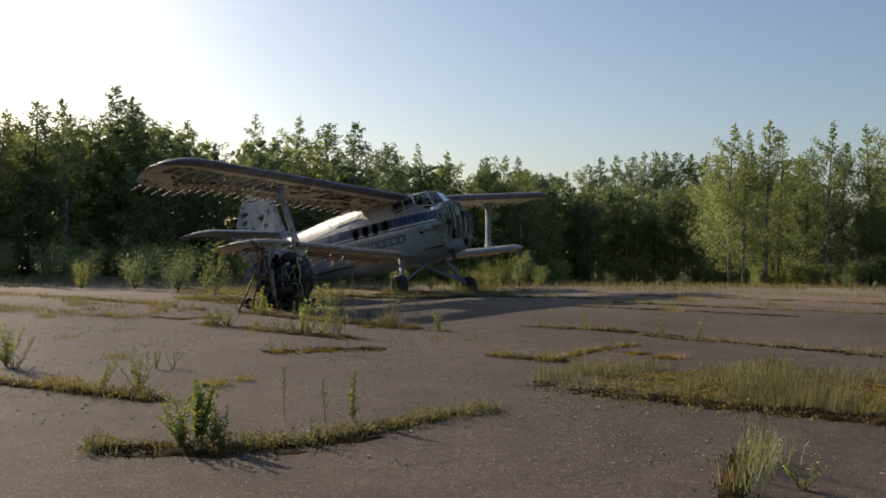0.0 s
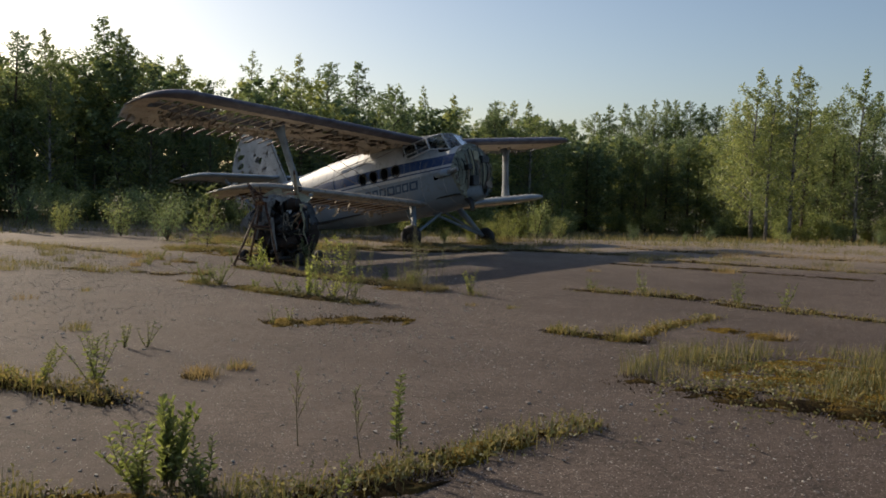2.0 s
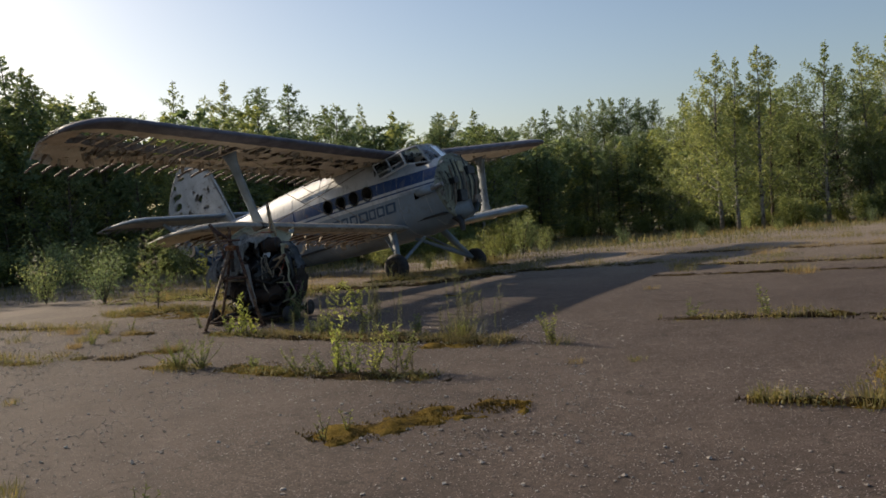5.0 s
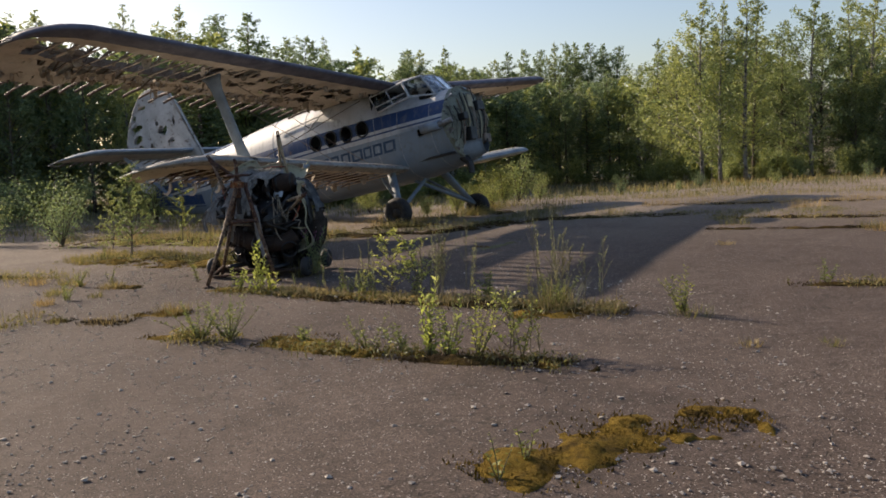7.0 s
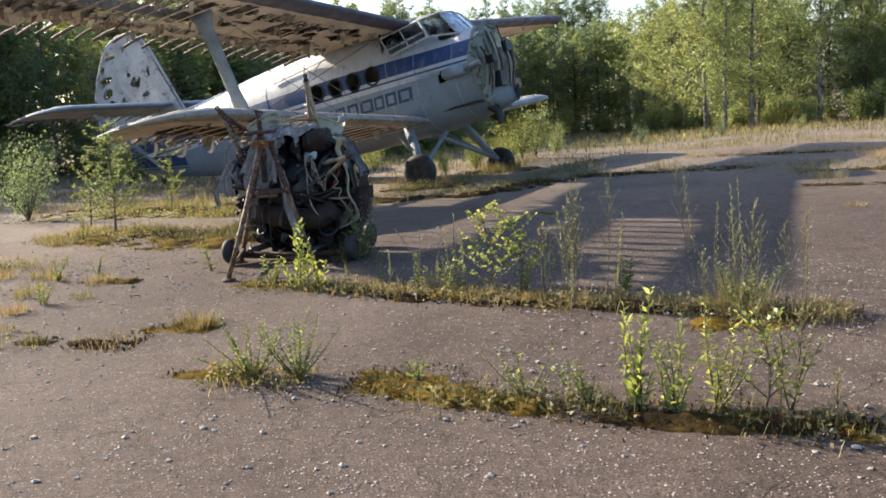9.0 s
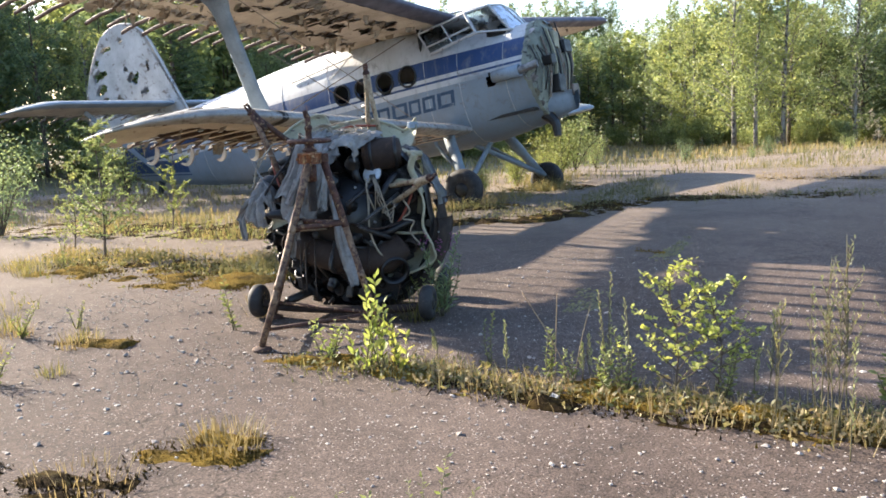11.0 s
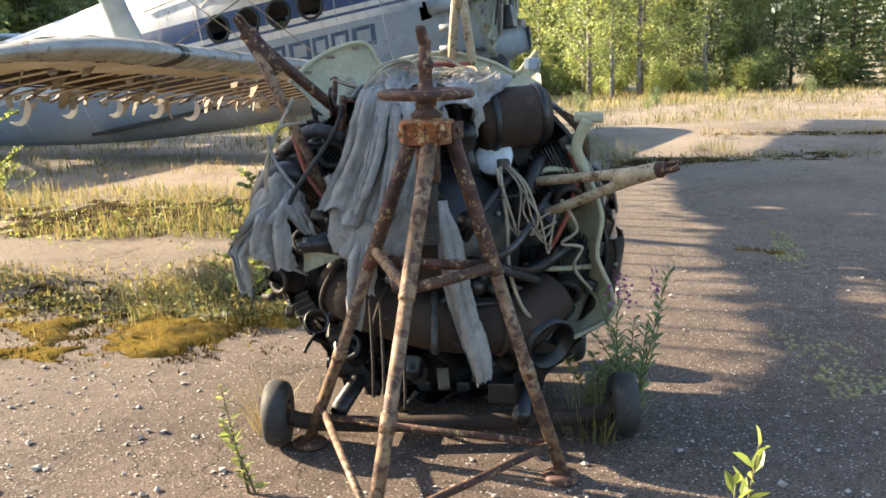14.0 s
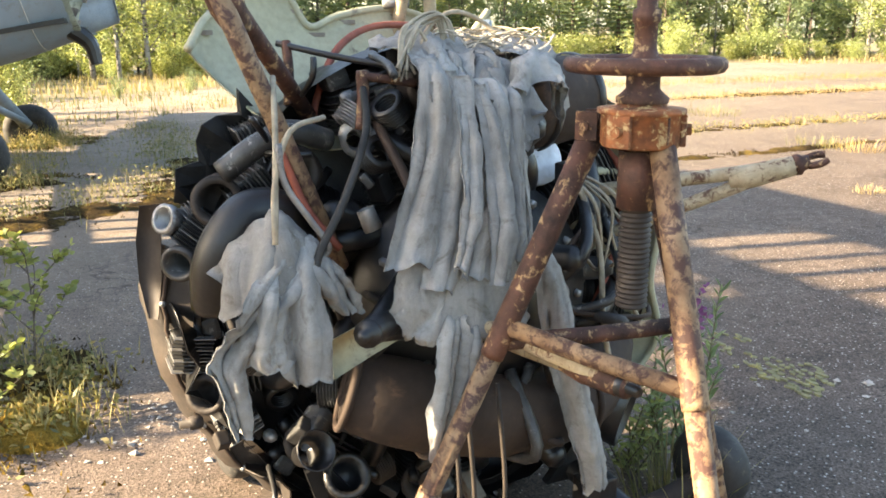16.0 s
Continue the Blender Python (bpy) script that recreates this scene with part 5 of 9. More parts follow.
def polar(rad, a, b):
    """Round the crankshaft: radius, angle from the right upwards, towards the rear."""
    return eng(rad * math.cos(a), b, EC.z + rad * math.sin(a))


# pale spots in the colour stand in for sun glints on the dark metal
M_HEAD = surface("sooty cast aluminium with pale glint spots", (0.070, 0.070, 0.069), (0.014, 0.014, 0.015), 14.0, (0.26, 0.255, 0.245), 0.64, (0.32, 0.6), 0.2, 0.4, 0.003)
M_PORT = surface("scorched brown casting", (0.040, 0.028, 0.021), (0.014, 0.011, 0.010), 12.0, (0.10, 0.075, 0.05), 0.68, (0.6, 0.85), 0.05, 0.4, 0.003)
engine = thing("radial_engine", Matrix.Translation((EC.x, EC.y, 0.0)), "dismounted oily nine-cylinder radial aircraft engine on a low trolley", "engine")
BACK = engine.matrix_world.inverted()


def epart(name, bm, mat, label="", smooth=True, parent=None):
    bmesh.ops.transform(bm, matrix=BACK, verts=bm.verts)
    return part(name, bm, mat, parent or engine, label, smooth)


def etube(name, pts, r, mat, label="", n=8, steps=5, parent=None):
    bm = bmesh.new()
    tube(bm, smooth_path([eng(*p) for p in pts], steps), r, n)
    return epart(name, bm, mat, label, True, parent)


bm = bmesh.new()
lathe(bm, [(0.001, -0.34), (0.12, -0.33), (0.16, -0.22), (0.27, -0.16), (0.29, 0.0), (0.29, 0.12), (0.33, 0.14), (0.34, 0.24), (0.27, 0.28), (0.20, 0.36), (0.10, 0.40), (0.001, 0.41)], axis_frame(EC, EB), 36)
epart("crankcase", bm, M_DARK)
# bolts round the rear cover
for k in range(12):
    a = k * math.pi / 6
    bm = bmesh.new()
    tube(bm, [polar(0.30, a, 0.24), polar(0.30, a, 0.275)], 0.012, 6)
    epart("bolt", bm, M_ALU)


random.seed(77)
for k in range(9):
    a = math.pi / 2 + radians(20) + k * 2 * math.pi / 9
    ax = ER * math.cos(a) + Vector((0, 0, 1)) * math.sin(a)
    side = ax.cross(EB).normalized()
    mat = M_HEAD
    bm = bmesh.new()
    prof = [(0.075, 0.25)]
    for j in range(13):
        z = 0.275 + j * 0.0165
        prof += [(0.082, z), (0.104, z + 0.002), (0.104, z + 0.005), (0.082, z + 0.007)]
    lathe(bm, prof + [(0.08, 0.50)], axis_frame(EC, ax), 20)
    cyl = epart("cylinder", bm, M_DARK, "finned cylinder barrel")
    bm = bmesh.new()
    rings = []
    for j in range(36):
        q = 0.50 + 0.125 * j / 35
        w = (0.128 if j % 4 in (1, 2) else 0.098) * (1.0 if j < 26 else 1.0 - 0.03 * (j - 26))
        rings.append([EC + ax * q + side * (w * math.copysign(abs(math.cos(t)) ** 0.6, math.cos(t))) + EB * (0.82 * w * math.copysign(abs(math.sin(t)) ** 0.6, math.sin(t))) for t in np.linspace(0, 2 * math.pi, 20, False)])
    loft(bm, rings, True, True)
    epart("cylinder_head", bm, mat, "finned cylinder head", False, cyl)
    for s in (-1, 1):
        bm = bmesh.new()
        p = EC + ax * 0.60 + side * (0.085 * s)
        fr_ = Matrix((side, EB, ax)).transposed().to_4x4()
        fr_.translation = p + ax * 0.045
        box(bm, (0.062, 0.15, 0.05), fr_, 0.012)
        epart("rocker_box", bm, mat, "", False, cyl)
        bm = bmesh.new()
        tube(bm, [EC + ax * 0.27 - EB * 0.14 + side * 0.05 * s, p - EB * 0.08], 0.014, 6)
        epart("pushrod_tube", bm, M_ALU, "", True, cyl)
    # exhaust port, open towards the rear
    bm = bmesh.new()
    p = EC + ax * 0.55 + side * 0.075 + EB * 0.07
    lathe(bm, [(0.050, 0.0), (0.054, 0.05), (0.060, 0.055), (0.060, 0.075), (0.040, 0.075), (0.038, 0.01)], axis_frame(p, (EB + side * 0.5).normalized()), 14)
    epart("exhaust_port", bm, M_PORT, "", True, cyl)
    # intake pipe from the blower
    bm = bmesh.new()
    q = polar(0.30, a - 0.25, 0.18)
    tip = EC + ax * 0.54 - side * 0.075 + EB * 0.08
    tube(bm, smooth_path([q, q.lerp(tip, 0.4) + EB * 0.10, tip + EB * 0.06 - ax * 0.03, tip - EB * 0.02], 6), 0.028, 10)
    epart("intake_pipe", bm, M_DARK)
# sheet baffles hanging round the ring, torn and bent
for k in range(9):
    a0 = math.pi / 2 + (k + 0.5) * 2 * math.pi / 9
    if math.sin(a0) > (0.25 if math.cos(a0) < 0 else 0.6):
        continue
    bm = bmesh.new()
    n, rows = 8, 5
    grid = []
    for j in range(rows):
        row = []
        for i in range(n):
            a = a0 + (i / (n - 1) - 0.5) * (0.46 if math.cos(a0) < 0 else 0.76)
            b = -0.20 + 0.34 * j / (rows - 1) if math.cos(a0) < 0 else -0.26 + 0.27 * j / (rows - 1)
            rad = 0.69 + 0.05 * max(0.0, -math.cos(a0)) * max(0.0, 0.6 + math.sin(a0)) + 0.02 * math.sin(i * 1.3 + k) + 0.05 * noise.noise((i * 0.9, j * 1.1, k * 3.3)) + (0.03 * (j / rows) if k % 2 else 0)
            row.append(bm.verts.new(polar(rad, a, b + 0.03 * noise.noise((i * 1.1, j, k)))))
        grid.append(row)
    for u, v in zip(grid, grid[1:]):
        for i in range(n - 1):
            bm.faces.new((u[i], u[i + 1], v[i + 1], v[i]))
    thicken(bm, 0.004)
    epart("baffle", bm, M_DARK if k % 3 else M_PORT, "bent dark sheet baffle")

# added dark fill between the barrels that stops light showing through, dented
bm = bmesh.new()
rows = []
for rad, b in ((0.24, 0.02), (0.40, -0.02), (0.56, -0.03), (0.665, -0.04), (0.685, 0.03), (0.675, 0.09)):
    rows.append([polar(rad + 0.02 * noise.noise((i * 0.4, rad * 9, 1.0)), i * 2 * math.pi / 54, b + 0.03 * noise.noise((i * 0.5, rad * 7, 6.0))) for i in range(54)])
loft(bm, rows)
epart("baffle_ring", bm, M_DARK, "dented dark fill ring between the barrels")

# outer rim of the lower cowling: a dented dark band with a rolled brown edge
bm = bmesh.new()
rows, lip = [], []
for rad, b in ((0.655, 0.04), (0.715, 0.02), (0.752, -0.05), (0.752, -0.15), (0.735, -0.24)):
    row = []
    for i in range(73):
        a = radians(166 + 194 * i / 72)
        wide = rad + 0.035 * max(0.0, math.cos(a - radians(165))) ** 3 + 0.014 * noise.noise((i * 0.35, rad * 8, 3.0)) + 0.008 * noise.noise((i * 1.1, b * 9, 5.0))
        row.append(polar(wide, a, b + 0.012 * noise.noise((i * 0.4, rad * 5, 8.0))))
        if rad == 0.715:
            lip.append(polar(wide + 0.006, a, b + 0.012))
    rows.append(row)
loft(bm, rows, False)
thicken(bm, 0.004)
rim = epart("cowl_rim", bm, M_PORT, "dented dark brown lower cowling rim")
bm = bmesh.new()
tube(bm, lip, 0.0065, 6)
epart("rolled_edge", bm, M_RUSTBROWN, "", True, rim)
for i in range(4, 70, 5):
    bm = bmesh.new()
    p = lip[i]
    lathe(bm, [(0.001, 0.006), (0.006, 0.005), (0.009, 0.0), (0.009, -0.004)], axis_frame(p + EB * 0.004, EB), 8)
    epart("rivet", bm, M_ALU, "", True, rim)
# tapered brown plate at the rim's left end
bm = bmesh.new()
loft(bm, [[eng(-0.785, 0.0, 0.985), eng(-0.74, 0.02, 0.99)], [eng(-0.80, 0.0, 0.90), eng(-0.745, 0.03, 0.90)], [eng(-0.80, 0.0, 0.80), eng(-0.75, 0.03, 0.80)], [eng(-0.785, 0.0, 0.70), eng(-0.765, 0.02, 0.70)]], False)
thicken(bm, 0.005)
epart("end_plate", bm, M_PORT, "tapered brown end plate")


def fin_pack(r, b, z, tilt, n, size):
    """A block of thin cooling fins, every third of brighter metal."""
    m = Matrix.Translation(eng(r, b, z)) @ Matrix((ER, EB, Vector((0, 0, 1)))).transposed().to_4x4() @ Matrix.Rotation(tilt, 4, 'Y')
    base = None
    bm = bmesh.new()
    box(bm, (size * 0.9, 0.07, 0.0095 * n), m, 0.008)
    base = epart("fin_block", bm, M_DARK, "finned block of a cylinder head", False)
    for k in range(n):
        bm = bmesh.new()
        box(bm, (size, 0.11, 0.0028), m @ Matrix.Translation((0.004 * math.sin(k * 0.7), 0.0, 0.0095 * (k - (n - 1) / 2))), 0.0009)
        epart("fin", bm, M_HEAD if k % 3 else M_ALU, "", False, base)


fin_pack(-0.53, 0.10, 1.01, 0.95, 12, 0.115)
fin_pack(-0.665, 0.08, 0.93, 0.75, 11, 0.105)
fin_pack(-0.50, 0.02, 1.135, 1.15, 10, 0.10)
fin_pack(-0.70, 0.05, 0.62, 0.15, 10, 0.10)
fin_pack(-0.60, 0.05, 0.42, -0.45, 10, 0.10)
for r, b, z, d, rad, mt in ((-0.617, 0.11, 1.005, (-0.25, 0.9, 0.1), 0.050, M_PORT), (-0.70, 0.10, 0.87, (-0.5, 0.8, -0.1), 0.036, M_HEAD), (-0.71, 0.08, 0.955, (-0.7, 0.5, 0.3), 0.030, M_ALU), (-0.66, 0.10, 0.52, (-0.5, 0.8, 0.2), 0.042, M_PORT), (-0.36, 0.22, 0.27, (-0.1, 0.8, 0.6), 0.050, M_DARK)):
    bm = bmesh.new()
    dv = (ER * d[0] + EB * d[1] + Vector((0, 0, d[2]))).normalized()
    lathe(bm, [(rad * 1.25, -0.06), (rad * 1.1, -0.02), (rad, 0.02), (rad * 1.22, 0.03), (rad * 1.22, 0.048), (rad * 0.86, 0.050), (rad * 0.80, -0.03), (0.001, -0.035)], axis_frame(eng(r, b, z), dv), 18)
    epart("exhaust_port", bm, mt, "open round exhaust port")
# crumpled black sheet on the upper left
bm = bmesh.new()
g = [[bm.verts.new(polar(0.58 + 0.045 * j + 0.07 * noise.noise((i * 0.8, j * 0.9, 2.0)), radians(134 + 3.0 * i), -0.12 + 0.05 * noise.noise((i * 0.7, j * 1.3, 5.0)) + 0.03 * j)) for i in range(9)] for j in range(5)]
for u, v in zip(g, g[1:]):
    for i in range(8):
        bm.faces.new((u[i], u[i + 1], v[i + 1], v[i]))
thicken(bm, 0.003)
epart("crumpled_sheet", bm, M_RUBBER, "crumpled black sheet", False)

# accessories behind the crankcase
for r, b, z, d, rad, ln, mt in ((-0.16, 0.38, 0.86, (-0.3, 0.9, 0.2), 0.055, 0.16, M_DARK), (0.14, 0.38, 0.82, (0.3, 0.9, 0.2), 0.055, 0.16, M_DARK), (0.0, 0.38, 0.98, (0, 0.8, 0.6), 0.065, 0.17, M_DARK),
                                (-0.12, 0.36, 0.62, (-0.2, 1, -0.1), 0.05, 0.13, M_HEAD), (0.16, 0.36, 0.60, (0.2, 1, -0.1), 0.06, 0.14, M_DARK), (0.02, 0.40, 0.72, (0, 1, 0), 0.07, 0.10, M_RUSTBROWN),
                                (-0.30, 0.26, 0.94, (-0.6, 0.6, 0.3), 0.05, 0.15, M_DARK), (0.32, 0.24, 0.74, (0.6, 0.6, 0.1), 0.05, 0.14, M_HEAD), (-0.05, 0.30, 1.14, (-0.2, 0.4, 0.9), 0.06, 0.14, M_DARK),
                                (0.10, 0.28, 1.10, (0.4, 0.6, 0.6), 0.07, 0.13, M_DARK), (-0.38, 0.22, 0.44, (-0.5, 0.6, -0.2), 0.05, 0.12, M_HEAD), (0.20, 0.30, 0.28, (0.2, 0.8, -0.3), 0.055, 0.12, M_DARK), (-0.10, 0.26, 0.24, (0, 0.8, -0.5), 0.06, 0.12, M_DARK)):
    rad *= 0.75
    bm = bmesh.new()
    dv = (ER * d[0] + EB * d[1] + Vector((0, 0, d[2]))).normalized()
    lathe(bm, [(0.001, 0), (rad, 0), (rad, ln * 0.3), (rad * 1.15, ln * 0.32), (rad * 1.15, ln * 0.42), (rad * 0.9, ln * 0.45), (rad * 0.85, ln * 0.85), (rad * 0.5, ln), (0.001, ln)], axis_frame(eng(r, b - 0.08, z), dv), 16)
    epart("accessory", bm, mt)
for i in range(26):
    a, rad = rnd(0, 6.28), rnd(0.10, 0.30)
    b = 0.26 + rnd(0, 0.14)
    p = (rad * math.cos(a), b, EC.z + rad * math.sin(a))
    a2, rad2 = a + rnd(-0.9, 0.9), rnd(0.28, 0.56)
    q = (rad2 * math.cos(a2), rnd(0.08, 0.24), EC.z + rad2 * math.sin(a2))
    m = ((p[0] + q[0]) / 2 + rnd(-.08, .08), max(p[1], q[1]) + rnd(0.02, 0.14), (p[2] + q[2]) / 2 + rnd(-.08, .08))
    etube("hose", [p, m, q], rnd(0.006, 0.018), random.choice((M_DARK, M_DARK, M_RUBBER, M_HEAD, M_RUSTBROWN)), "", 6, 5)
for i in range(16):
    a, rad = rnd(0, 6.28), rnd(0.32, 0.58)
    bm = bmesh.new()
    box(bm, (rnd(0.03, 0.09), rnd(0.02, 0.06), rnd(0.03, 0.09)), Matrix.Translation(polar(rad, a, rnd(0.14, 0.24))) @ Euler((rnd(0, 3), rnd(0, 3), rnd(0, 3))).to_matrix().to_4x4(), 0.006)
    epart("bracket", bm, random.choice((M_DARK, M_DARK, M_HEAD, M_RIB)), "", False)

random.seed(88)
for i in range(60):
    a, rad = rnd(1.9, 4.5), rnd(0.40, 0.74)
    bm = bmesh.new()
    d3 = Vector((rnd(-1, 1), rnd(-1, 1), rnd(-1, 1))).normalized()
    p = polar(rad, a, rnd(0.04, 0.22))
    kind = i % 4
    if kind == 0:
        lathe(bm, [(0.001, 0), (0.014, 0), (0.018, 0.01), (0.018, 0.03), (0.011, 0.032), (0.011, 0.055), (0.001, 0.055)], axis_frame(p, d3), 8)
    elif kind == 1:
        box(bm, (rnd(0.02, 0.05), rnd(0.015, 0.04), rnd(0.03, 0.07)), axis_frame(p, d3), 0.005)
    elif kind == 2:
        tube(bm, smooth_path([p, p + d3 * 0.06 + EB * 0.04, p + d3 * rnd(0.10, 0.2)], 4), rnd(0.006, 0.014), 6)
    else:
        lathe(bm, [q for k in range(7) for q in ((0.03, k * 0.008), (0.046, k * 0.008), (0.046, k * 0.008 + 0.003), (0.03, k * 0.008 + 0.003))], axis_frame(p, d3), 14)
    epart("fitting", bm, random.choice((M_DARK, M_DARK, M_HEAD, M_PORT, M_ALU)), "", kind != 1)

# exhaust collector: a wide brown duct across the lower rear, flanged at its open end
bm = bmesh.new()
dp = smooth_path([eng(-0.38, 0.33, 0.565), eng(-0.31, 0.35, 0.54), eng(-0.14, 0.37, 0.48), eng(0.10, 0.36, 0.43), eng(0.34, 0.26, 0.42), eng(0.46, 0.14, 0.50)], 5)
tube(bm, dp, [0.088 + 0.022 * math.sin(min(1, i / 9) * 1.57) for i in range(len(dp))], 20)
duct = epart("exhaust_collector", bm, M_RUSTBROWN, "wide brown rusted exhaust duct")
fr = frames_along(dp)
for at_ in (0, 9, 18):
    bm = bmesh.new()
    p, n1, n2 = fr[at_]
    rr = (0.096 if at_ == 0 else 0.114)
    tube(bm, [p + n1 * (rr * math.cos(t)) + n2 * (rr * math.sin(t)) for t in np.linspace(0, 2 * math.pi, 25)], 0.010, 6, False)
    epart("clamp_band", bm, M_RUSTBROWN, "rusty clamp band", True, duct)
bm = bmesh.new()
lathe(bm, [(0.095, 0.0), (0.105, 0.0), (0.110, 0.11), (0.095, 0.11), (0.09, 0.005)], axis_frame(eng(0.40, 0.22, 0.36), (ER * 0.5 + EB * 0.6 + Vector((0, 0, -0.2))).normalized()), 20)
epart("exhaust_stub", bm, M_DARK)


# engine mount arms: pairs of tubes that meet in a clevis
def mount_arm(tip, roots, r, mats, tip_mat=None, plain=False):
    arm = None
    tv = eng(*tip)
    for i, (root, m) in enumerate(zip(roots, mats)):
        rv = eng(*root)
        bm = bmesh.new()
        tube(bm, [rv, rv.lerp(tv, 0.33), rv.lerp(tv, 0.66), tv], [r * 0.95, r, r, r * 1.05], 12)
        ob = epart("mount_tube", bm, m, "paint-worn steel mount tube", True, arm)
        arm = arm or ob
    d = (tv - (eng(*roots[0]) + eng(*roots[-1])) / 2).normalized()
    bm = bmesh.new()
    tube(bm, [tv - d * 0.16, tv - d * 0.10, tv + d * 0.015], [r * 1.3, r * 1.75, r * 1.45], 12)
    epart("mount_socket", bm, tip_mat or mats[0], "", True, arm)
    if plain:
        bm = bmesh.new()
        lathe(bm, [(0.001, 0.03), (r * 0.7, 0.03), (r * 0.75, 0.0), (r * 1.5, 0.0), (r * 1.5, -0.02)], axis_frame(tv + d * 0.012, d), 12)
        epart("end_cap", bm, M_DARK, "", True, arm)
        return
    bm = bmesh.new()
    tube(bm, [tv + d * 0.01, tv + d * 0.025, tv + d * 0.035, tv + d * 0.05], [r * 1.5, r * 1.6, r * 1.1, r * 1.0], 10)
    s = d.orthogonal().normalized()
    for k in (-1, 1):
        tube(bm, smooth_path([tv + d * 0.045 + s * 0.014 * k, tv + d * 0.075 + s * 0.017 * k, tv + d * 0.095 + s * 0.010 * k], 3), 0.010, 6)
    epart("clevis", bm, M_RUST, "rusty clevis", True, arm)


mount_arm((0.825, 0.468, 1.042), ((0.36, 0.16, 0.955), (0.36, 0.16, 0.80)), 0.019, (M_TUBE, M_TUBE), M_TUBE)
mount_arm((-0.655, 0.33, 1.53), ((-0.38, 0.30, 0.86), (-0.36, 0.02, 1.18)), 0.022, (M_RUSTPALE, M_RUST), M_RUST)
mount_arm((-0.41, 0.57, 0.79), ((-0.10, 0.28, 0.66), (-0.16, 0.25, 0.86)), 0.020, (M_DARK, M_DARK), M_DARK, True)
mount_arm((-0.01, 0.90, 0.73), ((-0.20, 0.36, 0.78), (-0.05, 0.30, 0.66)), 0.016, (M_TUBE, M_TUBE), M_RUST, True)

mount_arm((0.06, -0.22, 1.80), ((-0.005, -0.33, 1.28), (0.125, -0.30, 1.28)), 0.019, (M_TUBE, M_TUBE), M_TUBE)
for z_ in (1.47, 1.56):
    bm = bmesh.new()
    tube(bm, [eng(-0.035, -0.30, z_), eng(0.045, -0.30, z_ + 0.005)], 0.016, 6, True, 0.6)
    epart("pipe_clamp", bm, M_ALU)


# pale green cowl sheets
def cowl_sheet(name, lower, upper, bulge, label, nu=26, nv=10):
    lo, hi = smooth_path([eng(*p) for p in lower], 8), smooth_path([eng(*p) for p in upper], 8)

    def pick(path, t):
        f = t * (len(path) - 1)
        i = min(int(f), len(path) - 2)
        return path[i].lerp(path[i + 1], f - i)
    bm = bmesh.new()
    rows = []
    for j in range(nv + 1):
        v = j / nv
        row = []
        for i in range(nu + 1):
            u = i / nu
            p = pick(lo, u).lerp(pick(hi, u), v) - EB * (bulge * math.sin(math.pi * v)) + EB * 0.008 * noise.noise((u * 5, v * 4, bulge * 9))
            row.append(bm.verts.new(p))
        rows.append(row)
    for a, b in zip(rows, rows[1:]):
        for i in range(nu):
            bm.faces.new((a[i], a[i + 1], b[i + 1], b[i]))
    thicken(bm, 0.006)
    sh = epart(name, bm, M_GREEN, label)
    bm = bmesh.new()
    tube(bm, hi, 0.011, 6)
    epart("flange", bm, M_GREEN, "rolled pale green flange", True, sh)
    return sh, hi


top_low = [(-0.50, 0.02, 1.20), (-0.34, 0.02, 1.10), (-0.1, 0.0, 1.12), (0.2, -0.05, 1.15), (0.42, -0.15, 1.2)]
top_high = [(-0.64, -0.05, 1.35), (-0.57, -0.14, 1.43), (-0.46, -0.20, 1.49), (-0.35, -0.24, 1.50), (-0.28, -0.24, 1.405), (-0.18, -0.26, 1.435), (0.0, -0.32, 1.455), (0.18, -0.36, 1.41), (0.28, -0.40, 1.36), (0.33, -0.42, 1.40), (0.38, -0.43, 1.455)]
cowl_top, top_line = cowl_sheet("cowl_sheet", top_low, top_high, 0.07, "pale green curved cowling sheet")
etube("red_hose", [(-0.38, 0.06, 1.12), (-0.33, 0.0, 1.24), (-0.24, -0.10, 1.35), (-0.10, -0.20, 1.405), (0.1, -0.27, 1.405)], 0.010, M_REDHOSE, "faded red hose", 8, 5, cowl_top)
for i in range(6, len(top_line) - 4, 7):
    bm = bmesh.new()
    box(bm, (0.05, 0.012, 0.014), axis_frame(top_line[i] - Vector((0, 0, 0.022)), ER) @ Matrix.Rotation(math.pi / 2, 4, 'Y'))
    epart("hinge_lug", bm, M_RIB, "", False, cowl_top)
right_low = [(0.40, -0.06, 1.10), (0.47, -0.05, 0.98), (0.50, -0.04, 0.82), (0.50, -0.04, 0.64), (0.48, -0.02, 0.48), (0.40, 0.02, 0.38), (0.20, 0.08, 0.32)]
right_high = [(0.52, 0.10, 1.09), (0.605, 0.14, 0.97), (0.655, 0.15, 0.82), (0.640, 0.15, 0.66), (0.70, 0.12, 0.50), (0.675, 0.09, 0.37), (0.36, 0.18, 0.24)]
cowl_right = cowl_sheet("cowl_sheet", right_low, right_high, 0.05, "pale green bent cowling sheet with red hose")[0]
etube("red_hose", [(0.52, 0.04, 1.08), (0.56, 0.10, 0.97), (0.52, 0.14, 0.82), (0.46, 0.17, 0.70), (0.40, 0.2, 0.62)], 0.011, M_REDHOSE, "faded red hose", 8, 5, cowl_right)
etube("cowl_rib", [(0.36, 0.13, 0.96), (0.45, 0.11, 1.0), (0.58, 0.06, 0.98)], 0.012, M_GREEN, "", 6, 4, cowl_right)
etube("cowl_rib", [(0.35, 0.15, 0.62), (0.46, 0.13, 0.60), (0.62, 0.08, 0.60)], 0.012, M_GREEN, "", 6, 4, cowl_right)
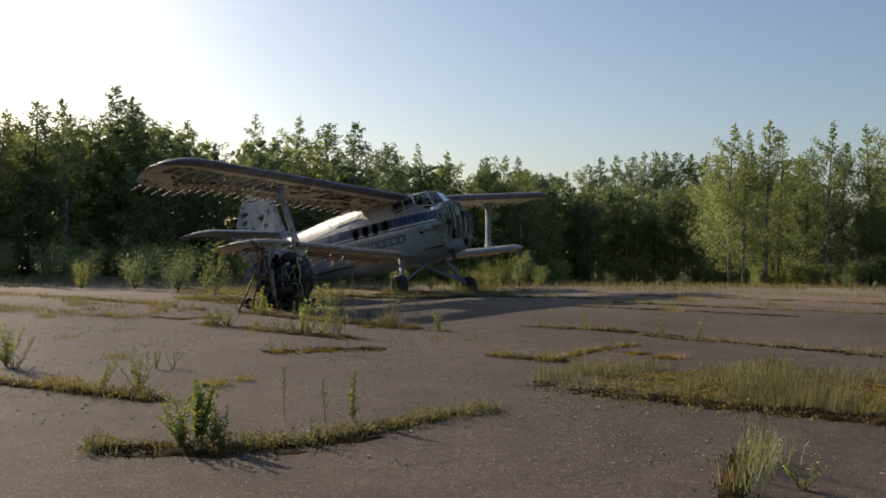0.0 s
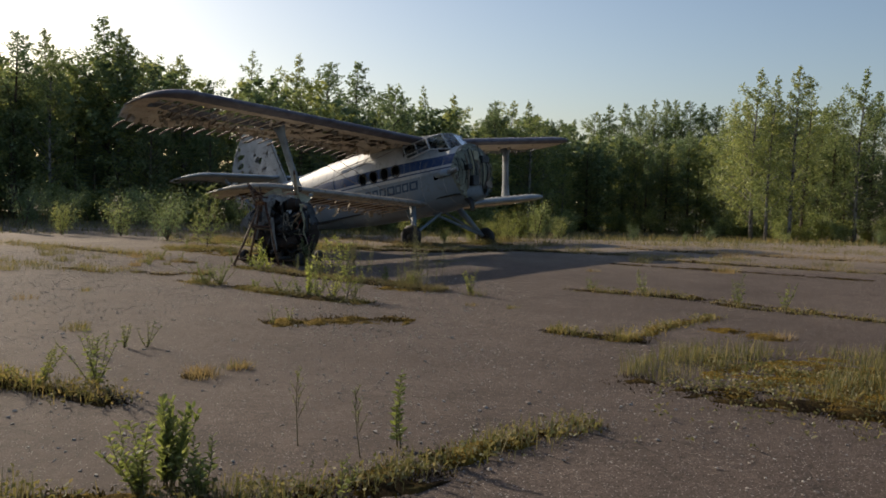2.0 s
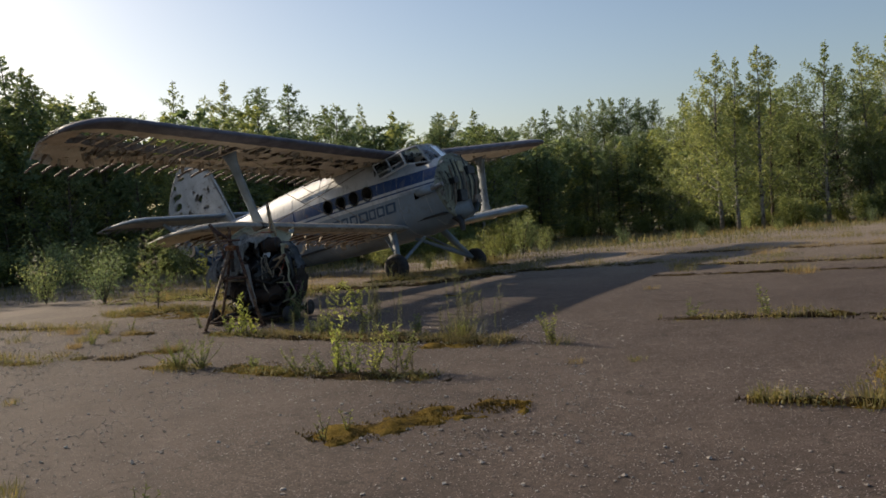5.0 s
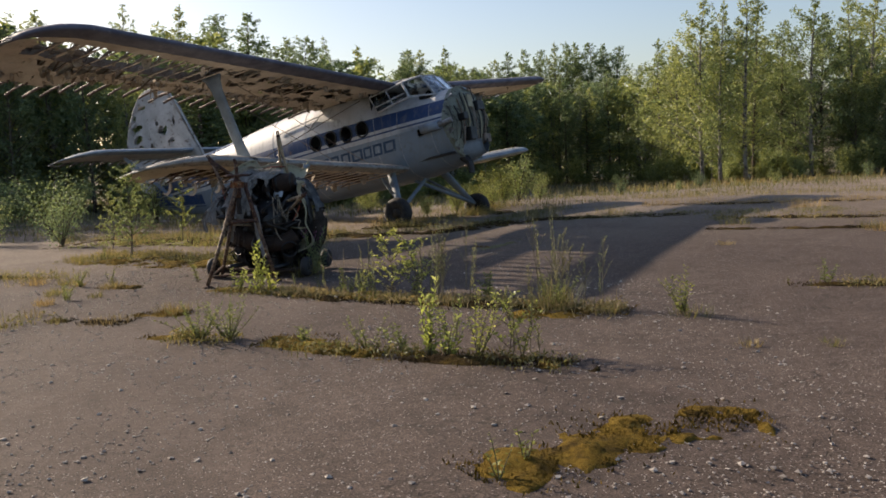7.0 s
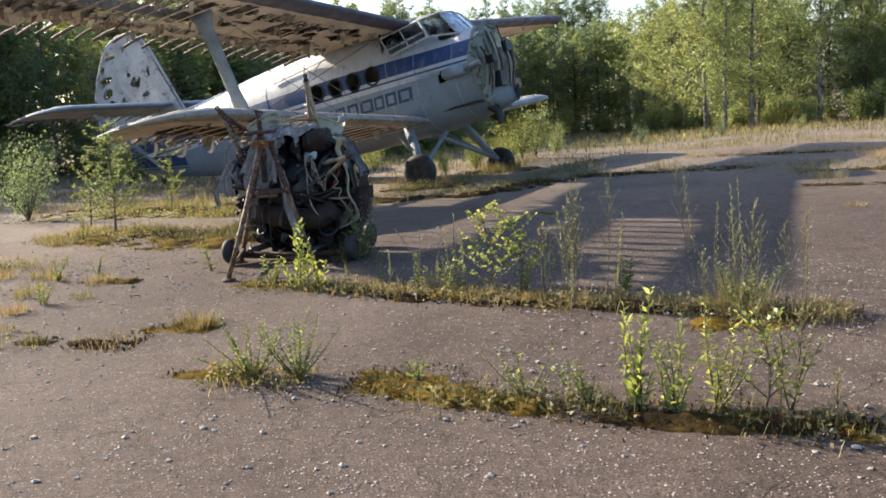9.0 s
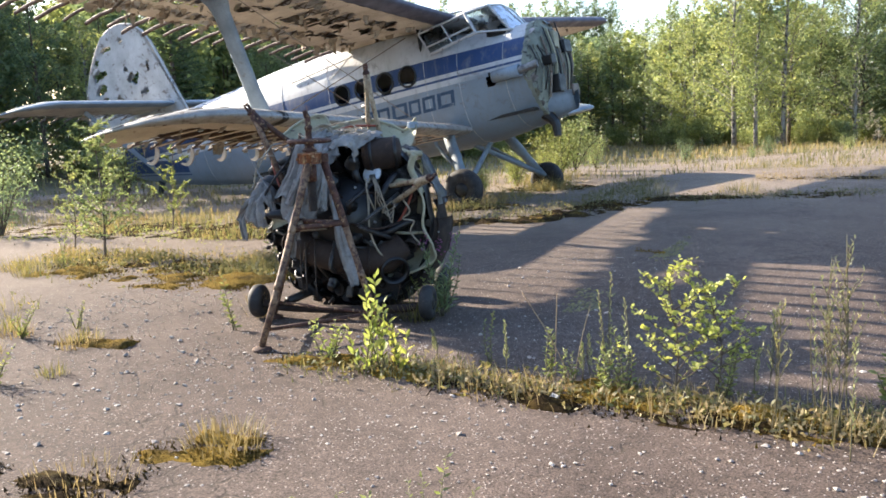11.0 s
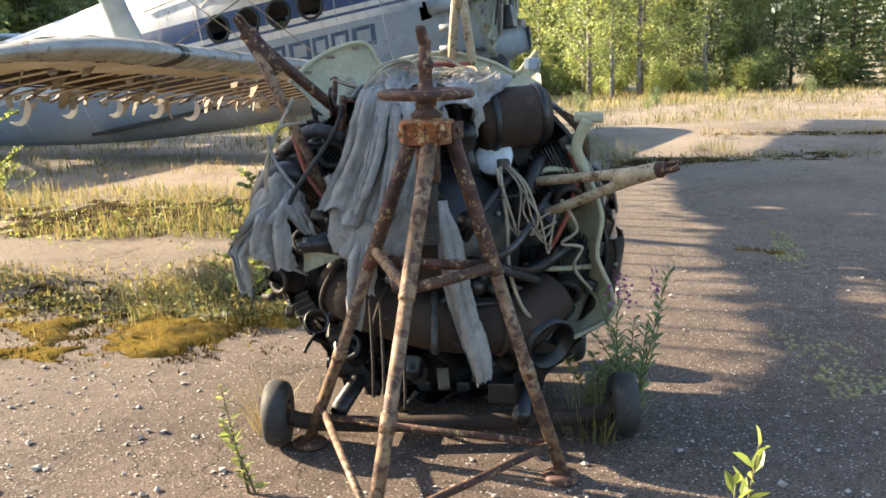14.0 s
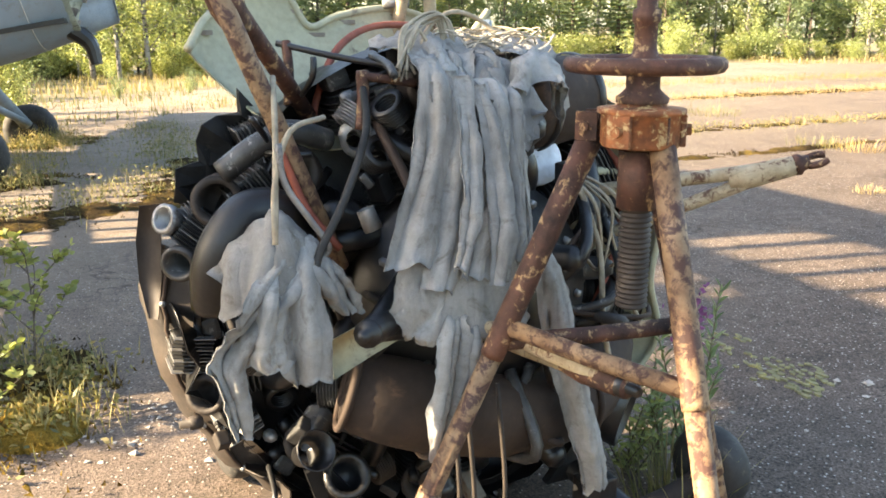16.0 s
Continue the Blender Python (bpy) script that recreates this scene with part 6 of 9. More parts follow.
# bent bracket standing up from it
bm = bmesh.new()
bp = smooth_path([eng(0.62, 0.09, 0.90), eng(0.585, 0.11, 1.00), eng(0.555, 0.13, 1.08), eng(0.57, 0.145, 1.14), eng(0.60, 0.15, 1.195)], 5)
tube(bm, bp, [0.022 + 0.008 * k / (len(bp) - 1) for k in range(len(bp))], 8, True, 0.6)
tube(bm, [eng(0.545, 0.155, 1.205), eng(0.655, 0.14, 1.20)], 0.020, 6, True, 0.4)
epart("bent_bracket", bm, M_GREEN, "bent pale green bracket", True)
bm = bmesh.new()
box(bm, (0.09, 0.03, 0.05), Matrix.Translation(eng(0.36, -0.40, 1.40)) @ Matrix.Rotation(0.5, 4, 'Z'), 0.006)
epart("bracket", bm, M_GREYPAINT, "", False)

# canister with a white lid, and the brown drum above it
bm = bmesh.new()
cf = axis_frame(eng(0.25, 0.02, 1.0), (EB * 0.9 + Vector((0, 0, 0.42)) - ER * 0.12).normalized())
lathe(bm, [(0.001, -0.06), (0.062, -0.06), (0.066, 0.10), (0.070, 0.115), (0.070, 0.125), (0.02, 0.125)], cf, 24)
can = epart("canister", bm, M_DARK)
bm = bmesh.new()
lathe(bm, [(0.074, 0.115), (0.076, 0.135), (0.072, 0.142), (0.04, 0.148), (0.001, 0.149)], cf, 24)
epart("lid", bm, M_ENAMEL, "bluish white enamelled lid", True, can)
bm = bmesh.new()
df = axis_frame(eng(0.18, 0.12, 1.19), (ER * 0.93 - EB * 0.35 + Vector((0, 0, 0.08))).normalized())
lathe(bm, [(0.001, -0.02), (0.095, -0.02), (0.118, 0.01), (0.122, 0.12), (0.118, 0.24), (0.10, 0.27), (0.04, 0.28), (0.001, 0.28)], df, 26)
drum = epart("oil_drum", bm, M_RUSTBROWN, "brown oil drum under torn cloth")
for z in (0.03, 0.22):
    bm = bmesh.new()
    lathe(bm, [(0.121, z), (0.127, z + 0.004), (0.127, z + 0.022), (0.121, z + 0.026)], df, 26)
    epart("band", bm, M_DARK, "", True, drum)

# hoses, cables, rods and levers on the left
etube("pale_hose", [(-0.52, 0.30, 1.30), (-0.55, 0.42, 1.18), (-0.57, 0.48, 1.08), (-0.58, 0.50, 0.98)], 0.0065, M_ROPE, "pale fabric-wrapped hose")
etube("pale_hose", [(-0.44, 0.40, 1.22), (-0.53, 0.46, 1.20), (-0.57, 0.48, 1.10), (-0.58, 0.50, 1.00)], 0.006, M_ROPE, "pale fabric-wrapped hose")
etube("bright_tube", [(-0.56, 0.48, 1.18), (-0.55, 0.48, 1.10), (-0.50, 0.48, 1.02), (-0.46, 0.47, 0.96), (-0.47, 0.46, 0.93)], 0.007, M_ALU, "bright metal tube")
etube("cable", [(-0.32, 0.31, 1.28), (-0.34, 0.38, 1.18), (-0.42, 0.46, 1.05), (-0.49, 0.49, 0.94), (-0.50, 0.50, 0.86)], 0.009, M_RUBBER, "black cable")
etube("lever", [(-0.42, 0.04, 1.37), (-0.42, 0.06, 1.30), (-0.43, 0.08, 1.22)], 0.012, M_RUST, "rusty lever")
etube("rod", [(-0.44, 0.03, 1.365), (-0.30, 0.14, 1.33), (-0.12, 0.28, 1.30)], 0.008, M_DARK, "dark control rod")
etube("lever", [(-0.32, 0.31, 1.31), (-0.32, 0.31, 1.24), (-0.33, 0.32, 1.18)], 0.014, M_RUST, "rusty lever")
etube("rod", [(-0.33, 0.31, 1.30), (-0.20, 0.33, 1.28)], 0.010, M_RUST, "rusty control rod")
etube("red_hose", [(-0.52, 0.32, 1.16), (-0.47, 0.34, 1.02), (-0.40, 0.36, 0.92)], 0.009, M_REDHOSE, "faded red hose")
etube("wide_pipe", [(-0.67, 0.27, 0.80), (-0.67, 0.30, 0.88), (-0.645, 0.31, 0.95), (-0.59, 0.30, 1.005), (-0.52, 0.28, 1.0), (-0.46, 0.22, 0.93)], 0.052, M_DARK, "thick black bent pipe", 14, 6)
etube("wide_pipe", [(-0.62, 0.18, 1.08), (-0.54, 0.20, 1.14), (-0.46, 0.20, 1.17), (-0.36, 0.16, 1.14)], 0.028, M_HEAD, "grey-green bent pipe", 12, 6)
bm = bmesh.new()
lathe(bm, [(0.02, 0), (0.022, 0.05), (0.016, 0.05)], axis_frame(eng(-0.36, 0.42, 1.02), (0.2, -0.3, -0.9)), 10)
epart("ferrule", bm, M_ALU)
# funnel-like port and ear below the left rags
bm = bmesh.new()
lathe(bm, [(0.030, 0.0), (0.034, 0.05), (0.052, 0.09), (0.046, 0.09), (0.028, 0.04)], axis_frame(eng(-0.48, 0.26, 0.38), (-0.3, -0.8, 0.5)), 14)
epart("funnel", bm, M_DARK)
for r, b, z, s in ((-0.40, 0.47, 0.71, 1),):
    bm = bmesh.new()
    g = [[eng(r - 0.06 + 0.05 * i, b + 0.02 * noise.noise((i, j, r * 9)), z - 0.05 + 0.045 * j + 0.02 * s * i) for i in range(5)] for j in range(3)]
    vs_ = [[bm.verts.new(p) for p in row] for row in g]
    for u, v in zip(vs_, vs_[1:]):
        for i in range(4):
            bm.faces.new((u[i], u[i + 1], v[i + 1], v[i]))
    thicken(bm, 0.003)
    epart("sheet_flap", bm, M_GREEN, "bent pale sheet-metal flap")

# ropes: a tangle on top, cords hanging on the right
ropes = thing("cord_tangle", Matrix.Translation(eng(0.05, 0.1, 1.36)), "tangled pale cords lying on top of the engine", "cord")
RB = ropes.matrix_world.inverted()
random.seed(4)
for i in range(24):
    pts, a0 = [], rnd(0, 6.28)
    rx, rb = rnd(0.05, 0.15), rnd(0.04, 0.10)
    cx = rnd(-0.05, 0.12)
    for t in np.linspace(0, rnd(3.5, 7.0), 9):
        pts.append(RB @ eng(cx + rx * math.cos(a0 + t), 0.16 + rb * math.sin(a0 + t), 1.345 + 0.03 * math.sin(t * 1.3 + i) + rnd(0, 0.03)))
    bm = bmesh.new()
    tube(bm, smooth_path(pts, 4), rnd(0.0016, 0.0032), 5)
    part("cord", bm, M_ROPE if i % 3 else M_FABRIC, ropes, "", True)
for pts in ([(-0.18, 0.30, 1.32), (-0.12, 0.22, 1.40), (-0.02, 0.14, 1.44), (0.08, 0.1, 1.42), (0.15, 0.12, 1.36)], [(-0.20, 0.33, 1.30), (-0.22, 0.30, 1.37), (-0.17, 0.27, 1.40), (-0.13, 0.28, 1.34)]):
    bm = bmesh.new()
    tube(bm, smooth_path([RB @ eng(*p) for p in pts], 5), 0.006 if len(pts) > 4 else 0.004, 6)
    part("cord", bm, M_ROPE, ropes, "", True)
for i in range(7):
    bm = bmesh.new()
    o = [rnd(-.02, .02) for _ in range(5)]
    tube(bm, smooth_path([RB @ eng(*p) for p in [(-0.24 + o[0], 0.34, 1.30 + o[1]), (-0.19 + o[2], 0.28, 1.385 + o[3]), (-0.12 + o[0], 0.23, 1.425 + o[4] * .6), (-0.07 + o[1], 0.20, 1.41 + o[3] * .6), (-0.06 + o[4], 0.22, 1.33)]], 6), rnd(0.0025, 0.0045), 5)
    part("cord", bm, M_ROPE, ropes, "", True)
for i in range(6):
    x = 0.30 + rnd(-0.03, 0.08)
    pts = [(0.27 + rnd(-.02, .02), 0.22, 1.04), (x, 0.30 + rnd(0, .06), 0.95 + rnd(-.03, .03)), (x + rnd(-.03, .06), 0.33, 0.83 + rnd(-.05, .05)), (x + rnd(0, .12), 0.30, 0.76 + rnd(-.06, .06)), (x + rnd(.0, .12), 0.28, 0.84 + rnd(-.05, .05))]
    etube("cord", pts, rnd(0.0035, 0.006), M_ROPE, "pale hanging cord", 5, 6)
etube("cord", [(0.26, 0.30, 1.03), (0.30, 0.36, 0.85), (0.31, 0.38, 0.66), (0.36, 0.36, 0.50), (0.44, 0.30, 0.40)], 0.008, M_ROPE, "pale hanging cord", 6, 6)
etube("cord", [(0.50, 0.24, 0.90), (0.56, 0.2, 0.78), (0.50, 0.2, 0.72), (0.58, 0.18, 0.70), (0.55, 0.18, 0.62), (0.62, 0.16, 0.52)], 0.007, M_ROPE, "pale hanging cord", 6, 6)
for r, z in ((-0.20, 0.62), (-0.16, 0.58), (-0.08, 0.6)):
    etube("strap", [(r, 0.52, z), (r + 0.01, 0.55, z - 0.25), (r + 0.005, 0.54, 0.12 + rnd(0, .1))], 0.006, M_PORT, "thin hanging strap", 5, 4)


# ---- rags: cloth that hangs and falls over the engine ----
# cloth is worked out in the engine's own axes: right, rear, up
def hull(P, lift):
    """Keeps cloth outside the engine's rear, its drum and the knob on the left."""
    z = P[..., 2]
    back = np.interp(z, [0.0, 0.45, 0.70, 0.83, 0.95, 1.08, 1.25, 1.33, 1.40], [0.30, 0.40, 0.52, 0.555, 0.52, 0.46, 0.37, 0.30, -0.4])
    wide = np.clip((0.30 - np.abs(P[..., 0] + 0.08)) / 0.06, 0, 1)
    need = back * wide + (-0.6) * (1 - wide) + lift
    hit = P[..., 1] < need
    P[..., 1] = np.where(hit & (need - P[..., 1] < 0.25), need, P[..., 1])
    # drum lying along the top
    a, d = np.array([-0.16, 0.19, 1.22]), np.array([0.93, -0.35, 0.0])
    d = d / np.linalg.norm(d)
    for q0, q1, rad in ((0.0, 0.62, 0.128 + lift),):
        rel = P - a
        t = np.clip(rel @ d, q0, q1)
        n = rel - t[..., None] * d
        ln = np.linalg.norm(n, axis=-1) + 1e-9
        inside = ln < rad
        P[inside] += (n / ln[..., None] * (rad - ln)[..., None])[inside]
        hit |= inside
    # knob under the rag on the left, and the cylinders below it
    for c, rad in ((np.array([-0.565, 0.40, 0.905]), 0.085), (np.array([-0.56, 0.34, 0.76]), 0.125), (np.array([-0.44, 0.42, 0.80]), 0.06)):
        n = P - c
        ln = np.linalg.norm(n, axis=-1) + 1e-9
        inside = ln < rad + lift
        P[inside] += (n / ln[..., None] * (rad + lift - ln)[..., None])[inside]
        hit |= inside
    return hit


def relax(P, rest_u, rest_v, pins, lift, steps, grip=0.7):
    """A net of threads under its own weight; pins hold."""
    held = P[pins].copy()
    Q = P.copy()
    diag = math.hypot(rest_u, rest_v)

    def tie(A, B, rest, k):
        d = P[B] - P[A]
        ln = np.linalg.norm(d, axis=-1, keepdims=True) + 1e-9
        c = d * (0.5 * k * (ln - rest) / ln)
        P[A] += c
        P[B] -= c
    al, sl = slice(None), slice
    for _ in range(steps):
        v = (P - Q) * 0.95
        Q = P.copy()
        P += v
        P[..., 2] -= 0.00055
        for _ in range(5):
            for o in (0, 1):
                nu, nv = P.shape[1], P.shape[0]
                eu, ev = o + 2 * ((nu - o) // 2), o + 2 * ((nv - o) // 2)
                tie((al, sl(o, eu, 2)), (al, sl(o + 1, eu, 2)), rest_u, 1.0)
                tie((sl(o, ev, 2), al), (sl(o + 1, ev, 2), al), rest_v, 1.0)
            tie((sl(0, -1), sl(0, -1)), (sl(1, None), sl(1, None)), diag, 0.25)
            tie((sl(0, -1), sl(1, None)), (sl(1, None), sl(0, -1)), diag, 0.25)
            tie((al, sl(0, -2)), (al, sl(2, None)), 2 * rest_u, 0.012)
            tie((sl(0, -2), al), (sl(2, None), al), 2 * rest_v, 0.02)
            P[pins] = held
        hit = hull(P, lift)
        Q[hit] = Q[hit] * (1 - grip) + P[hit] * grip
        P[pins] = held
    return P


def cloth(P, label, seed, jag=0.12, crease=1.0):
    """Turns a net into a rag with uneven, torn edges."""
    nv, nu = P.shape[:2]
    U, V = np.linspace(0, 1, nu), np.linspace(0, 1, nv)
    for i in range(nu):
        e = 1 - jag * (0.6 + 0.8 * noise.noise((i * 0.30, seed, 0.2)) + 0.5 * abs(noise.noise((i * 0.9, seed, 2.0))))
        P[:, i] = np.stack([np.interp(V * min(1.0, e), V, P[:, i, k]) for k in range(3)], -1)
    for j in range(nv):
        a = 0.05 * max(0.0, 0.5 + 1.3 * noise.noise((j * 0.13, seed * 1.7, 0.0)) + 0.5 * noise.noise((j * 0.5, seed * 1.7, 1.0)))
        b = 1 - 0.06 * max(0.0, 0.5 + 1.3 * noise.noise((j * 0.13, seed * 1.7, 5.0)) + 0.5 * noise.noise((j * 0.5, seed * 1.7, 6.0)))
        P[j] = np.stack([np.interp(a + (b - a) * U, U, P[j, :, k]) for k in range(3)], -1)
    # creases: sharp ridges across the net, longer downwards
    du, dv = np.gradient(P, axis=1), np.gradient(P, axis=0)
    nrm = np.cross(du, dv)
    nrm /= np.linalg.norm(nrm, axis=-1, keepdims=True) + 1e-9
    for j in range(nv):
        for i in range(nu):
            x, y, z = P[j, i]
            k = 0.011 * (0.45 - abs(noise.noise((x * 15 + z * 2.5 + seed, y * 8, z * 3.5)))) + 0.006 * (0.4 - abs(noise.noise((x * 34 - z * 6, y * 20 + seed, z * 9)))) + 0.0035 * noise.noise((x * 70, y * 70, z * 50 + seed))
            P[j, i] += nrm[j, i] * k * crease * min(1.0, j / 3)
    org = eng(*P[0, nu // 2])
    bm = bmesh.new()
    vs = [[bm.verts.new(eng(*P[j, i]) - org) for i in range(nu)] for j in range(nv)]
    for j in range(nv - 1):
        for i in range(nu - 1):
            if noise.noise((i * 0.2, j * 0.2, seed * 3.0)) < 0.74:
                bm.faces.new((vs[j][i], vs[j][i + 1], vs[j + 1][i + 1], vs[j + 1][i]))
    bmesh.ops.delete(bm, geom=[v for v in bm.verts if not v.link_faces], context='VERTS')
    thicken(bm, 0.0028)
    ob = part("rag", bm, M_RAG, None, "", True)
    ob.matrix_world = Matrix.Translation(org)
    return tagged(ob, label, "rag", "rags on the engine")


def hanging(a, b, width, length, seed, label, lift=0.0, fan=0.0, lean=(0.0, 0.0), hooks=(), step=0.0125, steps=150, short=0.0, pleat=0.10):
    """Cloth gathered in pleats along a line a-b, left to hang; hooks pin places of it (share across, share down, place)."""
    rng = np.random.default_rng(seed)
    nu, nv = max(7, int(width / step)), max(8, int(length / step))
    u, v = np.linspace(0, 1, nu), np.linspace(0, 1, nv)
    U, V = np.meshgrid(u, v)
    a, b = np.array(a, float), np.array(b, float)
    P = a + (b - a) * U[..., None]
    gather = math.sqrt(max(0.0, width ** 2 / max(1e-6, np.sum((b - a) ** 2)) - 1))
    pleats = max(1.5, width / pleat)
    wave = np.sin(2 * math.pi * (pleats * U + 0.25 * np.sin(5 * U + seed) + 0.10 * V * np.sin(9 * U + seed)))
    P[..., 1] += (0.25 * gather * np.linalg.norm(b - a) / pleats + 0.004) * wave + lift
    P[..., 0] += fan * (U - 0.5) * V + lean[0] * V
    P[..., 1] += lean[1] * V
    P[..., 2] -= length * V * (1 - short * U)
    P += rng.normal(0, 0.0025, P.shape)
    pins = np.zeros((nv, nu), bool)
    pins[0] = True
    for hu, hv, place in hooks:
        jj, ii = int(hv * (nv - 1)), int(hu * (nu - 1))
        pins[jj, ii] = True
        P[jj, ii] = place
    relax(P, width / (nu - 1), length / (nv - 1), pins, lift, steps)
    return cloth(P, label, seed)


def fallen(c, size_u, size_v, seed, label, squeeze=0.75, lift=0.004, hold=0.12, axis=(1.0, 0.0, 0.0), step=0.0145, steps=170):
    """A crumpled cloth dropped from above on to what lies beneath; its middle is held."""
    rng = np.random.default_rng(seed)
    nu, nv = int(size_u / step), int(size_v / step)
    U, V = np.meshgrid(np.linspace(-0.5, 0.5, nu), np.linspace(-0.5, 0.5, nv))
    ax = np.array(axis, float) / np.linalg.norm(axis)
    ay = np.array([-ax[1], ax[0], 0.0])
    P = np.array(c, float) + squeeze * (U[..., None] * size_u * ax + V[..., None] * size_v * ay)
    for _ in range(5):
        k, ph, am = rng.uniform(5, 16), rng.uniform(0, 6), rng.uniform(0.006, 0.016)
        th = rng.uniform(0, 3.14)
        P[..., 2] += am * np.sin(k * 2 * (U * math.cos(th) + V * math.sin(th)) * 2 + ph)
    P += rng.normal(0, 0.003, P.shape)
    pins = np.hypot(U * size_u, V * size_v) < hold * 0.3
    relax(P, size_u / (nu - 1), size_v / (nv - 1), pins, lift, steps, 0.9)
    return cloth(P, label, seed, 0.08, 2.6)


WIDE = "wide grey cotton rag hanging in folds over the engine"
FOLD = "narrow folded grey rag strip hanging over the wide one"
CRUMP = "crumpled grey rag thrown over the cylinders"
LONG = "long torn strip of grey cloth hanging to near the ground"
hanging((-0.215, 0.39, 1.29), (-0.01, 0.40, 1.23), 0.46, 0.56, 2, WIDE, 0.0, 0.20, (-0.16, 0.10), ((0.0, 1.0, (-0.385, 0.465, 0.83)), (0.0, 0.5, (-0.285, 0.455, 1.05)), (0.3, 1.0, (-0.31, 0.545, 0.795)), (0.62, 1.0, (-0.18, 0.555, 0.805)), (1.0, 0.7, (0.0, 0.50, 0.90))), pleat=0.24, short=0.12)


def ribbon(path, widths, seed, label, fold=0.014, tear=0.03, flare=0.0):
    """A strip of cloth along a path in the engine's axes: curled edges, a lengthwise fold, creases and a torn end."""
    pts = smooth_path(path, 12)
    nv, nu = len(pts), 13
    P = np.zeros((nv, nu, 3))
    for j, p in enumerate(pts):
        q = j / (nv - 1)
        w = float(np.interp(q, np.linspace(0, 1, len(widths)), widths))
        ph = seed * 1.7 + 1.6 * noise.noise((q * 2.2, seed, 0.0))
        for k in range(nu):
            u = 2 * k / (nu - 1) - 1
            edge = 1 + 0.05 * noise.noise((q * 29, seed, 2.0 if u > 0 else 8.0)) + 0.24 * noise.noise((q * 5, seed + (3.0 if u > 0 else 0.0), 4.0))
            out = fold * (0.9 * math.asin(math.cos(u * 3.6 + ph)) + 0.5 * math.asin(math.cos(u * 8.5 + ph * 2 + 2.5 * q))) * (0.35 + 0.65 * min(1, q * 3)) - 0.010 * u * u
            hang = tear * max(0.0, q - 0.75) * 4 * noise.noise((u * 2.6, seed * 2.0, 9.0))
            P[j, k] = (p.x + u * w / 2 * edge, p.y + out + flare * u * w, p.z + hang)
    return cloth(P, label, seed, 0.05, 1.3)


# long bands over the wide rag
ribbon([(-0.20, 0.40, 1.335), (-0.205, 0.455, 1.27), (-0.245, 0.50, 1.10), (-0.330, 0.57, 0.895)], (0.06, 0.075, 0.095, 0.110), 51, FOLD, 0.010)
ribbon([(-0.16, 0.42, 1.31), (-0.160, 0.475, 1.18), (-0.195, 0.53, 1.0), (-0.255, 0.580, 0.845)], (0.05, 0.080, 0.105, 0.085), 52, FOLD, 0.011)
ribbon([(-0.06, 0.40, 1.29), (-0.06, 0.45, 1.23), (-0.105, 0.515, 1.05), (-0.178, 0.565, 0.85)], (0.06, 0.070, 0.085, 0.075), 54, FOLD, 0.010)
ribbon([(0.0, 0.40, 1.27), (-0.015, 0.45, 1.21), (-0.050, 0.51, 1.02), (-0.095, 0.545, 0.85)], (0.05, 0.06, 0.085, 0.06), 55, FOLD, 0.010)
ribbon([(0.015, 0.39, 1.24), (0.010, 0.44, 1.14), (0.005, 0.49, 0.96), (0.01, 0.51, 0.80)], (0.04, 0.05, 0.045, 0.03), 56, FOLD)
# narrow bands standing off the others
ribbon([(-0.135, 0.44, 1.30), (-0.150, 0.505, 1.16), (-0.180, 0.575, 1.02), (-0.225, 0.615, 0.90)], (0.05, 0.06, 0.055, 0.02), 65, FOLD, 0.006)
ribbon([(-0.095, 0.44, 1.28), (-0.085, 0.510, 1.14), (-0.100, 0.580, 0.98), (-0.130, 0.615, 0.86)], (0.04, 0.05, 0.06, 0.03), 66, FOLD, 0.007)
ribbon([(-0.035, 0.43, 1.26), (-0.030, 0.500, 1.10), (-0.045, 0.560, 0.98), (-0.075, 0.590, 0.90)], (0.04, 0.045, 0.05, 0.02), 67, FOLD, 0.006)
ribbon([(-0.205, 0.555, 0.80), (-0.215, 0.575, 0.72), (-0.235, 0.57, 0.58), (-0.248, 0.56, 0.46)], (0.06, 0.075, 0.07, 0.045), 57, "torn strip of grey cloth below the wide rag")
ribbon([(-0.17, 0.555, 0.79), (-0.18, 0.575, 0.70), (-0.19, 0.57, 0.60)], (0.05, 0.05, 0.04), 58, "torn strip of grey cloth below the wide rag")
ribbon([(0.05, 0.44, 0.93), (0.085, 0.48, 0.82), (0.13, 0.51, 0.58), (0.19, 0.52, 0.38), (0.222, 0.52, 0.24)], (0.07, 0.085, 0.09, 0.10, 0.06), 59, LONG, 0.016, 0.06)
# the rag on the cylinders: bands that fall from the knob
fallen((-0.565, 0.405, 1.0), 0.36, 0.34, 21, CRUMP, 0.46, 0.004, 0.10, (0.8, 0.6, 0.0))
ribbon([(-0.52, 0.43, 0.975), (-0.545, 0.49, 0.93), (-0.62, 0.52, 0.85), (-0.695, 0.515, 0.76), (-0.685, 0.52, 0.68), (-0.668, 0.515, 0.57)], (0.07, 0.09, 0.10, 0.10, 0.06, 0.035), 61, CRUMP, 0.016)
ribbon([(-0.515, 0.43, 0.975), (-0.535, 0.505, 0.90), (-0.545, 0.535, 0.80), (-0.525, 0.535, 0.675)], (0.07, 0.10, 0.12, 0.10), 62, CRUMP, 0.018)
ribbon([(-0.56, 0.44, 0.96), (-0.59, 0.51, 0.88), (-0.615, 0.53, 0.79), (-0.60, 0.53, 0.725)], (0.06, 0.09, 0.11, 0.13), 63, CRUMP, 0.018)
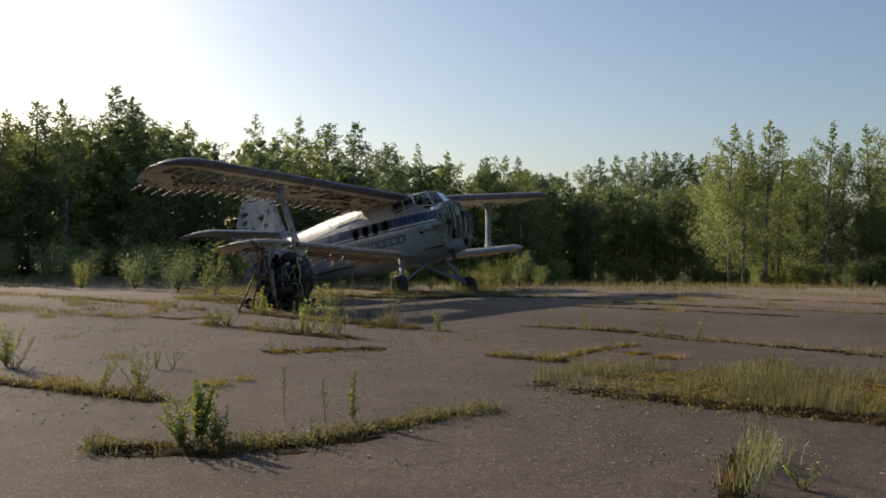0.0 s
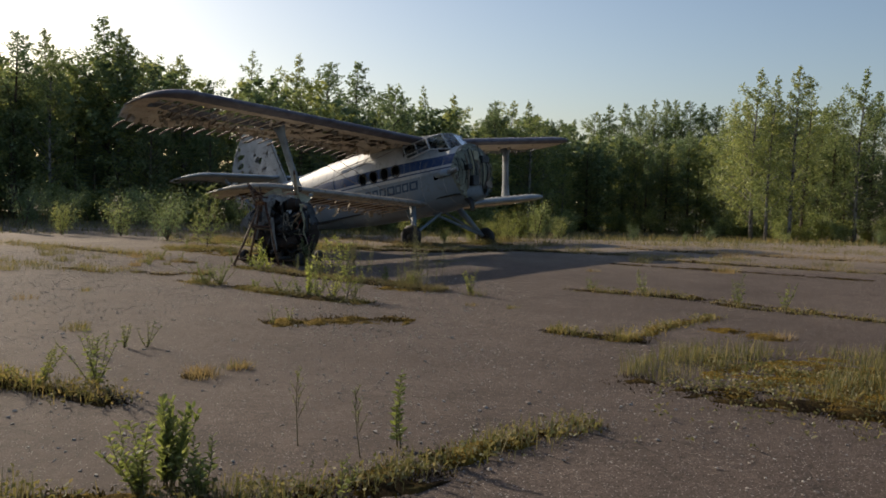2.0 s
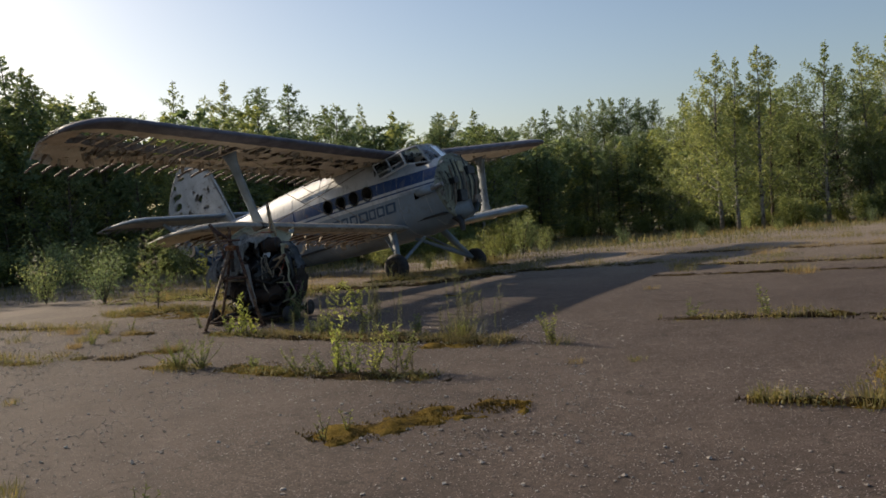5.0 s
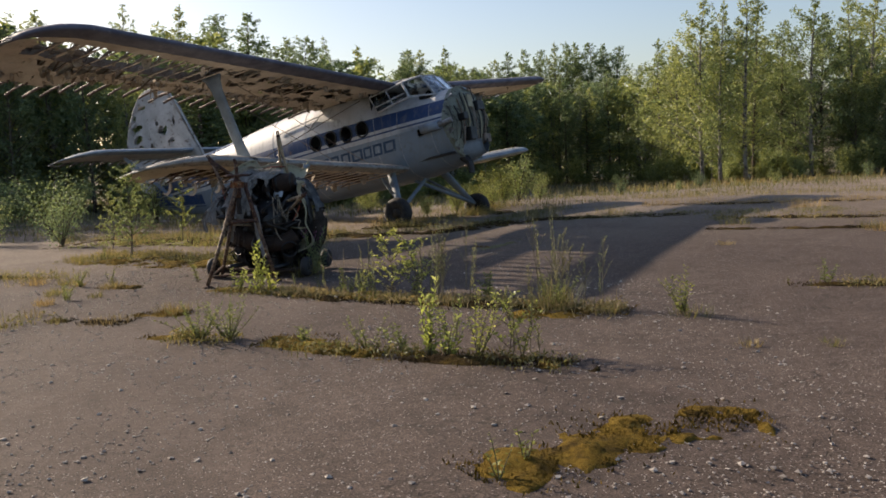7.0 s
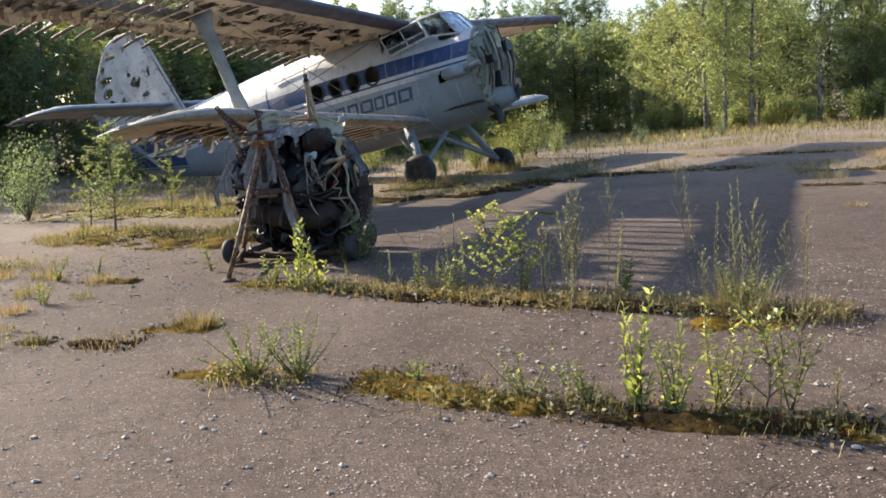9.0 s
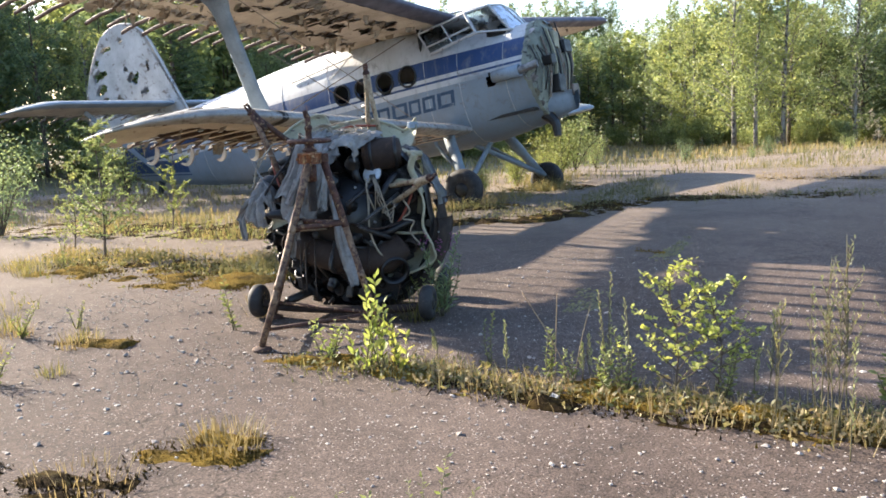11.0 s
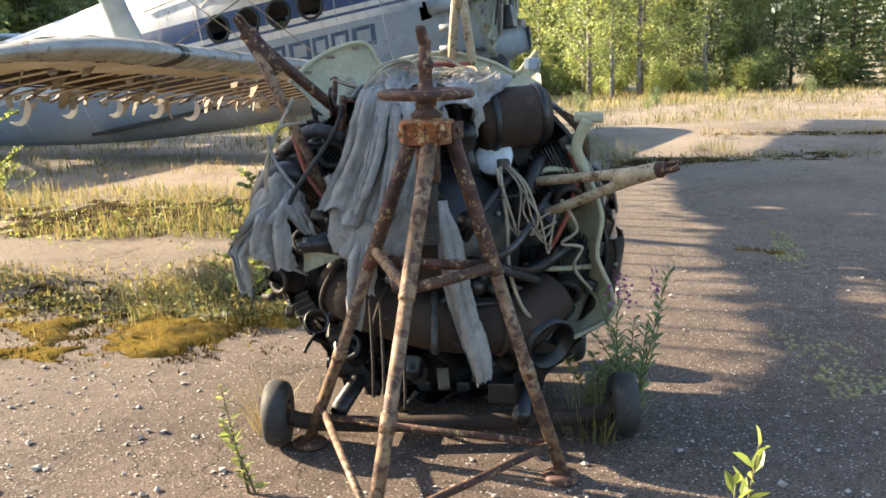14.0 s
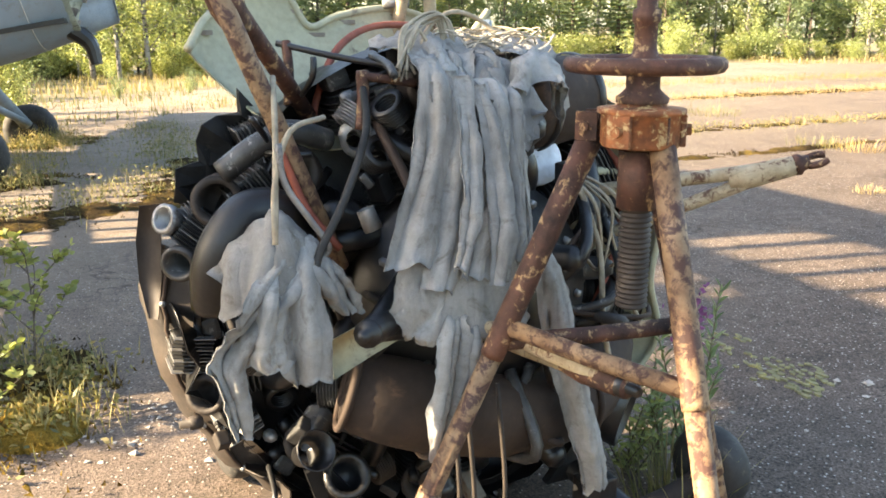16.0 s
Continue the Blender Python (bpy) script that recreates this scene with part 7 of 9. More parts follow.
ribbon([(-0.50, 0.43, 0.965), (-0.475, 0.49, 0.91), (-0.445, 0.50, 0.86), (-0.415, 0.495, 0.81)], (0.06, 0.08, 0.07, 0.04), 64, CRUMP, 0.012)
# the heap over the top and the drum
fallen((0.0, 0.13, 1.362), 0.52, 0.42, 31, "crumpled grey cloth heaped on top of the engine", 0.62, 0.006, 0.10, (0.93, -0.35, 0.0))
fallen((0.14, 0.08, 1.375), 0.40, 0.46, 32, "grey cloth wrapped over the drum", 0.60, 0.016, 0.10, (0.8, 0.3, 0.0))
fallen((-0.12, 0.19, 1.385), 0.30, 0.40, 33, "crumpled grey cloth heaped on top of the engine", 0.58, 0.024, 0.08, (0.9, 0.3, 0.0))

# ---- tripod screw jack ----
JX, JY = -4.122, 19.895
jack = thing("tripod_jack", Matrix.Translation((JX, JY, 0)), "rusty steel tripod screw jack with a handwheel", "jack")
JB = jack.matrix_world.inverted()


def jpart(name, bm, mat, label="", smooth=True, parent=None):
    bmesh.ops.transform(bm, matrix=JB, verts=bm.verts)
    return part(name, bm, mat, parent or jack, label, smooth)


FEET = [Vector((-4.532, 19.462, 0.0)), Vector((-3.718, 19.724, 0.0)), Vector((-4.445, 20.385, 0.0))]
TOPS = [Vector((-4.125, 19.855, 1.215)), Vector((-4.035, 19.915, 1.215)), Vector((-4.130, 19.985, 1.215))]
for f, t, m in zip(FEET, TOPS, (M_RUSTPALE, M_RUST, M_RUST)):
    bm = bmesh.new()
    tube(bm, [f + Vector((0, 0, 0.02)), f.lerp(t, 0.30), f.lerp(t, 0.64)], 0.0225, 14)
    leg = jpart("leg", bm, M_RUSTPALE, "cream-painted leg worn to rust")
    bm = bmesh.new()
    tube(bm, [f.lerp(t, 0.60), f.lerp(t, 0.61), f.lerp(t, 0.80), f.lerp(t, 0.985)], [0.0262, 0.0262, 0.0255, 0.026], 14)
    jpart("leg_sleeve", bm, m, "rusty upper leg tube", True, leg)
    bm = bmesh.new()
    tube(bm, [f.lerp(t, 0.30), f.lerp(t, 0.345)], 0.0258, 14)
    jpart("coupling", bm, M_RUSTPALE, "", True, leg)
    bm = bmesh.new()
    lathe(bm, [(0.001, 0.022), (0.035, 0.02), (0.06, 0.012), (0.066, 0.004), (0.066, -0.002)], Matrix.Translation(f), 16)
    jpart("foot_plate", bm, M_RUST, "rusty foot plate", True, leg)
    bm = bmesh.new()
    s = (t - f).normalized()
    q = (t - Vector((JX, JY, t.z)))
    q.z = 0
    q.normalize()
    for k in (-1, 1):
        sd = Vector((-q.y, q.x, 0)) * (0.030 * k)
        box(bm, (0.046, 0.007, 0.058), Matrix.Translation(t + sd + q * 0.01) @ Matrix.Rotation(math.atan2(q.y, q.x), 4, 'Z'), 0.003)
    tube(bm, [t + Vector((-q.y, q.x, 0)) * 0.042 + q * 0.012, t - Vector((-q.y, q.x, 0)) * 0.042 + q * 0.012], 0.010, 8)
    jpart("lug", bm, M_RUST, "", False, leg)
for i, j in ((0, 1), (1, 2), (2, 0)):
    for h, r, m in ((0.625, 0.019, M_RUSTPALE if (i, j) == (2, 0) else M_RUST), (0.10, 0.0135, M_RUSTPALE if (i, j) == (2, 0) else M_RUST)):
        bm = bmesh.new()
        a, b = FEET[i].lerp(TOPS[i], h + (0.03 if j == 0 else 0)), FEET[j].lerp(TOPS[j], h)
        tube(bm, [a, a.lerp(b, 0.5) + Vector((0, 0, -0.004)), b], r, 10)
        jpart("brace", bm, m, "worn steel brace")
bm = bmesh.new()
lathe(bm, [(0.045, 1.178), (0.074, 1.178), (0.078, 1.184), (0.078, 1.240), (0.086, 1.243), (0.086, 1.252), (0.050, 1.256), (0.045, 1.262)], Matrix.Translation((JX, JY, 0)), 28)
jpart("collar", bm, M_ORANGE, "orange-rusted collar")
for k in range(3):
    t = k * 2.094 - 1.2
    bm = bmesh.new()
    c = Vector((JX + 0.080 * math.cos(t), JY + 0.080 * math.sin(t), 1.212))
    box(bm, (0.012, 0.05, 0.062), Matrix.Translation(c) @ Matrix.Rotation(t, 4, 'Z'), 0.003)
    tube(bm, [c, c + Vector((0.016 * math.cos(t), 0.016 * math.sin(t), 0))], 0.011, 6)
    jpart("cheek_plate", bm, M_ORANGE, "orange-rusted bolted plate", False)
bm = bmesh.new()
prof = [(0.001, 0.845)]
for k in range(24):
    z = 0.848 + k * 0.0105
    prof += [(0.027, z), (0.033, z + 0.004), (0.033, z + 0.006), (0.027, z + 0.010)]
lathe(bm, prof, Matrix.Translation((JX, JY, 0)), 20)
jpart("screw", bm, M_PORT, "dark threaded screw")
bm = bmesh.new()
lathe(bm, [(0.034, 1.055), (0.040, 1.055), (0.040, 1.17), (0.034, 1.17)], Matrix.Translation((JX, JY, 0)), 20)
jpart("sleeve", bm, M_RUST, "rusty sleeve")
bm = bmesh.new()
lathe(bm, [(0.050, 1.262), (0.052, 1.272), (0.040, 1.282), (0.033, 1.29), (0.033, 1.32), (0.040, 1.325), (0.040, 1.345), (0.026, 1.35), (0.022, 1.37), (0.022, 1.41), (0.027, 1.415), (0.027, 1.435), (0.020, 1.44), (0.020, 1.50)], Matrix.Translation((JX, JY, 0)), 18)
tube(bm, smooth_path([(JX, JY, 1.49), (JX - 0.012, JY - 0.005, 1.52), (JX - 0.018, JY - 0.01, 1.545)], 3), [0.020] * 3 + [0.018] * 3 + [0.011], 8)
jpart("spindle", bm, M_RUST, "rusty spindle")
bm = bmesh.new()
tube(bm, [(JX + 0.140 * math.cos(t), JY + 0.140 * math.sin(t), 1.335) for t in np.linspace(0, 2 * math.pi, 41)], 0.0155, 10, False)
hw = jpart("handwheel", bm, M_RUST, "rusty red handwheel")
for k in range(3):
    t = k * 2.094 + 0.4
    bm = bmesh.new()
    tube(bm, [(JX + 0.03 * math.cos(t), JY + 0.03 * math.sin(t), 1.335), (JX + 0.138 * math.cos(t), JY + 0.138 * math.sin(t), 1.335)], 0.010, 8)
    jpart("spoke", bm, M_RUST, "", True, hw)

# ---- trolley ----
cart = thing("engine_trolley", Matrix.Translation((EC.x, EC.y, 0)), "low dark steel trolley with small rubber wheels under the engine", "trolley")
CBK = cart.matrix_world.inverted()


def cpart(name, bm, mat, label="", smooth=True, parent=None):
    bmesh.ops.transform(bm, matrix=CBK, verts=bm.verts)
    return part(name, bm, mat, parent or cart, label, smooth)


WL, WR = eng(-0.57, 0.56, 0.125), eng(0.74, 0.36, 0.125)
bm = bmesh.new()
tube(bm, smooth_path([WL, WL.lerp(WR, 0.12) + Vector((0, 0, -0.045)), WL.lerp(WR, 0.5) + Vector((0, 0, -0.06)), WL.lerp(WR, 0.88) + Vector((0, 0, -0.045)), WR], 3), 0.032, 10)
cpart("axle_beam", bm, M_RUSTBROWN)
W2, W3 = eng(-0.52, -0.42, 0.125), eng(0.55, -0.46, 0.125)
bm = bmesh.new()
tube(bm, [W2, W3], 0.042, 10)
cpart("axle_beam", bm, M_DARK)
for r in (-0.34, 0.36):
    bm = bmesh.new()
    tube(bm, [eng(r, 0.52, 0.125), eng(r, -0.42, 0.125)], 0.035, 8)
    cpart("side_beam", bm, M_DARK)
    for b in (-0.25, 0.18):
        bm = bmesh.new()
        c = math.copysign(0.10, r)
        loft(bm, [[eng(r - c, b, 0.10), eng(r + c * 0.6, b, 0.10), eng(r + c * 1.2, b, 0.30), eng(r + c * 0.7, b, 0.32)], [eng(r - c, b + 0.03, 0.10), eng(r + c * 0.6, b + 0.03, 0.10), eng(r + c * 1.2, b + 0.03, 0.30), eng(r + c * 0.7, b + 0.03, 0.32)]], True, True)
        cpart("cradle", bm, M_DARK, "", False)
bm = bmesh.new()
box(bm, (0.10, 0.07, 0.08), Matrix.Translation(eng(0.28, 0.42, 0.19)) @ Matrix.Rotation(-0.56, 4, 'Z'), 0.006)
cpart("block", bm, M_DARK, "", False)
for p in (WL, WR, W2, W3):
    d = (WR - WL).normalized()
    bm = bmesh.new()
    f = axis_frame(p, d)
    lathe(bm, [(0.05, -0.040), (0.075, -0.048), (0.105, -0.046), (0.120, -0.034), (0.127, -0.012), (0.127, 0.012), (0.120, 0.034), (0.105, 0.046), (0.075, 0.048), (0.05, 0.040)], f, 24)
    wh = cpart("wheel", bm, M_RUBBER, "black rubber wheel")
    bm = bmesh.new()
    lathe(bm, [(0.001, -0.045), (0.03, -0.045), (0.055, -0.03), (0.055, 0.03), (0.03, 0.045), (0.001, 0.045)], f, 16)
    cpart("hub", bm, M_DARK, "", True, wh)

# ---- plants and moss on the apron ----
random.seed(101)


def along(path, t):
    """Place and direction at share t of a broken line."""
    seg = [((Vector(b) - Vector(a)).length, Vector(a), Vector(b)) for a, b in zip(path, path[1:])]
    d = t * sum(s[0] for s in seg)
    for ln, a, b in seg:
        if d <= ln or ln == seg[-1][0] and b == seg[-1][2]:
            f = min(1.0, d / ln)
            return a.lerp(b, f), (b - a).normalized()
        d -= ln
    return seg[-1][2], (seg[-1][2] - seg[-1][1]).normalized()


def length_of(path):
    return sum((Vector(b) - Vector(a)).length for a, b in zip(path, path[1:]))


def moss(path, width, height, material, seed, label, name="moss"):
    """A lumpy cushion along a crack; its uneven rim sinks into the asphalt."""
    height *= 0.85
    n = max(8, int(length_of(path) / 0.05))
    m = max(6, int(width / 0.04))
    vs, fs = [], []
    for i in range(n + 1):
        p, d = along(path, i / n)
        s = Vector((-d.y, d.x))
        taper = min(1.0, 6.0 * min(i, n - i) / n + 0.15)
        if length_of(path) > 1.2:   # long strips are broken up
            taper *= max(0.12, min(1.0, 0.62 + 1.7 * noise.noise((p.x * 1.15, p.y * 1.15, seed * 0.7))))
        for k in range(m + 1):
            u = 2 * k / m - 1
            q = p + s * (u * width / 2) + d * 0.05 * noise.noise((i * 0.3, k * 0.4, seed))
            edge = 1 - abs(u) ** 1.6
            z = height * (edge * taper * (0.9 + 0.9 * noise.noise((q.x * 2.2, q.y * 2.2, seed))) - 0.45 + 0.9 * noise.noise((q.x * 4, q.y * 4, seed + 3)) + 0.5 * noise.noise((q.x * 11, q.y * 11, seed + 5))) + 0.010 * noise.noise((q.x * 23, q.y * 23, seed))
            if k in (0, m) or i in (0, n):
                z = -0.03
            vs.append((q.x, q.y, gz(q.x, q.y) + z + 0.006))
    for i in range(n):
        for k in range(m):
            a = i * (m + 1) + k
            fs.append((a, a + 1, a + m + 2, a + m + 1))
    # upright tips of the pile and stray bits past the rim
    pick = random.Random(int(seed * 10) + 7)
    for _ in range(int(min(2200, length_of(path) * width * 1500))):
        p, d = along(path, pick.random())
        q = p + Vector((-d.y, d.x)) * (width * pick.gauss(0, 0.27))
        if noise.noise((q.x * 3.2, q.y * 3.2, seed + 9)) < -0.12:
            continue
        k, an, r, hh = len(vs), pick.uniform(0, 3.14), pick.uniform(0.004, 0.009), pick.uniform(0.012, 0.030)
        z = gz(q.x, q.y) + height * 0.35 * pick.random()
        vs += [(q.x - r * math.cos(an), q.y - r * math.sin(an), z), (q.x + r * math.cos(an), q.y + r * math.sin(an), z), (q.x + pick.uniform(-.015, .015), q.y + pick.uniform(-.015, .015), z + hh)]
        fs.append((k, k + 1, k + 2))
    return tagged(raw(name, vs, fs, material, None, "", True), label, "moss", "", "stuff")


def flakes(path, width, seed):
    """Thin broken crust of lichen: small flat pieces with gaps, denser along the middle."""
    random.seed(seed)
    ln = length_of(path)
    vs, fs = [], []
    n, m = int(ln / 0.042), int(width / 0.036)
    for i in range(n):
        for j in range(m):
            t, u = (i + rnd(-.3, .3)) / n, (j + 0.5 + rnd(-.3, .3)) / m * 2 - 1
            p, d = along(path, max(0.0, min(1.0, t)))
            q = p + Vector((-d.y, d.x)) * (u * width / 2)
            keep = 0.75 * (1 - u * u) * math.sin(math.pi * max(0.02, min(0.98, t))) ** 0.6 + 0.9 * noise.noise((q.x * 3.5, q.y * 3.5, seed))
            if random.random() > keep:
                continue
            k, sides, turn = len(vs), random.randint(5, 7), rnd(0, 6.28)
            rx_, ry_ = rnd(0.014, 0.030), rnd(0.010, 0.018)
            lean = math.atan2(d.y, d.x) + rnd(-.5, .5)
            for z, g in ((-0.004, 1.0), (rnd(0.003, 0.008), 0.86)):
                for e in range(sides):
                    an = turn + 6.283 * e / sides
                    ca, sa = math.cos(an) * rx_ * g, math.sin(an) * ry_ * g
                    x, y = q.x + ca * math.cos(lean) - sa * math.sin(lean), q.y + ca * math.sin(lean) + sa * math.cos(lean)
                    vs.append((x, y, gz(x, y) + z))
            fs.append(tuple(range(k + sides, k + 2 * sides)))
            fs += [(k + e, k + (e + 1) % sides, k + sides + (e + 1) % sides, k + sides + e) for e in range(sides)]
    return tagged(raw("lichen", vs, fs, M_LICHEN), "flaking yellow-green crust of lichen on the asphalt", "lichen", "", "stuff")


def verge(path, width, count, h, mats, label, name="grass_strip", leafy=0.3, patch=0.95):
    """Blades and small leaves along a crack, in uneven clumps."""
    lv = Leaves()
    left = count
    tries = 0
    while left > 0 and tries < count * 6:
        tries += 1
        p, d = along(path, rnd(0, 1))
        s = Vector((-d.y, d.x))
        q = p + s * random.gauss(0, width / 3.2)
        dens = 0.5 + 0.9 * noise.noise((q.x * 1.6, q.y * 1.6, 8.0))
        if random.random() > dens + (1 - patch) * 0.5:
            continue
        base = Vector((q.x, q.y, gz(q.x, q.y) - 0.005))
        hh = h * rnd(0.35, 1.1) * (0.6 + 0.6 * dens)
        if random.random() < leafy:
            for _ in range(3):
                lv.quad(base + Vector((rnd(-.03, .03), rnd(-.03, .03), rnd(0.02, 0.6 * hh))), (rnd(-1, 1), rnd(-1, 1), rnd(0, 0.7)), 0.018, rnd(0.02, 0.05))
        else:
            lv.blade(base, (rnd(-0.4, 0.4), rnd(-0.4, 0.4), 1), rnd(0.004, 0.008), hh, rnd(0.05, 0.4))
        left -= 1
    ob = lv.make(name, mats)
    return tagged(ob, label, "grass", "", "stuff")


def field(inside, box_, count, h, material, label, name, wide=0.012):
    lv = Leaves()
    x0, x1, y0, y1 = box_
    n = 0
    tries = 0
    while n < count and tries < count * 12:
        tries += 1
        x, y = rnd(x0, x1), rnd(y0, y1)
        if not inside(x, y):
            continue
        dens = 0.50 + 1.0 * noise.noise((x * 0.7, y * 0.7, 2.0)) + 0.55 * noise.noise((x * 3, y * 3, 6.0))
        if random.random() > dens:
            continue
        lv.blade(Vector((x, y, gz(x, y) - 0.04)), (rnd(-0.35, 0.35), rnd(-0.35, 0.35), 1), wide * rnd(0.6, 1.3), h * rnd(0.3, 1.2) * max(0.25, 0.35 + 0.75 * dens + 0.7 * noise.noise((x * 2.1, y * 2.1, 4.0))) + 0.04, rnd(0.05, 0.5))
        n += 1
    return tagged(lv.make(name, material), label, "grass", "", "stuff")


def stem_leaves(lv, bm, base, tip, n, size, r, start=0.2, wide=0.42, curl=0.2):
    base, tip = Vector(base), Vector(tip)
    mid = base.lerp(tip, 0.5) + Vector((rnd(-.05, .05), rnd(-.05, .05), 0)) * (tip - base).length
    path = smooth_path([base, mid, tip], 4)
    tube(bm, path, [r * (1 - 0.75 * i / (len(path) - 1)) for i in range(len(path))], 5)
    for i in range(n):
        t = start + (1 - start) * (i + rnd(0, 0.6)) / n
        f = t * (len(path) - 1)
        k = min(int(f), len(path) - 2)
        p = path[k].lerp(path[k + 1], f - k)
        az = i * 2.4 + rnd(-.4, .4)
        d = Vector((math.cos(az), math.sin(az), rnd(0.6, 1.7) if size > 0.065 else rnd(0.1, 0.9)))
        ln = 0.95 * size * rnd(0.55, 1.2) * (1.1 - 0.35 * t)
        (lv.oval if size > 0.045 else lv.quad)(p, d, ln * wide, ln, rnd(-curl, curl), Vector((rnd(-1, 1), rnd(-1, 1), 0.8)))


def shoot(name, x, y, h, stems, n, size, spread, mat, label, category="plant", r=0.006, wide=0.42, wood=None, group=""):
    """A leafy plant: stems from one root, leaves in a spiral."""
    t = thing(name, Matrix.Translation((x, y, gz(x, y))), label, category, group)
    lv, bm = Leaves(), bmesh.new()
    for i in range(stems):
        az = rnd(0, 6.28)
        o = spread * rnd(0.2, 1.0) if stems > 1 else spread * 0.2
        hh = h * rnd(0.6, 1.0) if i else h
        tip = (math.cos(az) * o, math.sin(az) * o, hh)
        stem_leaves(lv, bm, (rnd(-.02, .02), rnd(-.02, .02), -0.02), tip, max(7, int(1.8 * n * hh / h)), size, r, 0.12, wide)
    tagged(part("stem", bm, wood or M_STEM, t, "", True), kind="stuff")
    tagged(lv.make("foliage", mat, t), kind="stuff")
    return t


def sapling(x, y, h, limbs, n, size, mat, label, seed):
    """A young birch: thin leaning trunk, side twigs with round leaves."""
    random.seed(seed)
    t = thing("sapling", Matrix.Translation((x, y, gz(x, y))), label, "sapling")
    lv, bm = Leaves(), bmesh.new()
    top = Vector((rnd(-.12, .12), rnd(-.12, .12), h))
    path = smooth_path([(0, 0, -0.05), (0.04, 0.02, h * 0.4), tuple(top)], 5)
    tube(bm, path, [0.016 * h / 1.5 * (1 - 0.85 * i / (len(path) - 1)) for i in range(len(path))], 6)
    for i in range(limbs):
        f = 0.22 + 0.75 * i / limbs
        p = path[int(f * (len(path) - 1))]
        az = i * 2.4 + rnd(-.5, .5)
        reach = h * 0.34 * (1.15 - f) * rnd(0.7, 1.2) + 0.08
        tip = p + Vector((math.cos(az) * reach, math.sin(az) * reach, reach * rnd(0.4, 1.0)))
        stem_leaves(lv, bm, p, tip, n, size, 0.004, 0.15, 0.75)
        for _ in range(2):
            q = p.lerp(tip, rnd(0.3, 0.9))
            stem_leaves(lv, bm, q, q + Vector((rnd(-.14, .14), rnd(-.14, .14), rnd(-.04, .14))) * (h / 1.5), n // 2, size, 0.0025, 0.1, 0.75)
    part("trunk", bm, M_BARK, t, "", True)
    lv.make("foliage", mat, t)
    return t


M_STEM = surface("green-brown stems", (0.15, 0.14, 0.055), (0.08, 0.06, 0.03), 12.0, None, 0.6, (0.6, 0.8), 0, 0.1, 0.001)


def stalk(x, y, h, kind="seed", group="dry stalks"):
    """A thin upright stalk with a seed head or a row of buds."""
    t = thing("stalk", Matrix.Translation((x, y, gz(x, y))), "thin upright weed stalk with small seed heads" if kind == "seed" else "thin branching pale weed stalk", "weed", group)
    bm, lv = bmesh.new(), Leaves()
    lean = Vector((rnd(-.12, .12), rnd(-.12, .12), 1)) * h
    path = smooth_path([(0, 0, -0.02), tuple(lean * 0.5 + Vector((rnd(-.02, .02), rnd(-.02, .02), 0))), tuple(lean)], 5)
    tube(bm, path, [0.004 * (1 - 0.6 * i / (len(path) - 1)) for i in range(len(path))], 4)
    if kind == "seed":
        for i in range(26):
            f = 0.25 + 0.75 * i / 26
            p = lean * f
            az = i * 2.4
            lv.quad(p, (math.cos(az) * 0.5, math.sin(az) * 0.5, 1), 0.010, rnd(0.025, 0.055) * (1.2 - 0.6 * f), 0.1)
    else:
        for i in range(9):
            f = 0.35 + 0.6 * i / 9
            az = i * 2.4 + rnd(-.3, .3)
            p = lean * f
            tip = p + Vector((math.cos(az) * 0.5, math.sin(az) * 0.5, 1)) * (h * 0.28 * (1.2 - f))
            tube(bm, [p, p.lerp(tip, 0.5) + Vector((0, 0, 0.01)), tip], [0.0028, 0.002, 0.0012], 3)
            for k in range(5):
                q = p.lerp(tip, 0.35 + 0.16 * k)
                lv.quad(q, (rnd(-1, 1), rnd(-1, 1), 1), 0.007, rnd(0.015, 0.035))
    tagged(part("stem", bm, M_STEM, t, "", True), kind="stuff")
    tagged(lv.make("foliage", M_STALK, t), kind="stuff")
    return t


M_STRAW = surface("dry straw stem", (0.30, 0.23, 0.14), (0.17, 0.12, 0.07), 15.0, None, 0.6, (0.6, 0.8), 0, 0.1, 0.001)
M_STALK = leaf("grey-green stalk leaves", (0.13, 0.15, 0.055), (0.20, 0.21, 0.09), (0.28, 0.27, 0.13), 0.4)


def tuft(x, y, r, count, h, mat, label="low tuft of grass in a crack of the asphalt"):
    lv = Leaves()
    for _ in range(count):
        a, q = rnd(0, 6.28), r * math.sqrt(random.random())
        px, py = math.cos(a) * q, math.sin(a) * q
        lv.blade(Vector((px, py, -0.01)), (px / r * 0.5 + rnd(-.3, .3), py / r * 0.5 + rnd(-.3, .3), 1), rnd(0.004, 0.008), h * rnd(0.4, 1.1), rnd(0.05, 0.4))
    ob = lv.make("grass_tuft", mat)
    ob.location = (x, y, gz(x, y))
    return tagged(ob, label, "grass tuft", "", "stuff")


# cushions of moss
Y, D = "yellow moss cushion in a crack of the asphalt", "dark brown moss and litter along a crack"
moss([(-2.75, 6.72), (-1.3, 6.85), (-0.6, 7.5), (-0.2, 7.9), (0.5, 8.5)], 0.34, 0.05, M_MOSS, 1, Y)
moss([(-5.8, 10.4), (-4.9, 9.65), (-4.0, 9.3), (-2.75, 8.65)], 0.30, 0.05, M_MOSS_DARK, 2, D)
moss([(-2.55, 12.45), (-1.9, 12.75), (-1.4, 12.98), (-0.85, 12.85)], 0.60, 0.045, M_MOSS, 3, Y)
moss([(1.0, 10.05), (1.9, 9.35), (2.9, 8.75), (4.2, 8.1), (6.0, 7.0)], 0.7, 0.06, M_MOSS_DARK, 4, D)
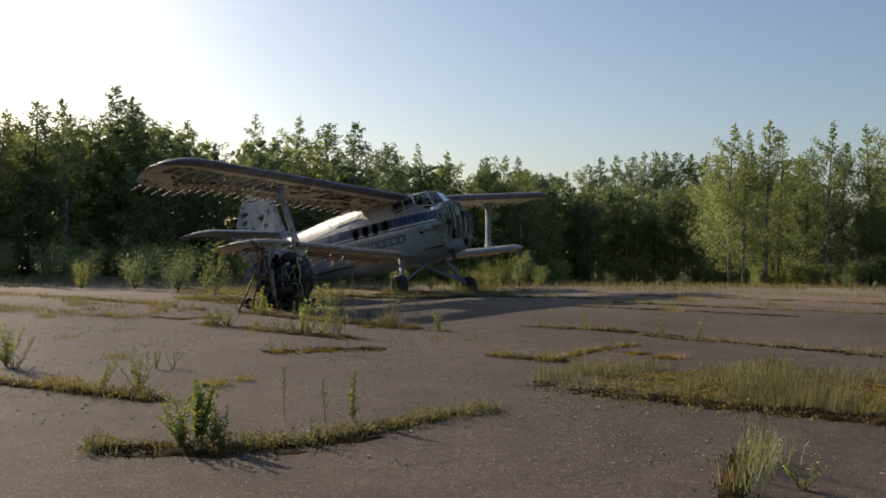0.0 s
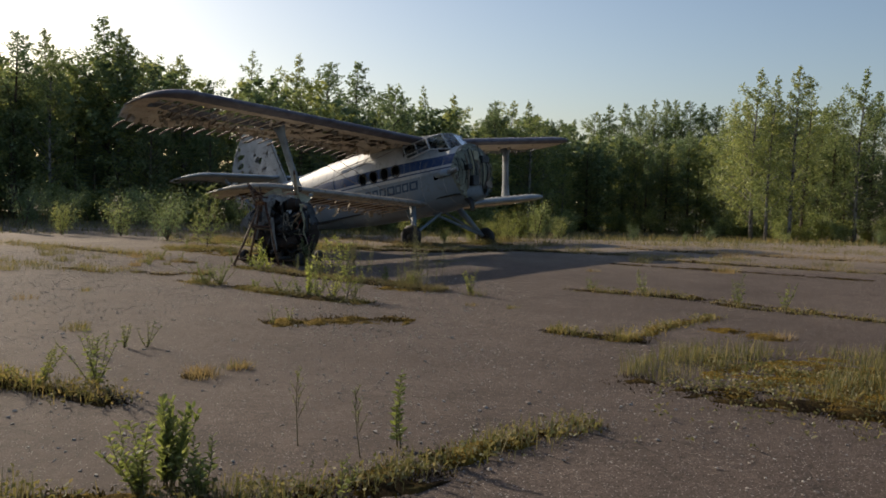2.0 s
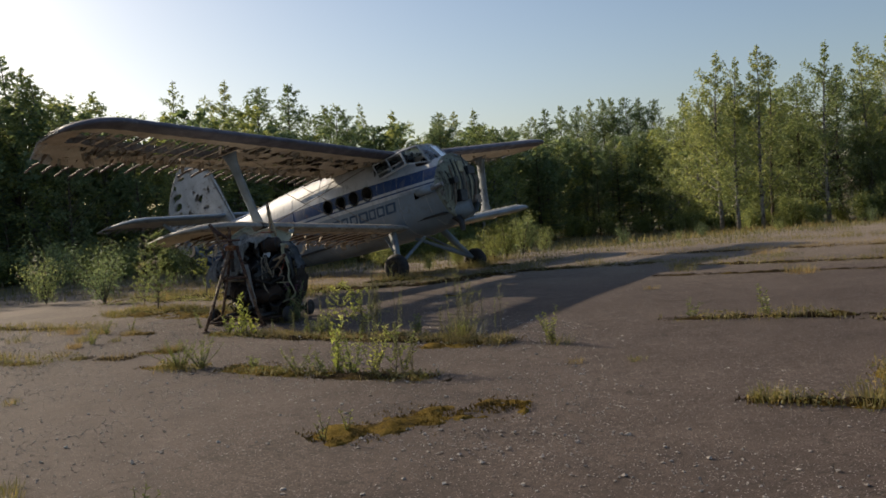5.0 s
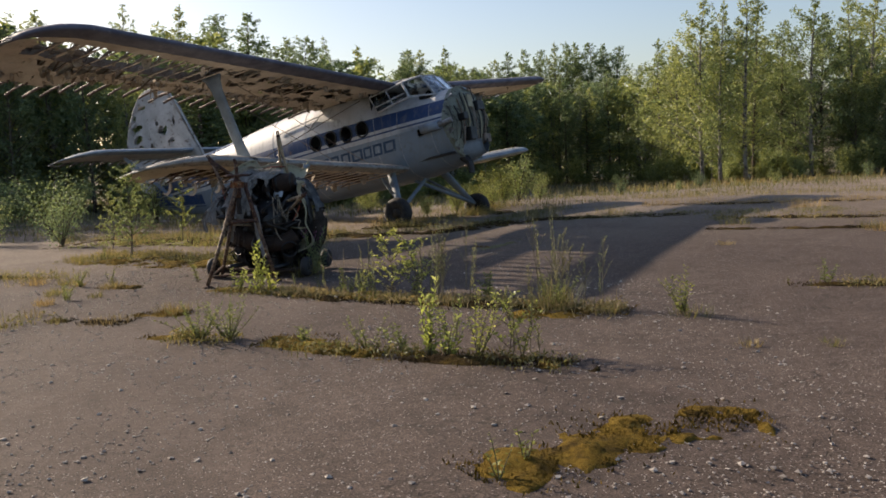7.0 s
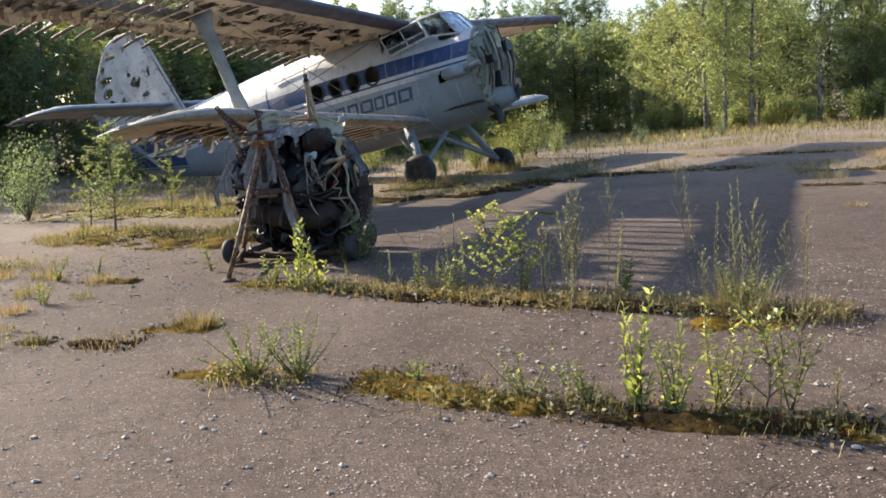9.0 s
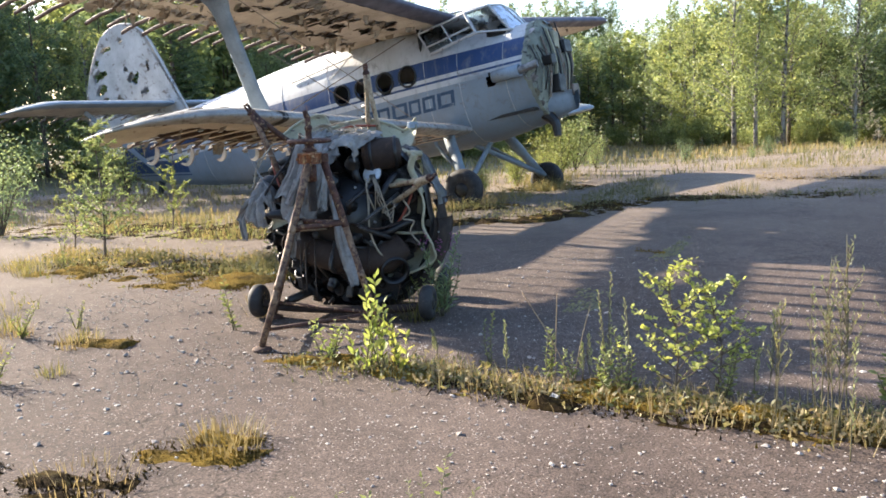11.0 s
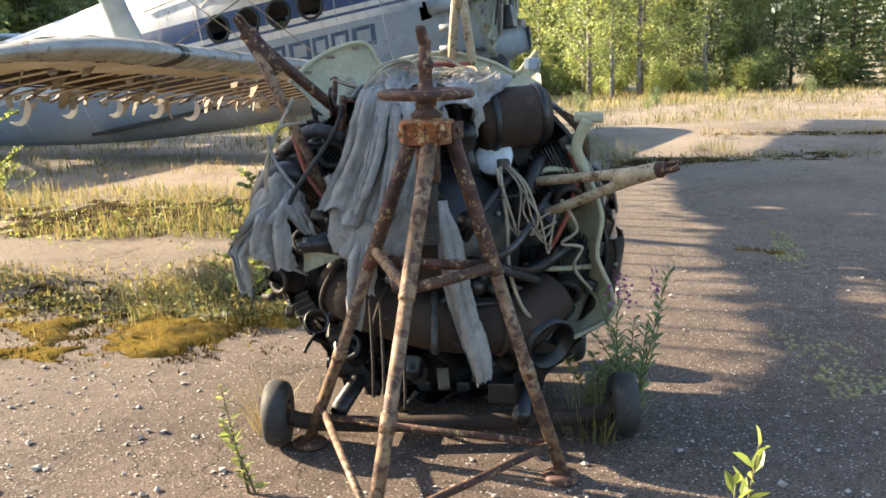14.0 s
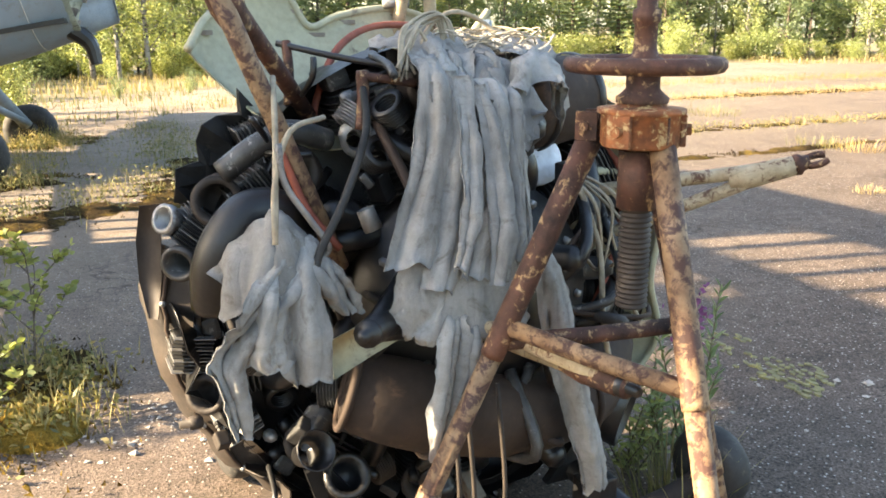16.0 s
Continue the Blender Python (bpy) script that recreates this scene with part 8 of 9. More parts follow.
moss([(-3.6, 15.95), (-3.1, 15.4), (-2.6, 15.05), (-1.9, 14.65), (-1.5, 14.35)], 0.40, 0.055, M_MOSS, 5, Y)
moss([(-3.72, 15.98), (-3.45, 15.86), (-3.1, 15.72)], 0.42, 0.05, M_MOSS, 28, Y)
moss([(-3.16, 15.42), (-2.98, 15.32)], 0.24, 0.05, M_MOSS, 29, Y)
moss([(-3.0, 15.24), (-2.82, 15.16)], 0.22, 0.05, M_MOSS, 30, Y)
moss([(-4.75, 16.58), (-4.4, 16.38)], 0.26, 0.05, M_MOSS, 31, Y)
moss([(-2.7, 15.0), (-1.9, 14.58), (-1.3, 14.2)], 0.32, 0.06, M_MOSS_DARK, 6, D)
moss([(-4.35, 19.2), (-3.8, 18.78), (-3.2, 18.3), (-2.6, 17.8), (-2.0, 17.25), (-1.2, 16.6), (-0.4, 16.05)], 0.40, 0.06, M_MOSS, 7, Y)
moss([(-3.6, 18.45), (-3.1, 17.95), (-2.5, 17.45), (-1.8, 16.95), (-1.0, 16.4)], 0.32, 0.065, M_MOSS_DARK, 8, D)
moss([(-1.5, 16.35), (-1.15, 16.2), (-0.8, 16.1)], 0.45, 0.045, M_MOSS, 9, Y)
moss([(-6.9, 23.7), (-6.0, 23.2), (-5.3, 22.6), (-4.8, 22.2), (-4.2, 22.0)], 0.95, 0.07, M_MOSS, 10, Y)
moss([(-6.6, 24.2), (-5.6, 23.4), (-4.8, 22.9), (-4.1, 22.6), (-3.6, 22.4)], 1.0, 0.08, M_MOSS_DARK, 11, D)
moss([(-4.30, 23.45), (-4.42, 23.0), (-4.55, 22.5), (-4.72, 22.0), (-4.85, 21.6)], 0.85, 0.05, M_MOSS, 32, Y)
moss([(-3.70, 22.62), (-3.90, 22.40), (-4.10, 22.18), (-4.30, 21.98)], 0.46, 0.04, M_MOSS, 33, Y)
moss([(-5.75, 22.3), (-5.25, 22.0)], 0.30, 0.04, M_MOSS, 12, Y)
moss([(-5.55, 17.6), (-5.0, 17.4)], 0.35, 0.030, M_MOSS_DARK, 13, D)
moss([(-4.85, 17.95), (-4.5, 17.75)], 0.25, 0.03, M_MOSS, 14, Y)
moss([(-5.95, 20.2), (-5.4, 19.9)], 0.26, 0.05, M_MOSS, 15, Y)
moss([(-5.1, 17.8), (-4.5, 17.55)], 0.30, 0.03, M_MOSS, 16, Y)
moss([(1.5, 16.75), (2.4, 16.4), (3.2, 15.95), (3.8, 14.9), (5.2, 13.9), (6.8, 12.6), (9.5, 10.5)], 0.28, 0.05, M_MOSS_DARK, 17, D)
moss([(0.7, 12.4), (1.5, 11.9), (2.2, 13.0), (3.1, 13.9)], 0.30, 0.05, M_MOSS, 18, Y)
moss([(1.5, 27.2), (2.6, 26.5), (3.6, 26.3), (4.6, 26.0)], 0.9, 0.05, M_MOSS_DARK, 19, D)
moss([(3.4, 22.6), (4.4, 21.9), (5.8, 21.1), (8.0, 19.6)], 0.35, 0.045, M_MOSS_DARK, 20, D)
flakes([(-1.80, 20.50), (-1.95, 20.22), (-2.10, 19.98), (-2.26, 19.74)], 0.36, 51)
flakes([(0.3, 22.95), (-0.32, 22.14), (-0.86, 21.45)], 0.22, 52)
moss([(-0.7, 22.3), (-0.5, 21.9)], 0.14, 0.03, M_MOSS, 22, Y)
moss([(-4.55, 19.25), (-4.0, 18.95)], 0.16, 0.06, M_MOSS, 23, Y)
moss([(4.5, 24.6), (6.5, 23.2), (9.5, 21.2), (13.0, 19.0)], 0.5, 0.05, M_MOSS_DARK, 24, D)
moss([(5.0, 29.5), (8.0, 27.6), (12.0, 25.2), (18.0, 21.5)], 0.8, 0.05, M_MOSS_DARK, 25, D)
moss([(-10.0, 24.0), (-8.5, 22.6), (-7.0, 21.6)], 0.3, 0.05, M_MOSS_DARK, 26, D)
moss([(-3.9, 26.4), (-2.2, 25.6), (-0.6, 25.4), (1.2, 27.0)], 1.1, 0.06, M_MOSS_DARK, 27, D)

moss([(-7.28, 18.14), (-6.75, 17.85), (-6.21, 17.57)], 0.24, 0.03, M_MOSS, 61, Y)
moss([(-5.95, 17.86), (-5.5, 17.62), (-5.08, 17.33)], 0.24, 0.028, M_MOSS_DARK, 62, D)
moss([(-2.62, 9.55), (-2.42, 9.72)], 0.24, 0.05, M_MOSS_DARK, 63, D)
moss([(2.74, 12.94), (3.0, 12.5), (3.23, 12.05)], 0.45, 0.05, M_MOSS, 65, Y)
moss([(2.2, 16.6), (3.0, 16.12), (3.84, 15.6), (4.66, 14.55), (5.6, 13.4), (6.5, 12.4)], 0.16, 0.050, M_MOSS_DARK, 66, D)
moss([(0.62, 12.48), (1.1, 12.2), (1.7, 11.78)], 0.20, 0.050, M_MOSS_DARK, 67, D)
moss([(-5.9, 10.5), (-4.95, 9.68), (-4.05, 9.3), (-2.85, 8.68)], 0.26, 0.060, M_MOSS_DARK, 68, D)
moss([(-2.6, 6.62), (-1.7, 6.62), (-1.15, 6.78), (-0.55, 7.4)], 0.42, 0.045, M_MOSS_DARK, 69, D)
moss([(-0.5, 7.55), (0.1, 8.1), (0.55, 8.55)], 0.14, 0.045, M_MOSS_DARK, 70, D)
moss([(1.75, 5.2), (1.95, 5.8), (2.2, 6.5), (2.45, 6.9)], 0.26, 0.040, M_MOSS_DARK, 71, D)
moss([(1.25, 9.6), (2.4, 8.85), (3.6, 8.25), (5.2, 7.4)], 0.40, 0.060, M_MOSS_DARK, 72, D)

# grass along the cracks
G = "mixed green and dry grass growing along a crack"
verge([(-2.75, 6.72), (-1.3, 6.85), (-0.2, 7.9), (0.5, 8.5)], 0.36, 1500, 0.16, M_GRASS, G)
verge([(-5.8, 10.4), (-4.9, 9.65), (-4.0, 9.3), (-2.75, 8.65)], 0.34, 1300, 0.17, M_GRASS, G)
verge([(-3.6, 15.9), (-3.1, 15.4), (-1.9, 14.6), (-1.5, 14.3)], 0.36, 650, 0.11, M_GRASS, G)
verge([(-4.5, 16.35), (-3.9, 16.1)], 0.34, 320, 0.14, M_GRASS, G)
verge([(-4.3, 19.2), (-3.2, 18.3), (-2.0, 17.25), (-0.5, 16.1)], 0.40, 2500, 0.12, M_GRASS, G)
verge([(-3.6, 18.5), (-2.0, 17.1), (-0.5, 16.0)], 0.35, 900, 0.20, M_DRY, "dry brown grass along a crack", "dry_grass")
verge([(-7.2, 24.4), (-5.8, 23.5), (-4.8, 22.8), (-3.7, 22.5)], 1.1, 1900, 0.11, M_GRASS, G)
verge([(-7.2, 24.7), (-6.0, 24.0), (-4.8, 23.2), (-3.6, 22.9)], 0.8, 1800, 0.17, M_GRASS, "rough grass beside the engine")
verge([(1.5, 16.75), (3.2, 15.95), (3.8, 14.9), (6.8, 12.6), (9.5, 10.5)], 0.36, 1800, 0.18, M_GRASS, G)
verge([(0.7, 12.4), (1.5, 11.9), (2.2, 13.0), (3.1, 13.9)], 0.30, 600, 0.15, M_GRASS, G)
verge([(1.2, 27.3), (2.6, 26.5), (4.8, 26.0), (7.5, 24.6)], 1.0, 1500, 0.14, M_GRASS, G)
verge([(-4.6, 27.2), (-2.2, 26.0), (-0.4, 25.9), (1.4, 28.2), (3.2, 30.5)], 1.0, 2600, 0.17, M_GRASS, "grass grown up under the aircraft")
verge([(-9.6, 33.2), (-6.5, 31.4), (-3.5, 29.8), (-1.2, 28.9)], 1.6, 1500, 0.20, M_DRY, "dry grass under the fuselage", "dry_grass")
verge([(4.5, 24.6), (6.5, 23.2), (9.5, 21.2), (13.0, 19.0)], 0.8, 1500, 0.18, M_GRASS, G)
verge([(5.0, 29.5), (8.0, 27.6), (12.0, 25.2), (18.0, 21.5)], 1.3, 3000, 0.22, M_DRY, "dry grass along a joint of the apron", "dry_grass")
verge([(6.0, 32.5), (10.0, 30.8), (16.0, 27.5), (24.0, 22.0)], 1.6, 4500, 0.28, M_GRASS, G)
verge([(-16.0, 26.5), (-12.0, 24.6), (-8.5, 22.6), (-6.6, 21.2)], 0.8, 2200, 0.18, M_GRASS, G)
verge([(-14.0, 22.5), (-10.0, 19.9), (-7.4, 18.1), (-6.0, 17.6)], 0.7, 1700, 0.18, M_GRASS, G)
verge([(1.9, 5.6), (2.2, 6.2), (2.65, 6.9)], 0.30, 260, 0.36, M_STALK, "tall pale grass in a crack", "tall_grass", 0.05)
FIELD = [(1.0, 10.1), (1.9, 9.35), (2.9, 8.75), (4.2, 8.1), (8.5, 5.8), (9.8, 8.4), (6.0, 11.4), (3.4, 11.5), (1.7, 11.2)]
field(lambda x, y: inside_poly(x, y, FIELD), (1.0, 10, 5.5, 11.6), 15000, 0.21, M_GRASS, "patch of mixed grass on the broken asphalt", "grass_patch", 0.007)


verge([(1.5, 10.2), (3.0, 9.6), (5.0, 9.0), (8.0, 7.6)], 2.4, 3600, 0.10, M_GRASS, "low leafy weeds among the grass", "low_weeds", 0.8)
moss([(1.8, 10.3), (3.4, 9.8), (5.2, 9.2), (8.0, 7.8)], 2.6, 0.04, M_MOSS, 40, Y)

verge([(-4.2, 23.7), (-4.4, 23.0), (-4.7, 22.2)], 0.8, 1500, 0.16, M_GRASS, "grass on the moss beside the engine")
verge([(-4.1, 23.6), (-4.5, 22.8)], 0.7, 500, 0.24, M_DRY, "dry grass on the moss beside the engine", "dry_grass")
verge([(-3.72, 22.7), (-3.95, 22.4), (-4.25, 22.1)], 0.45, 420, 0.15, M_GRASS, "grass on the moss beside the engine")
# rough grass between the engine and the tail
random.seed(150)
ROUGH = [(-3.0, 24.2), (-3.9, 24.5), (-4.5, 25.0), (-5.3, 25.4), (-6.2, 26.2), (-7.4, 26.8), (-8.4, 27.6), (-9.0, 29.6), (-6.5, 29.6), (-4.2, 28.4), (-2.6, 27.0), (-2.2, 25.0)]
moss([(-8.2, 28.3), (-6.2, 27.2), (-4.6, 26.3), (-2.8, 25.6)], 2.3, 0.045, M_MOSS_DARK, 52, D)
field(lambda x, y: inside_poly(x, y, ROUGH), (-10.2, -2.4, 22.4, 31), 5000, 0.19, M_GRASS, "rough green grass between the engine and the tail", "grass_patch", 0.010)
field(lambda x, y: inside_poly(x, y, ROUGH), (-10.2, -2.4, 22.4, 31), 500, 0.30, M_DRY, "dry straw grass between the engine and the tail", "dry_grass", 0.009)

verge([(-7.8, 27.6), (-6.0, 26.6), (-4.4, 25.7), (-3.0, 25.2)], 1.6, 800, 0.13, M_WEED, "low bright weeds in the rough grass", "low_weeds", 0.75)

verge([(-0.8, 27.8), (0.2, 29.2), (1.2, 31.2), (2.2, 33.2)], 1.2, 2000, 0.26, M_GRASS, "tall grass behind the landing gear", "tall_grass", 0.3)

for wx, wy in ((-1.36, 27.35), (0.9, 29.95)):
    verge([(wx - 0.55, wy - 0.1), (wx, wy - 0.3), (wx + 0.55, wy - 0.15)], 0.55, 420, 0.30, M_GRASS, "grass grown up round a wheel of the aircraft", "tall_grass", 0.35)
    verge([(wx - 0.6, wy + 0.3), (wx + 0.6, wy + 0.35)], 0.6, 260, 0.34, M_DRY, "dry grass round a wheel of the aircraft", "dry_grass", 0.1)
    moss([(wx - 0.8, wy + 0.1), (wx, wy - 0.05), (wx + 0.9, wy + 0.1)], 1.0, 0.05, M_MOSS_DARK, wx * 3 + 90, D)


# the belt of grass between the apron and the forest
def in_belt(x, y):
    return not on_apron(x * 0.985, y * 0.985) and x * x + y * y < (76 if 2 < x < 20 else 62) ** 2 and y > -2


field(in_belt, (-44, 46, -2, 76), 26000, 0.30, M_GRASS, "tall rough grass at the edge of the forest", "grass_belt", 0.035)
field(in_belt, (-44, 46, 8, 76), 6000, 0.34, M_DRY, "dry straw-coloured grass at the edge of the forest", "dry_grass", 0.03)
# grass creeping over the apron's far margin
field(lambda x, y: on_apron(x, y) and y > 31 + 0.15 * x, (-22, 30, 28, 42), 9000, 0.22, M_GRASS, "low grass on the broken margin of the apron", "grass_margin", 0.02)

# single plants on the apron
random.seed(202)
WEED = "bright green leafy weed in a crack of the asphalt"
for x, y, h, st, n, sz, sp in ((-1.95, 7.0, 0.50, 10, 30, 0.068, 0.17), (-2.05, 6.9, 0.40, 9, 26, 0.062, 0.24), (-1.75, 6.9, 0.30, 9, 22, 0.055, 0.22), (-0.78, 7.82, 0.46, 2, 30, 0.062, 0.06), (-3.2, 9.2, 0.48, 8, 18, 0.055, 0.3), (-3.6, 9.1, 0.30, 8, 16, 0.05, 0.25), (-5.45, 10.9, 0.55, 8, 24, 0.065, 0.25),
                               (-5.2, 10.6, 0.40, 4, 18, 0.05, 0.25), (-2.3, 12.6, 0.20, 3, 9, 0.045, 0.08), (-2.45, 12.45, 0.22, 3, 9, 0.04, 0.1), (-1.05, 6.9, 0.22, 4, 12, 0.04, 0.2), (-3.55, 10.8, 0.25, 4, 12, 0.045, 0.15),
                               (-3.35, 10.85, 0.28, 4, 12, 0.045, 0.15), (-3.7, 10.4, 0.22, 4, 12, 0.04, 0.15), (2.4, 5.75, 0.24, 6, 14, 0.045, 0.2), (3.4, 9.7, 0.35, 8, 20, 0.045, 0.4), (3.7, 9.9, 0.30, 7, 18, 0.045, 0.4), (4.3, 11.0, 0.3, 7, 18, 0.05, 0.35),
                               (2.7, 16.3, 0.40, 4, 14, 0.06, 0.15), (3.85, 15.3, 0.46, 5, 16, 0.06, 0.2), (4.4, 14.9, 0.40, 5, 14, 0.06, 0.2), (1.9, 16.7, 0.25, 5, 12, 0.05, 0.3)):
    shoot("weed", x, y, h, st, n, sz, sp, M_WEED, WEED, "weed", 0.005, 0.42, None, "weeds")
for x, y, h, st, n, sz, sp in ((-4.25, 16.25, 0.34, 14, 20, 0.042, 0.42), (-4.0, 16.18, 0.36, 14, 20, 0.040, 0.44), (-2.42, 15.02, 0.30, 4, 12, 0.06, 0.16), (-2.58, 15.22, 0.22, 6, 12, 0.05, 0.2), (-2.85, 15.36, 0.28, 7, 14, 0.044, 0.26), (-3.34, 15.8, 0.16, 6, 9, 0.05, 0.1), (-1.75, 14.75, 0.40, 3, 12, 0.05, 0.20),
                               (-0.05, 15.75, 0.40, 8, 16, 0.05, 0.35), (-2.72, 17.98, 0.24, 6, 14, 0.044, 0.16), (-2.95, 18.28, 0.30, 3, 16, 0.040, 0.06), (-2.86, 18.12, 0.20, 5, 12, 0.040, 0.14), (-2.62, 17.95, 0.36, 5, 18, 0.044, 0.16), (-2.19, 17.7, 0.26, 4, 14, 0.044, 0.14), (-3.18, 18.64, 0.34, 2, 18, 0.036, 0.08),
                               (-1.46, 17.38, 0.26, 5, 14, 0.06, 0.12), (-1.0, 16.5, 0.34, 12, 14, 0.046, 0.30), (-6.25, 20.4, 0.24, 5, 14, 0.045, 0.14), (-6.1, 19.2, 0.22, 6, 14, 0.04, 0.16), (-6.6, 23.4, 0.55, 2, 16, 0.05, 0.1), (-5.9, 20.6, 0.2, 4, 9, 0.04, 0.1), (-4.72, 20.12, 0.40, 3, 12, 0.055, 0.12), (-3.25, 20.2, 0.28, 7, 18, 0.05, 0.2)):
    shoot("weed", x, y, h, st, n, sz, sp, M_WEED, WEED, "weed", 0.005, 0.42, None, "weeds")
# young willows with broad upright leaves
WILLOW = "young willow with broad yellow-green leaves in a crack"
for x, y, h, st, n, sz, sp in ((-3.82, 18.70, 0.60, 3, 14, 0.082, 0.13), (-3.92, 18.74, 0.42, 3, 11, 0.078, 0.20), (-3.72, 18.66, 0.34, 4, 9, 0.078, 0.18), (-4.12, 19.05, 0.27, 6, 11, 0.050, 0.20), (-2.42, 14.98, 0.60, 4, 18, 0.066, 0.13), (-2.28, 14.88, 0.44, 8, 16, 0.052, 0.26), (-2.06, 14.88, 0.50, 8, 16, 0.050, 0.28)):
    shoot("willow_shoot", x, y, h, st, n, sz, sp, M_WILLOW, WILLOW, "plant", 0.006, 0.40, None, "young willows")
for x, y, h, limbs, n, seed in ((-2.46, 17.74, 0.74, 19, 14, 71), (-2.21, 17.76, 0.70, 18, 14, 72), (-1.86, 14.80, 0.50, 10, 9, 73)):
    sapling(x, y, h, limbs, n, 0.037, M_WILLOW, "small branching aspen with yellow-green leaves in a crack", seed)
random.seed(515)
for x, y, h in ((-3.47, 18.9, 0.17), (-3.14, 18.46, 0.30), (-2.63, 18.16, 0.62), (-2.70, 18.04, 0.54), (-2.60, 18.0, 0.50), (-1.93, 17.72, 0.44), (-2.02, 17.7, 0.26), (-2.78, 18.2, 0.22), (-2.72, 18.2, 0.26), (-0.87, 17.4, 0.95), (-0.95, 16.55, 0.9), (-0.6, 16.4, 0.5), (-2.2, 14.95, 0.45)):
    stalk(x, y, h, "seed")
for x, y, h in ((-0.90, 17.45, 1.0), (-0.95, 16.5, 0.75), (-0.75, 16.4, 0.6), (-0.5, 16.6, 0.65), (-1.78, 14.9, 0.5), (-1.4, 7.8, 0.5), (-1.0, 7.6, 0.42), (2.1, 6.0, 0.7), (2.3, 6.3, 0.65)):
    stalk(x, y, h, "branch")
for cx, cy, k, tall in ((-2.0, 17.12, 13, 1.0), (-0.95, 16.6, 7, 0.9), (-1.95, 14.75, 3, 0.6)):
    for _ in range(k):
        stalk(cx + random.gauss(0, 0.15), cy + random.gauss(0, 0.12), rnd(0.45, 1.0) * tall, random.choice(("branch", "branch", "seed")))
# bare leaning straws
for x, y, h, lx, ly in ((-2.92, 18.24, 0.50, 0.02, 0.0), (-2.84, 18.14, 0.52, -0.26, 0.10), (-2.83, 18.2, 0.44, 0.12, 0.02)):
    bm = bmesh.new()
    tube(bm, smooth_path([(0, 0, -0.02), (lx * 0.45, ly * 0.5, h * 0.5), (lx, ly, h)], 5), 0.003, 4)
    ob = part("straw", bm, M_STRAW, None, "", True)
    ob.location = (x, y, gz(x, y))
    tagged(ob, "bare dry straw leaning out of a crack", "straw", "bare straws")
# tufts
for x, y, r, n, h in ((-2.3, 10.0, 0.10, 70, 0.10), (-2.55, 9.75, 0.13, 80, 0.12), (-4.45, 12.0, 0.10, 50, 0.1), (-5.3, 17.5, 0.28, 160, 0.10), (-4.7, 17.85, 0.16, 110, 0.13), (-5.8, 17.7, 0.12, 70, 0.10), (-4.68, 17.8, 0.20, 120, 0.14), (-5.8, 20.05, 0.16, 90, 0.12), (-6.3, 20.5, 0.12, 60, 0.14),
                      (-5.8, 19.3, 0.1, 60, 0.12), (-6.2, 18.2, 0.14, 70, 0.15), (-7.0, 18.4, 0.2, 90, 0.16), (-7.6, 20.4, 0.2, 90, 0.16), (-6.4, 20.0, 0.15, 60, 0.12), (-3.4, 20.0, 0.14, 110, 0.30), (-4.55, 20.55, 0.10, 50, 0.3), (0.0, 15.7, 0.2, 90, 0.15), (-1.0, 16.5, 0.22, 220, 0.36),
                      (5.6, 21.3, 0.35, 150, 0.2), (3.4, 27.3, 0.4, 160, 0.3), (1.9, 27.6, 0.4, 160, 0.3), (7.3, 26.0, 0.5, 200, 0.25), (9.0, 23.6, 0.5, 200, 0.25), (-6.9, 23.4, 0.2, 120, 0.2), (-8.6, 21.5, 0.3, 120, 0.2), (4.6, 24.2, 0.4, 140, 0.22), (-5.6, 15.0, 0.12, 50, 0.1), (-6.0, 14.0, 0.15, 60, 0.12)):
    tuft(x, y, r, n, h, M_GRASS if (x + y) % 1.0 > 0.35 else M_DRY)
random.seed(612)
for x, y, r, n, h in ((-6.29, 18.94, 0.14, 110, 0.15), (-6.37, 19.67, 0.12, 90, 0.14), (-6.47, 20.72, 0.16, 120, 0.18), (-5.79, 20.19, 0.14, 90, 0.12), (-6.96, 20.98, 0.18, 120, 0.18), (-7.14, 23.8, 0.18, 130, 0.22), (-6.86, 24.78, 0.16, 110, 0.22),
                      (-2.49, 9.65, 0.16, 150, 0.13), (-2.25, 10.01, 0.12, 110, 0.11), (-4.40, 11.75, 0.14, 110, 0.12), (0.85, 12.35, 0.16, 130, 0.16), (1.45, 12.0, 0.20, 190, 0.19), (3.3, 12.3, 0.2, 120, 0.14), (-7.9, 19.6, 0.2, 130, 0.2), (-8.8, 20.9, 0.22, 140, 0.22),
                      (-9.6, 22.6, 0.25, 160, 0.25), (-8.0, 17.6, 0.2, 130, 0.18), (-9.4, 18.9, 0.22, 140, 0.2), (4.24, 23.2, 0.3, 160, 0.2), (5.49, 20.8, 0.3, 160, 0.2), (-0.1, 14.5, 0.1, 60, 0.08), (0.45, 14.3, 0.1, 60, 0.08), (2.6, 20.3, 0.15, 80, 0.1)):
    tuft(x, y, r, n, h, M_GRASS if (x * 3 + y) % 1.0 > 0.3 else M_DRY)
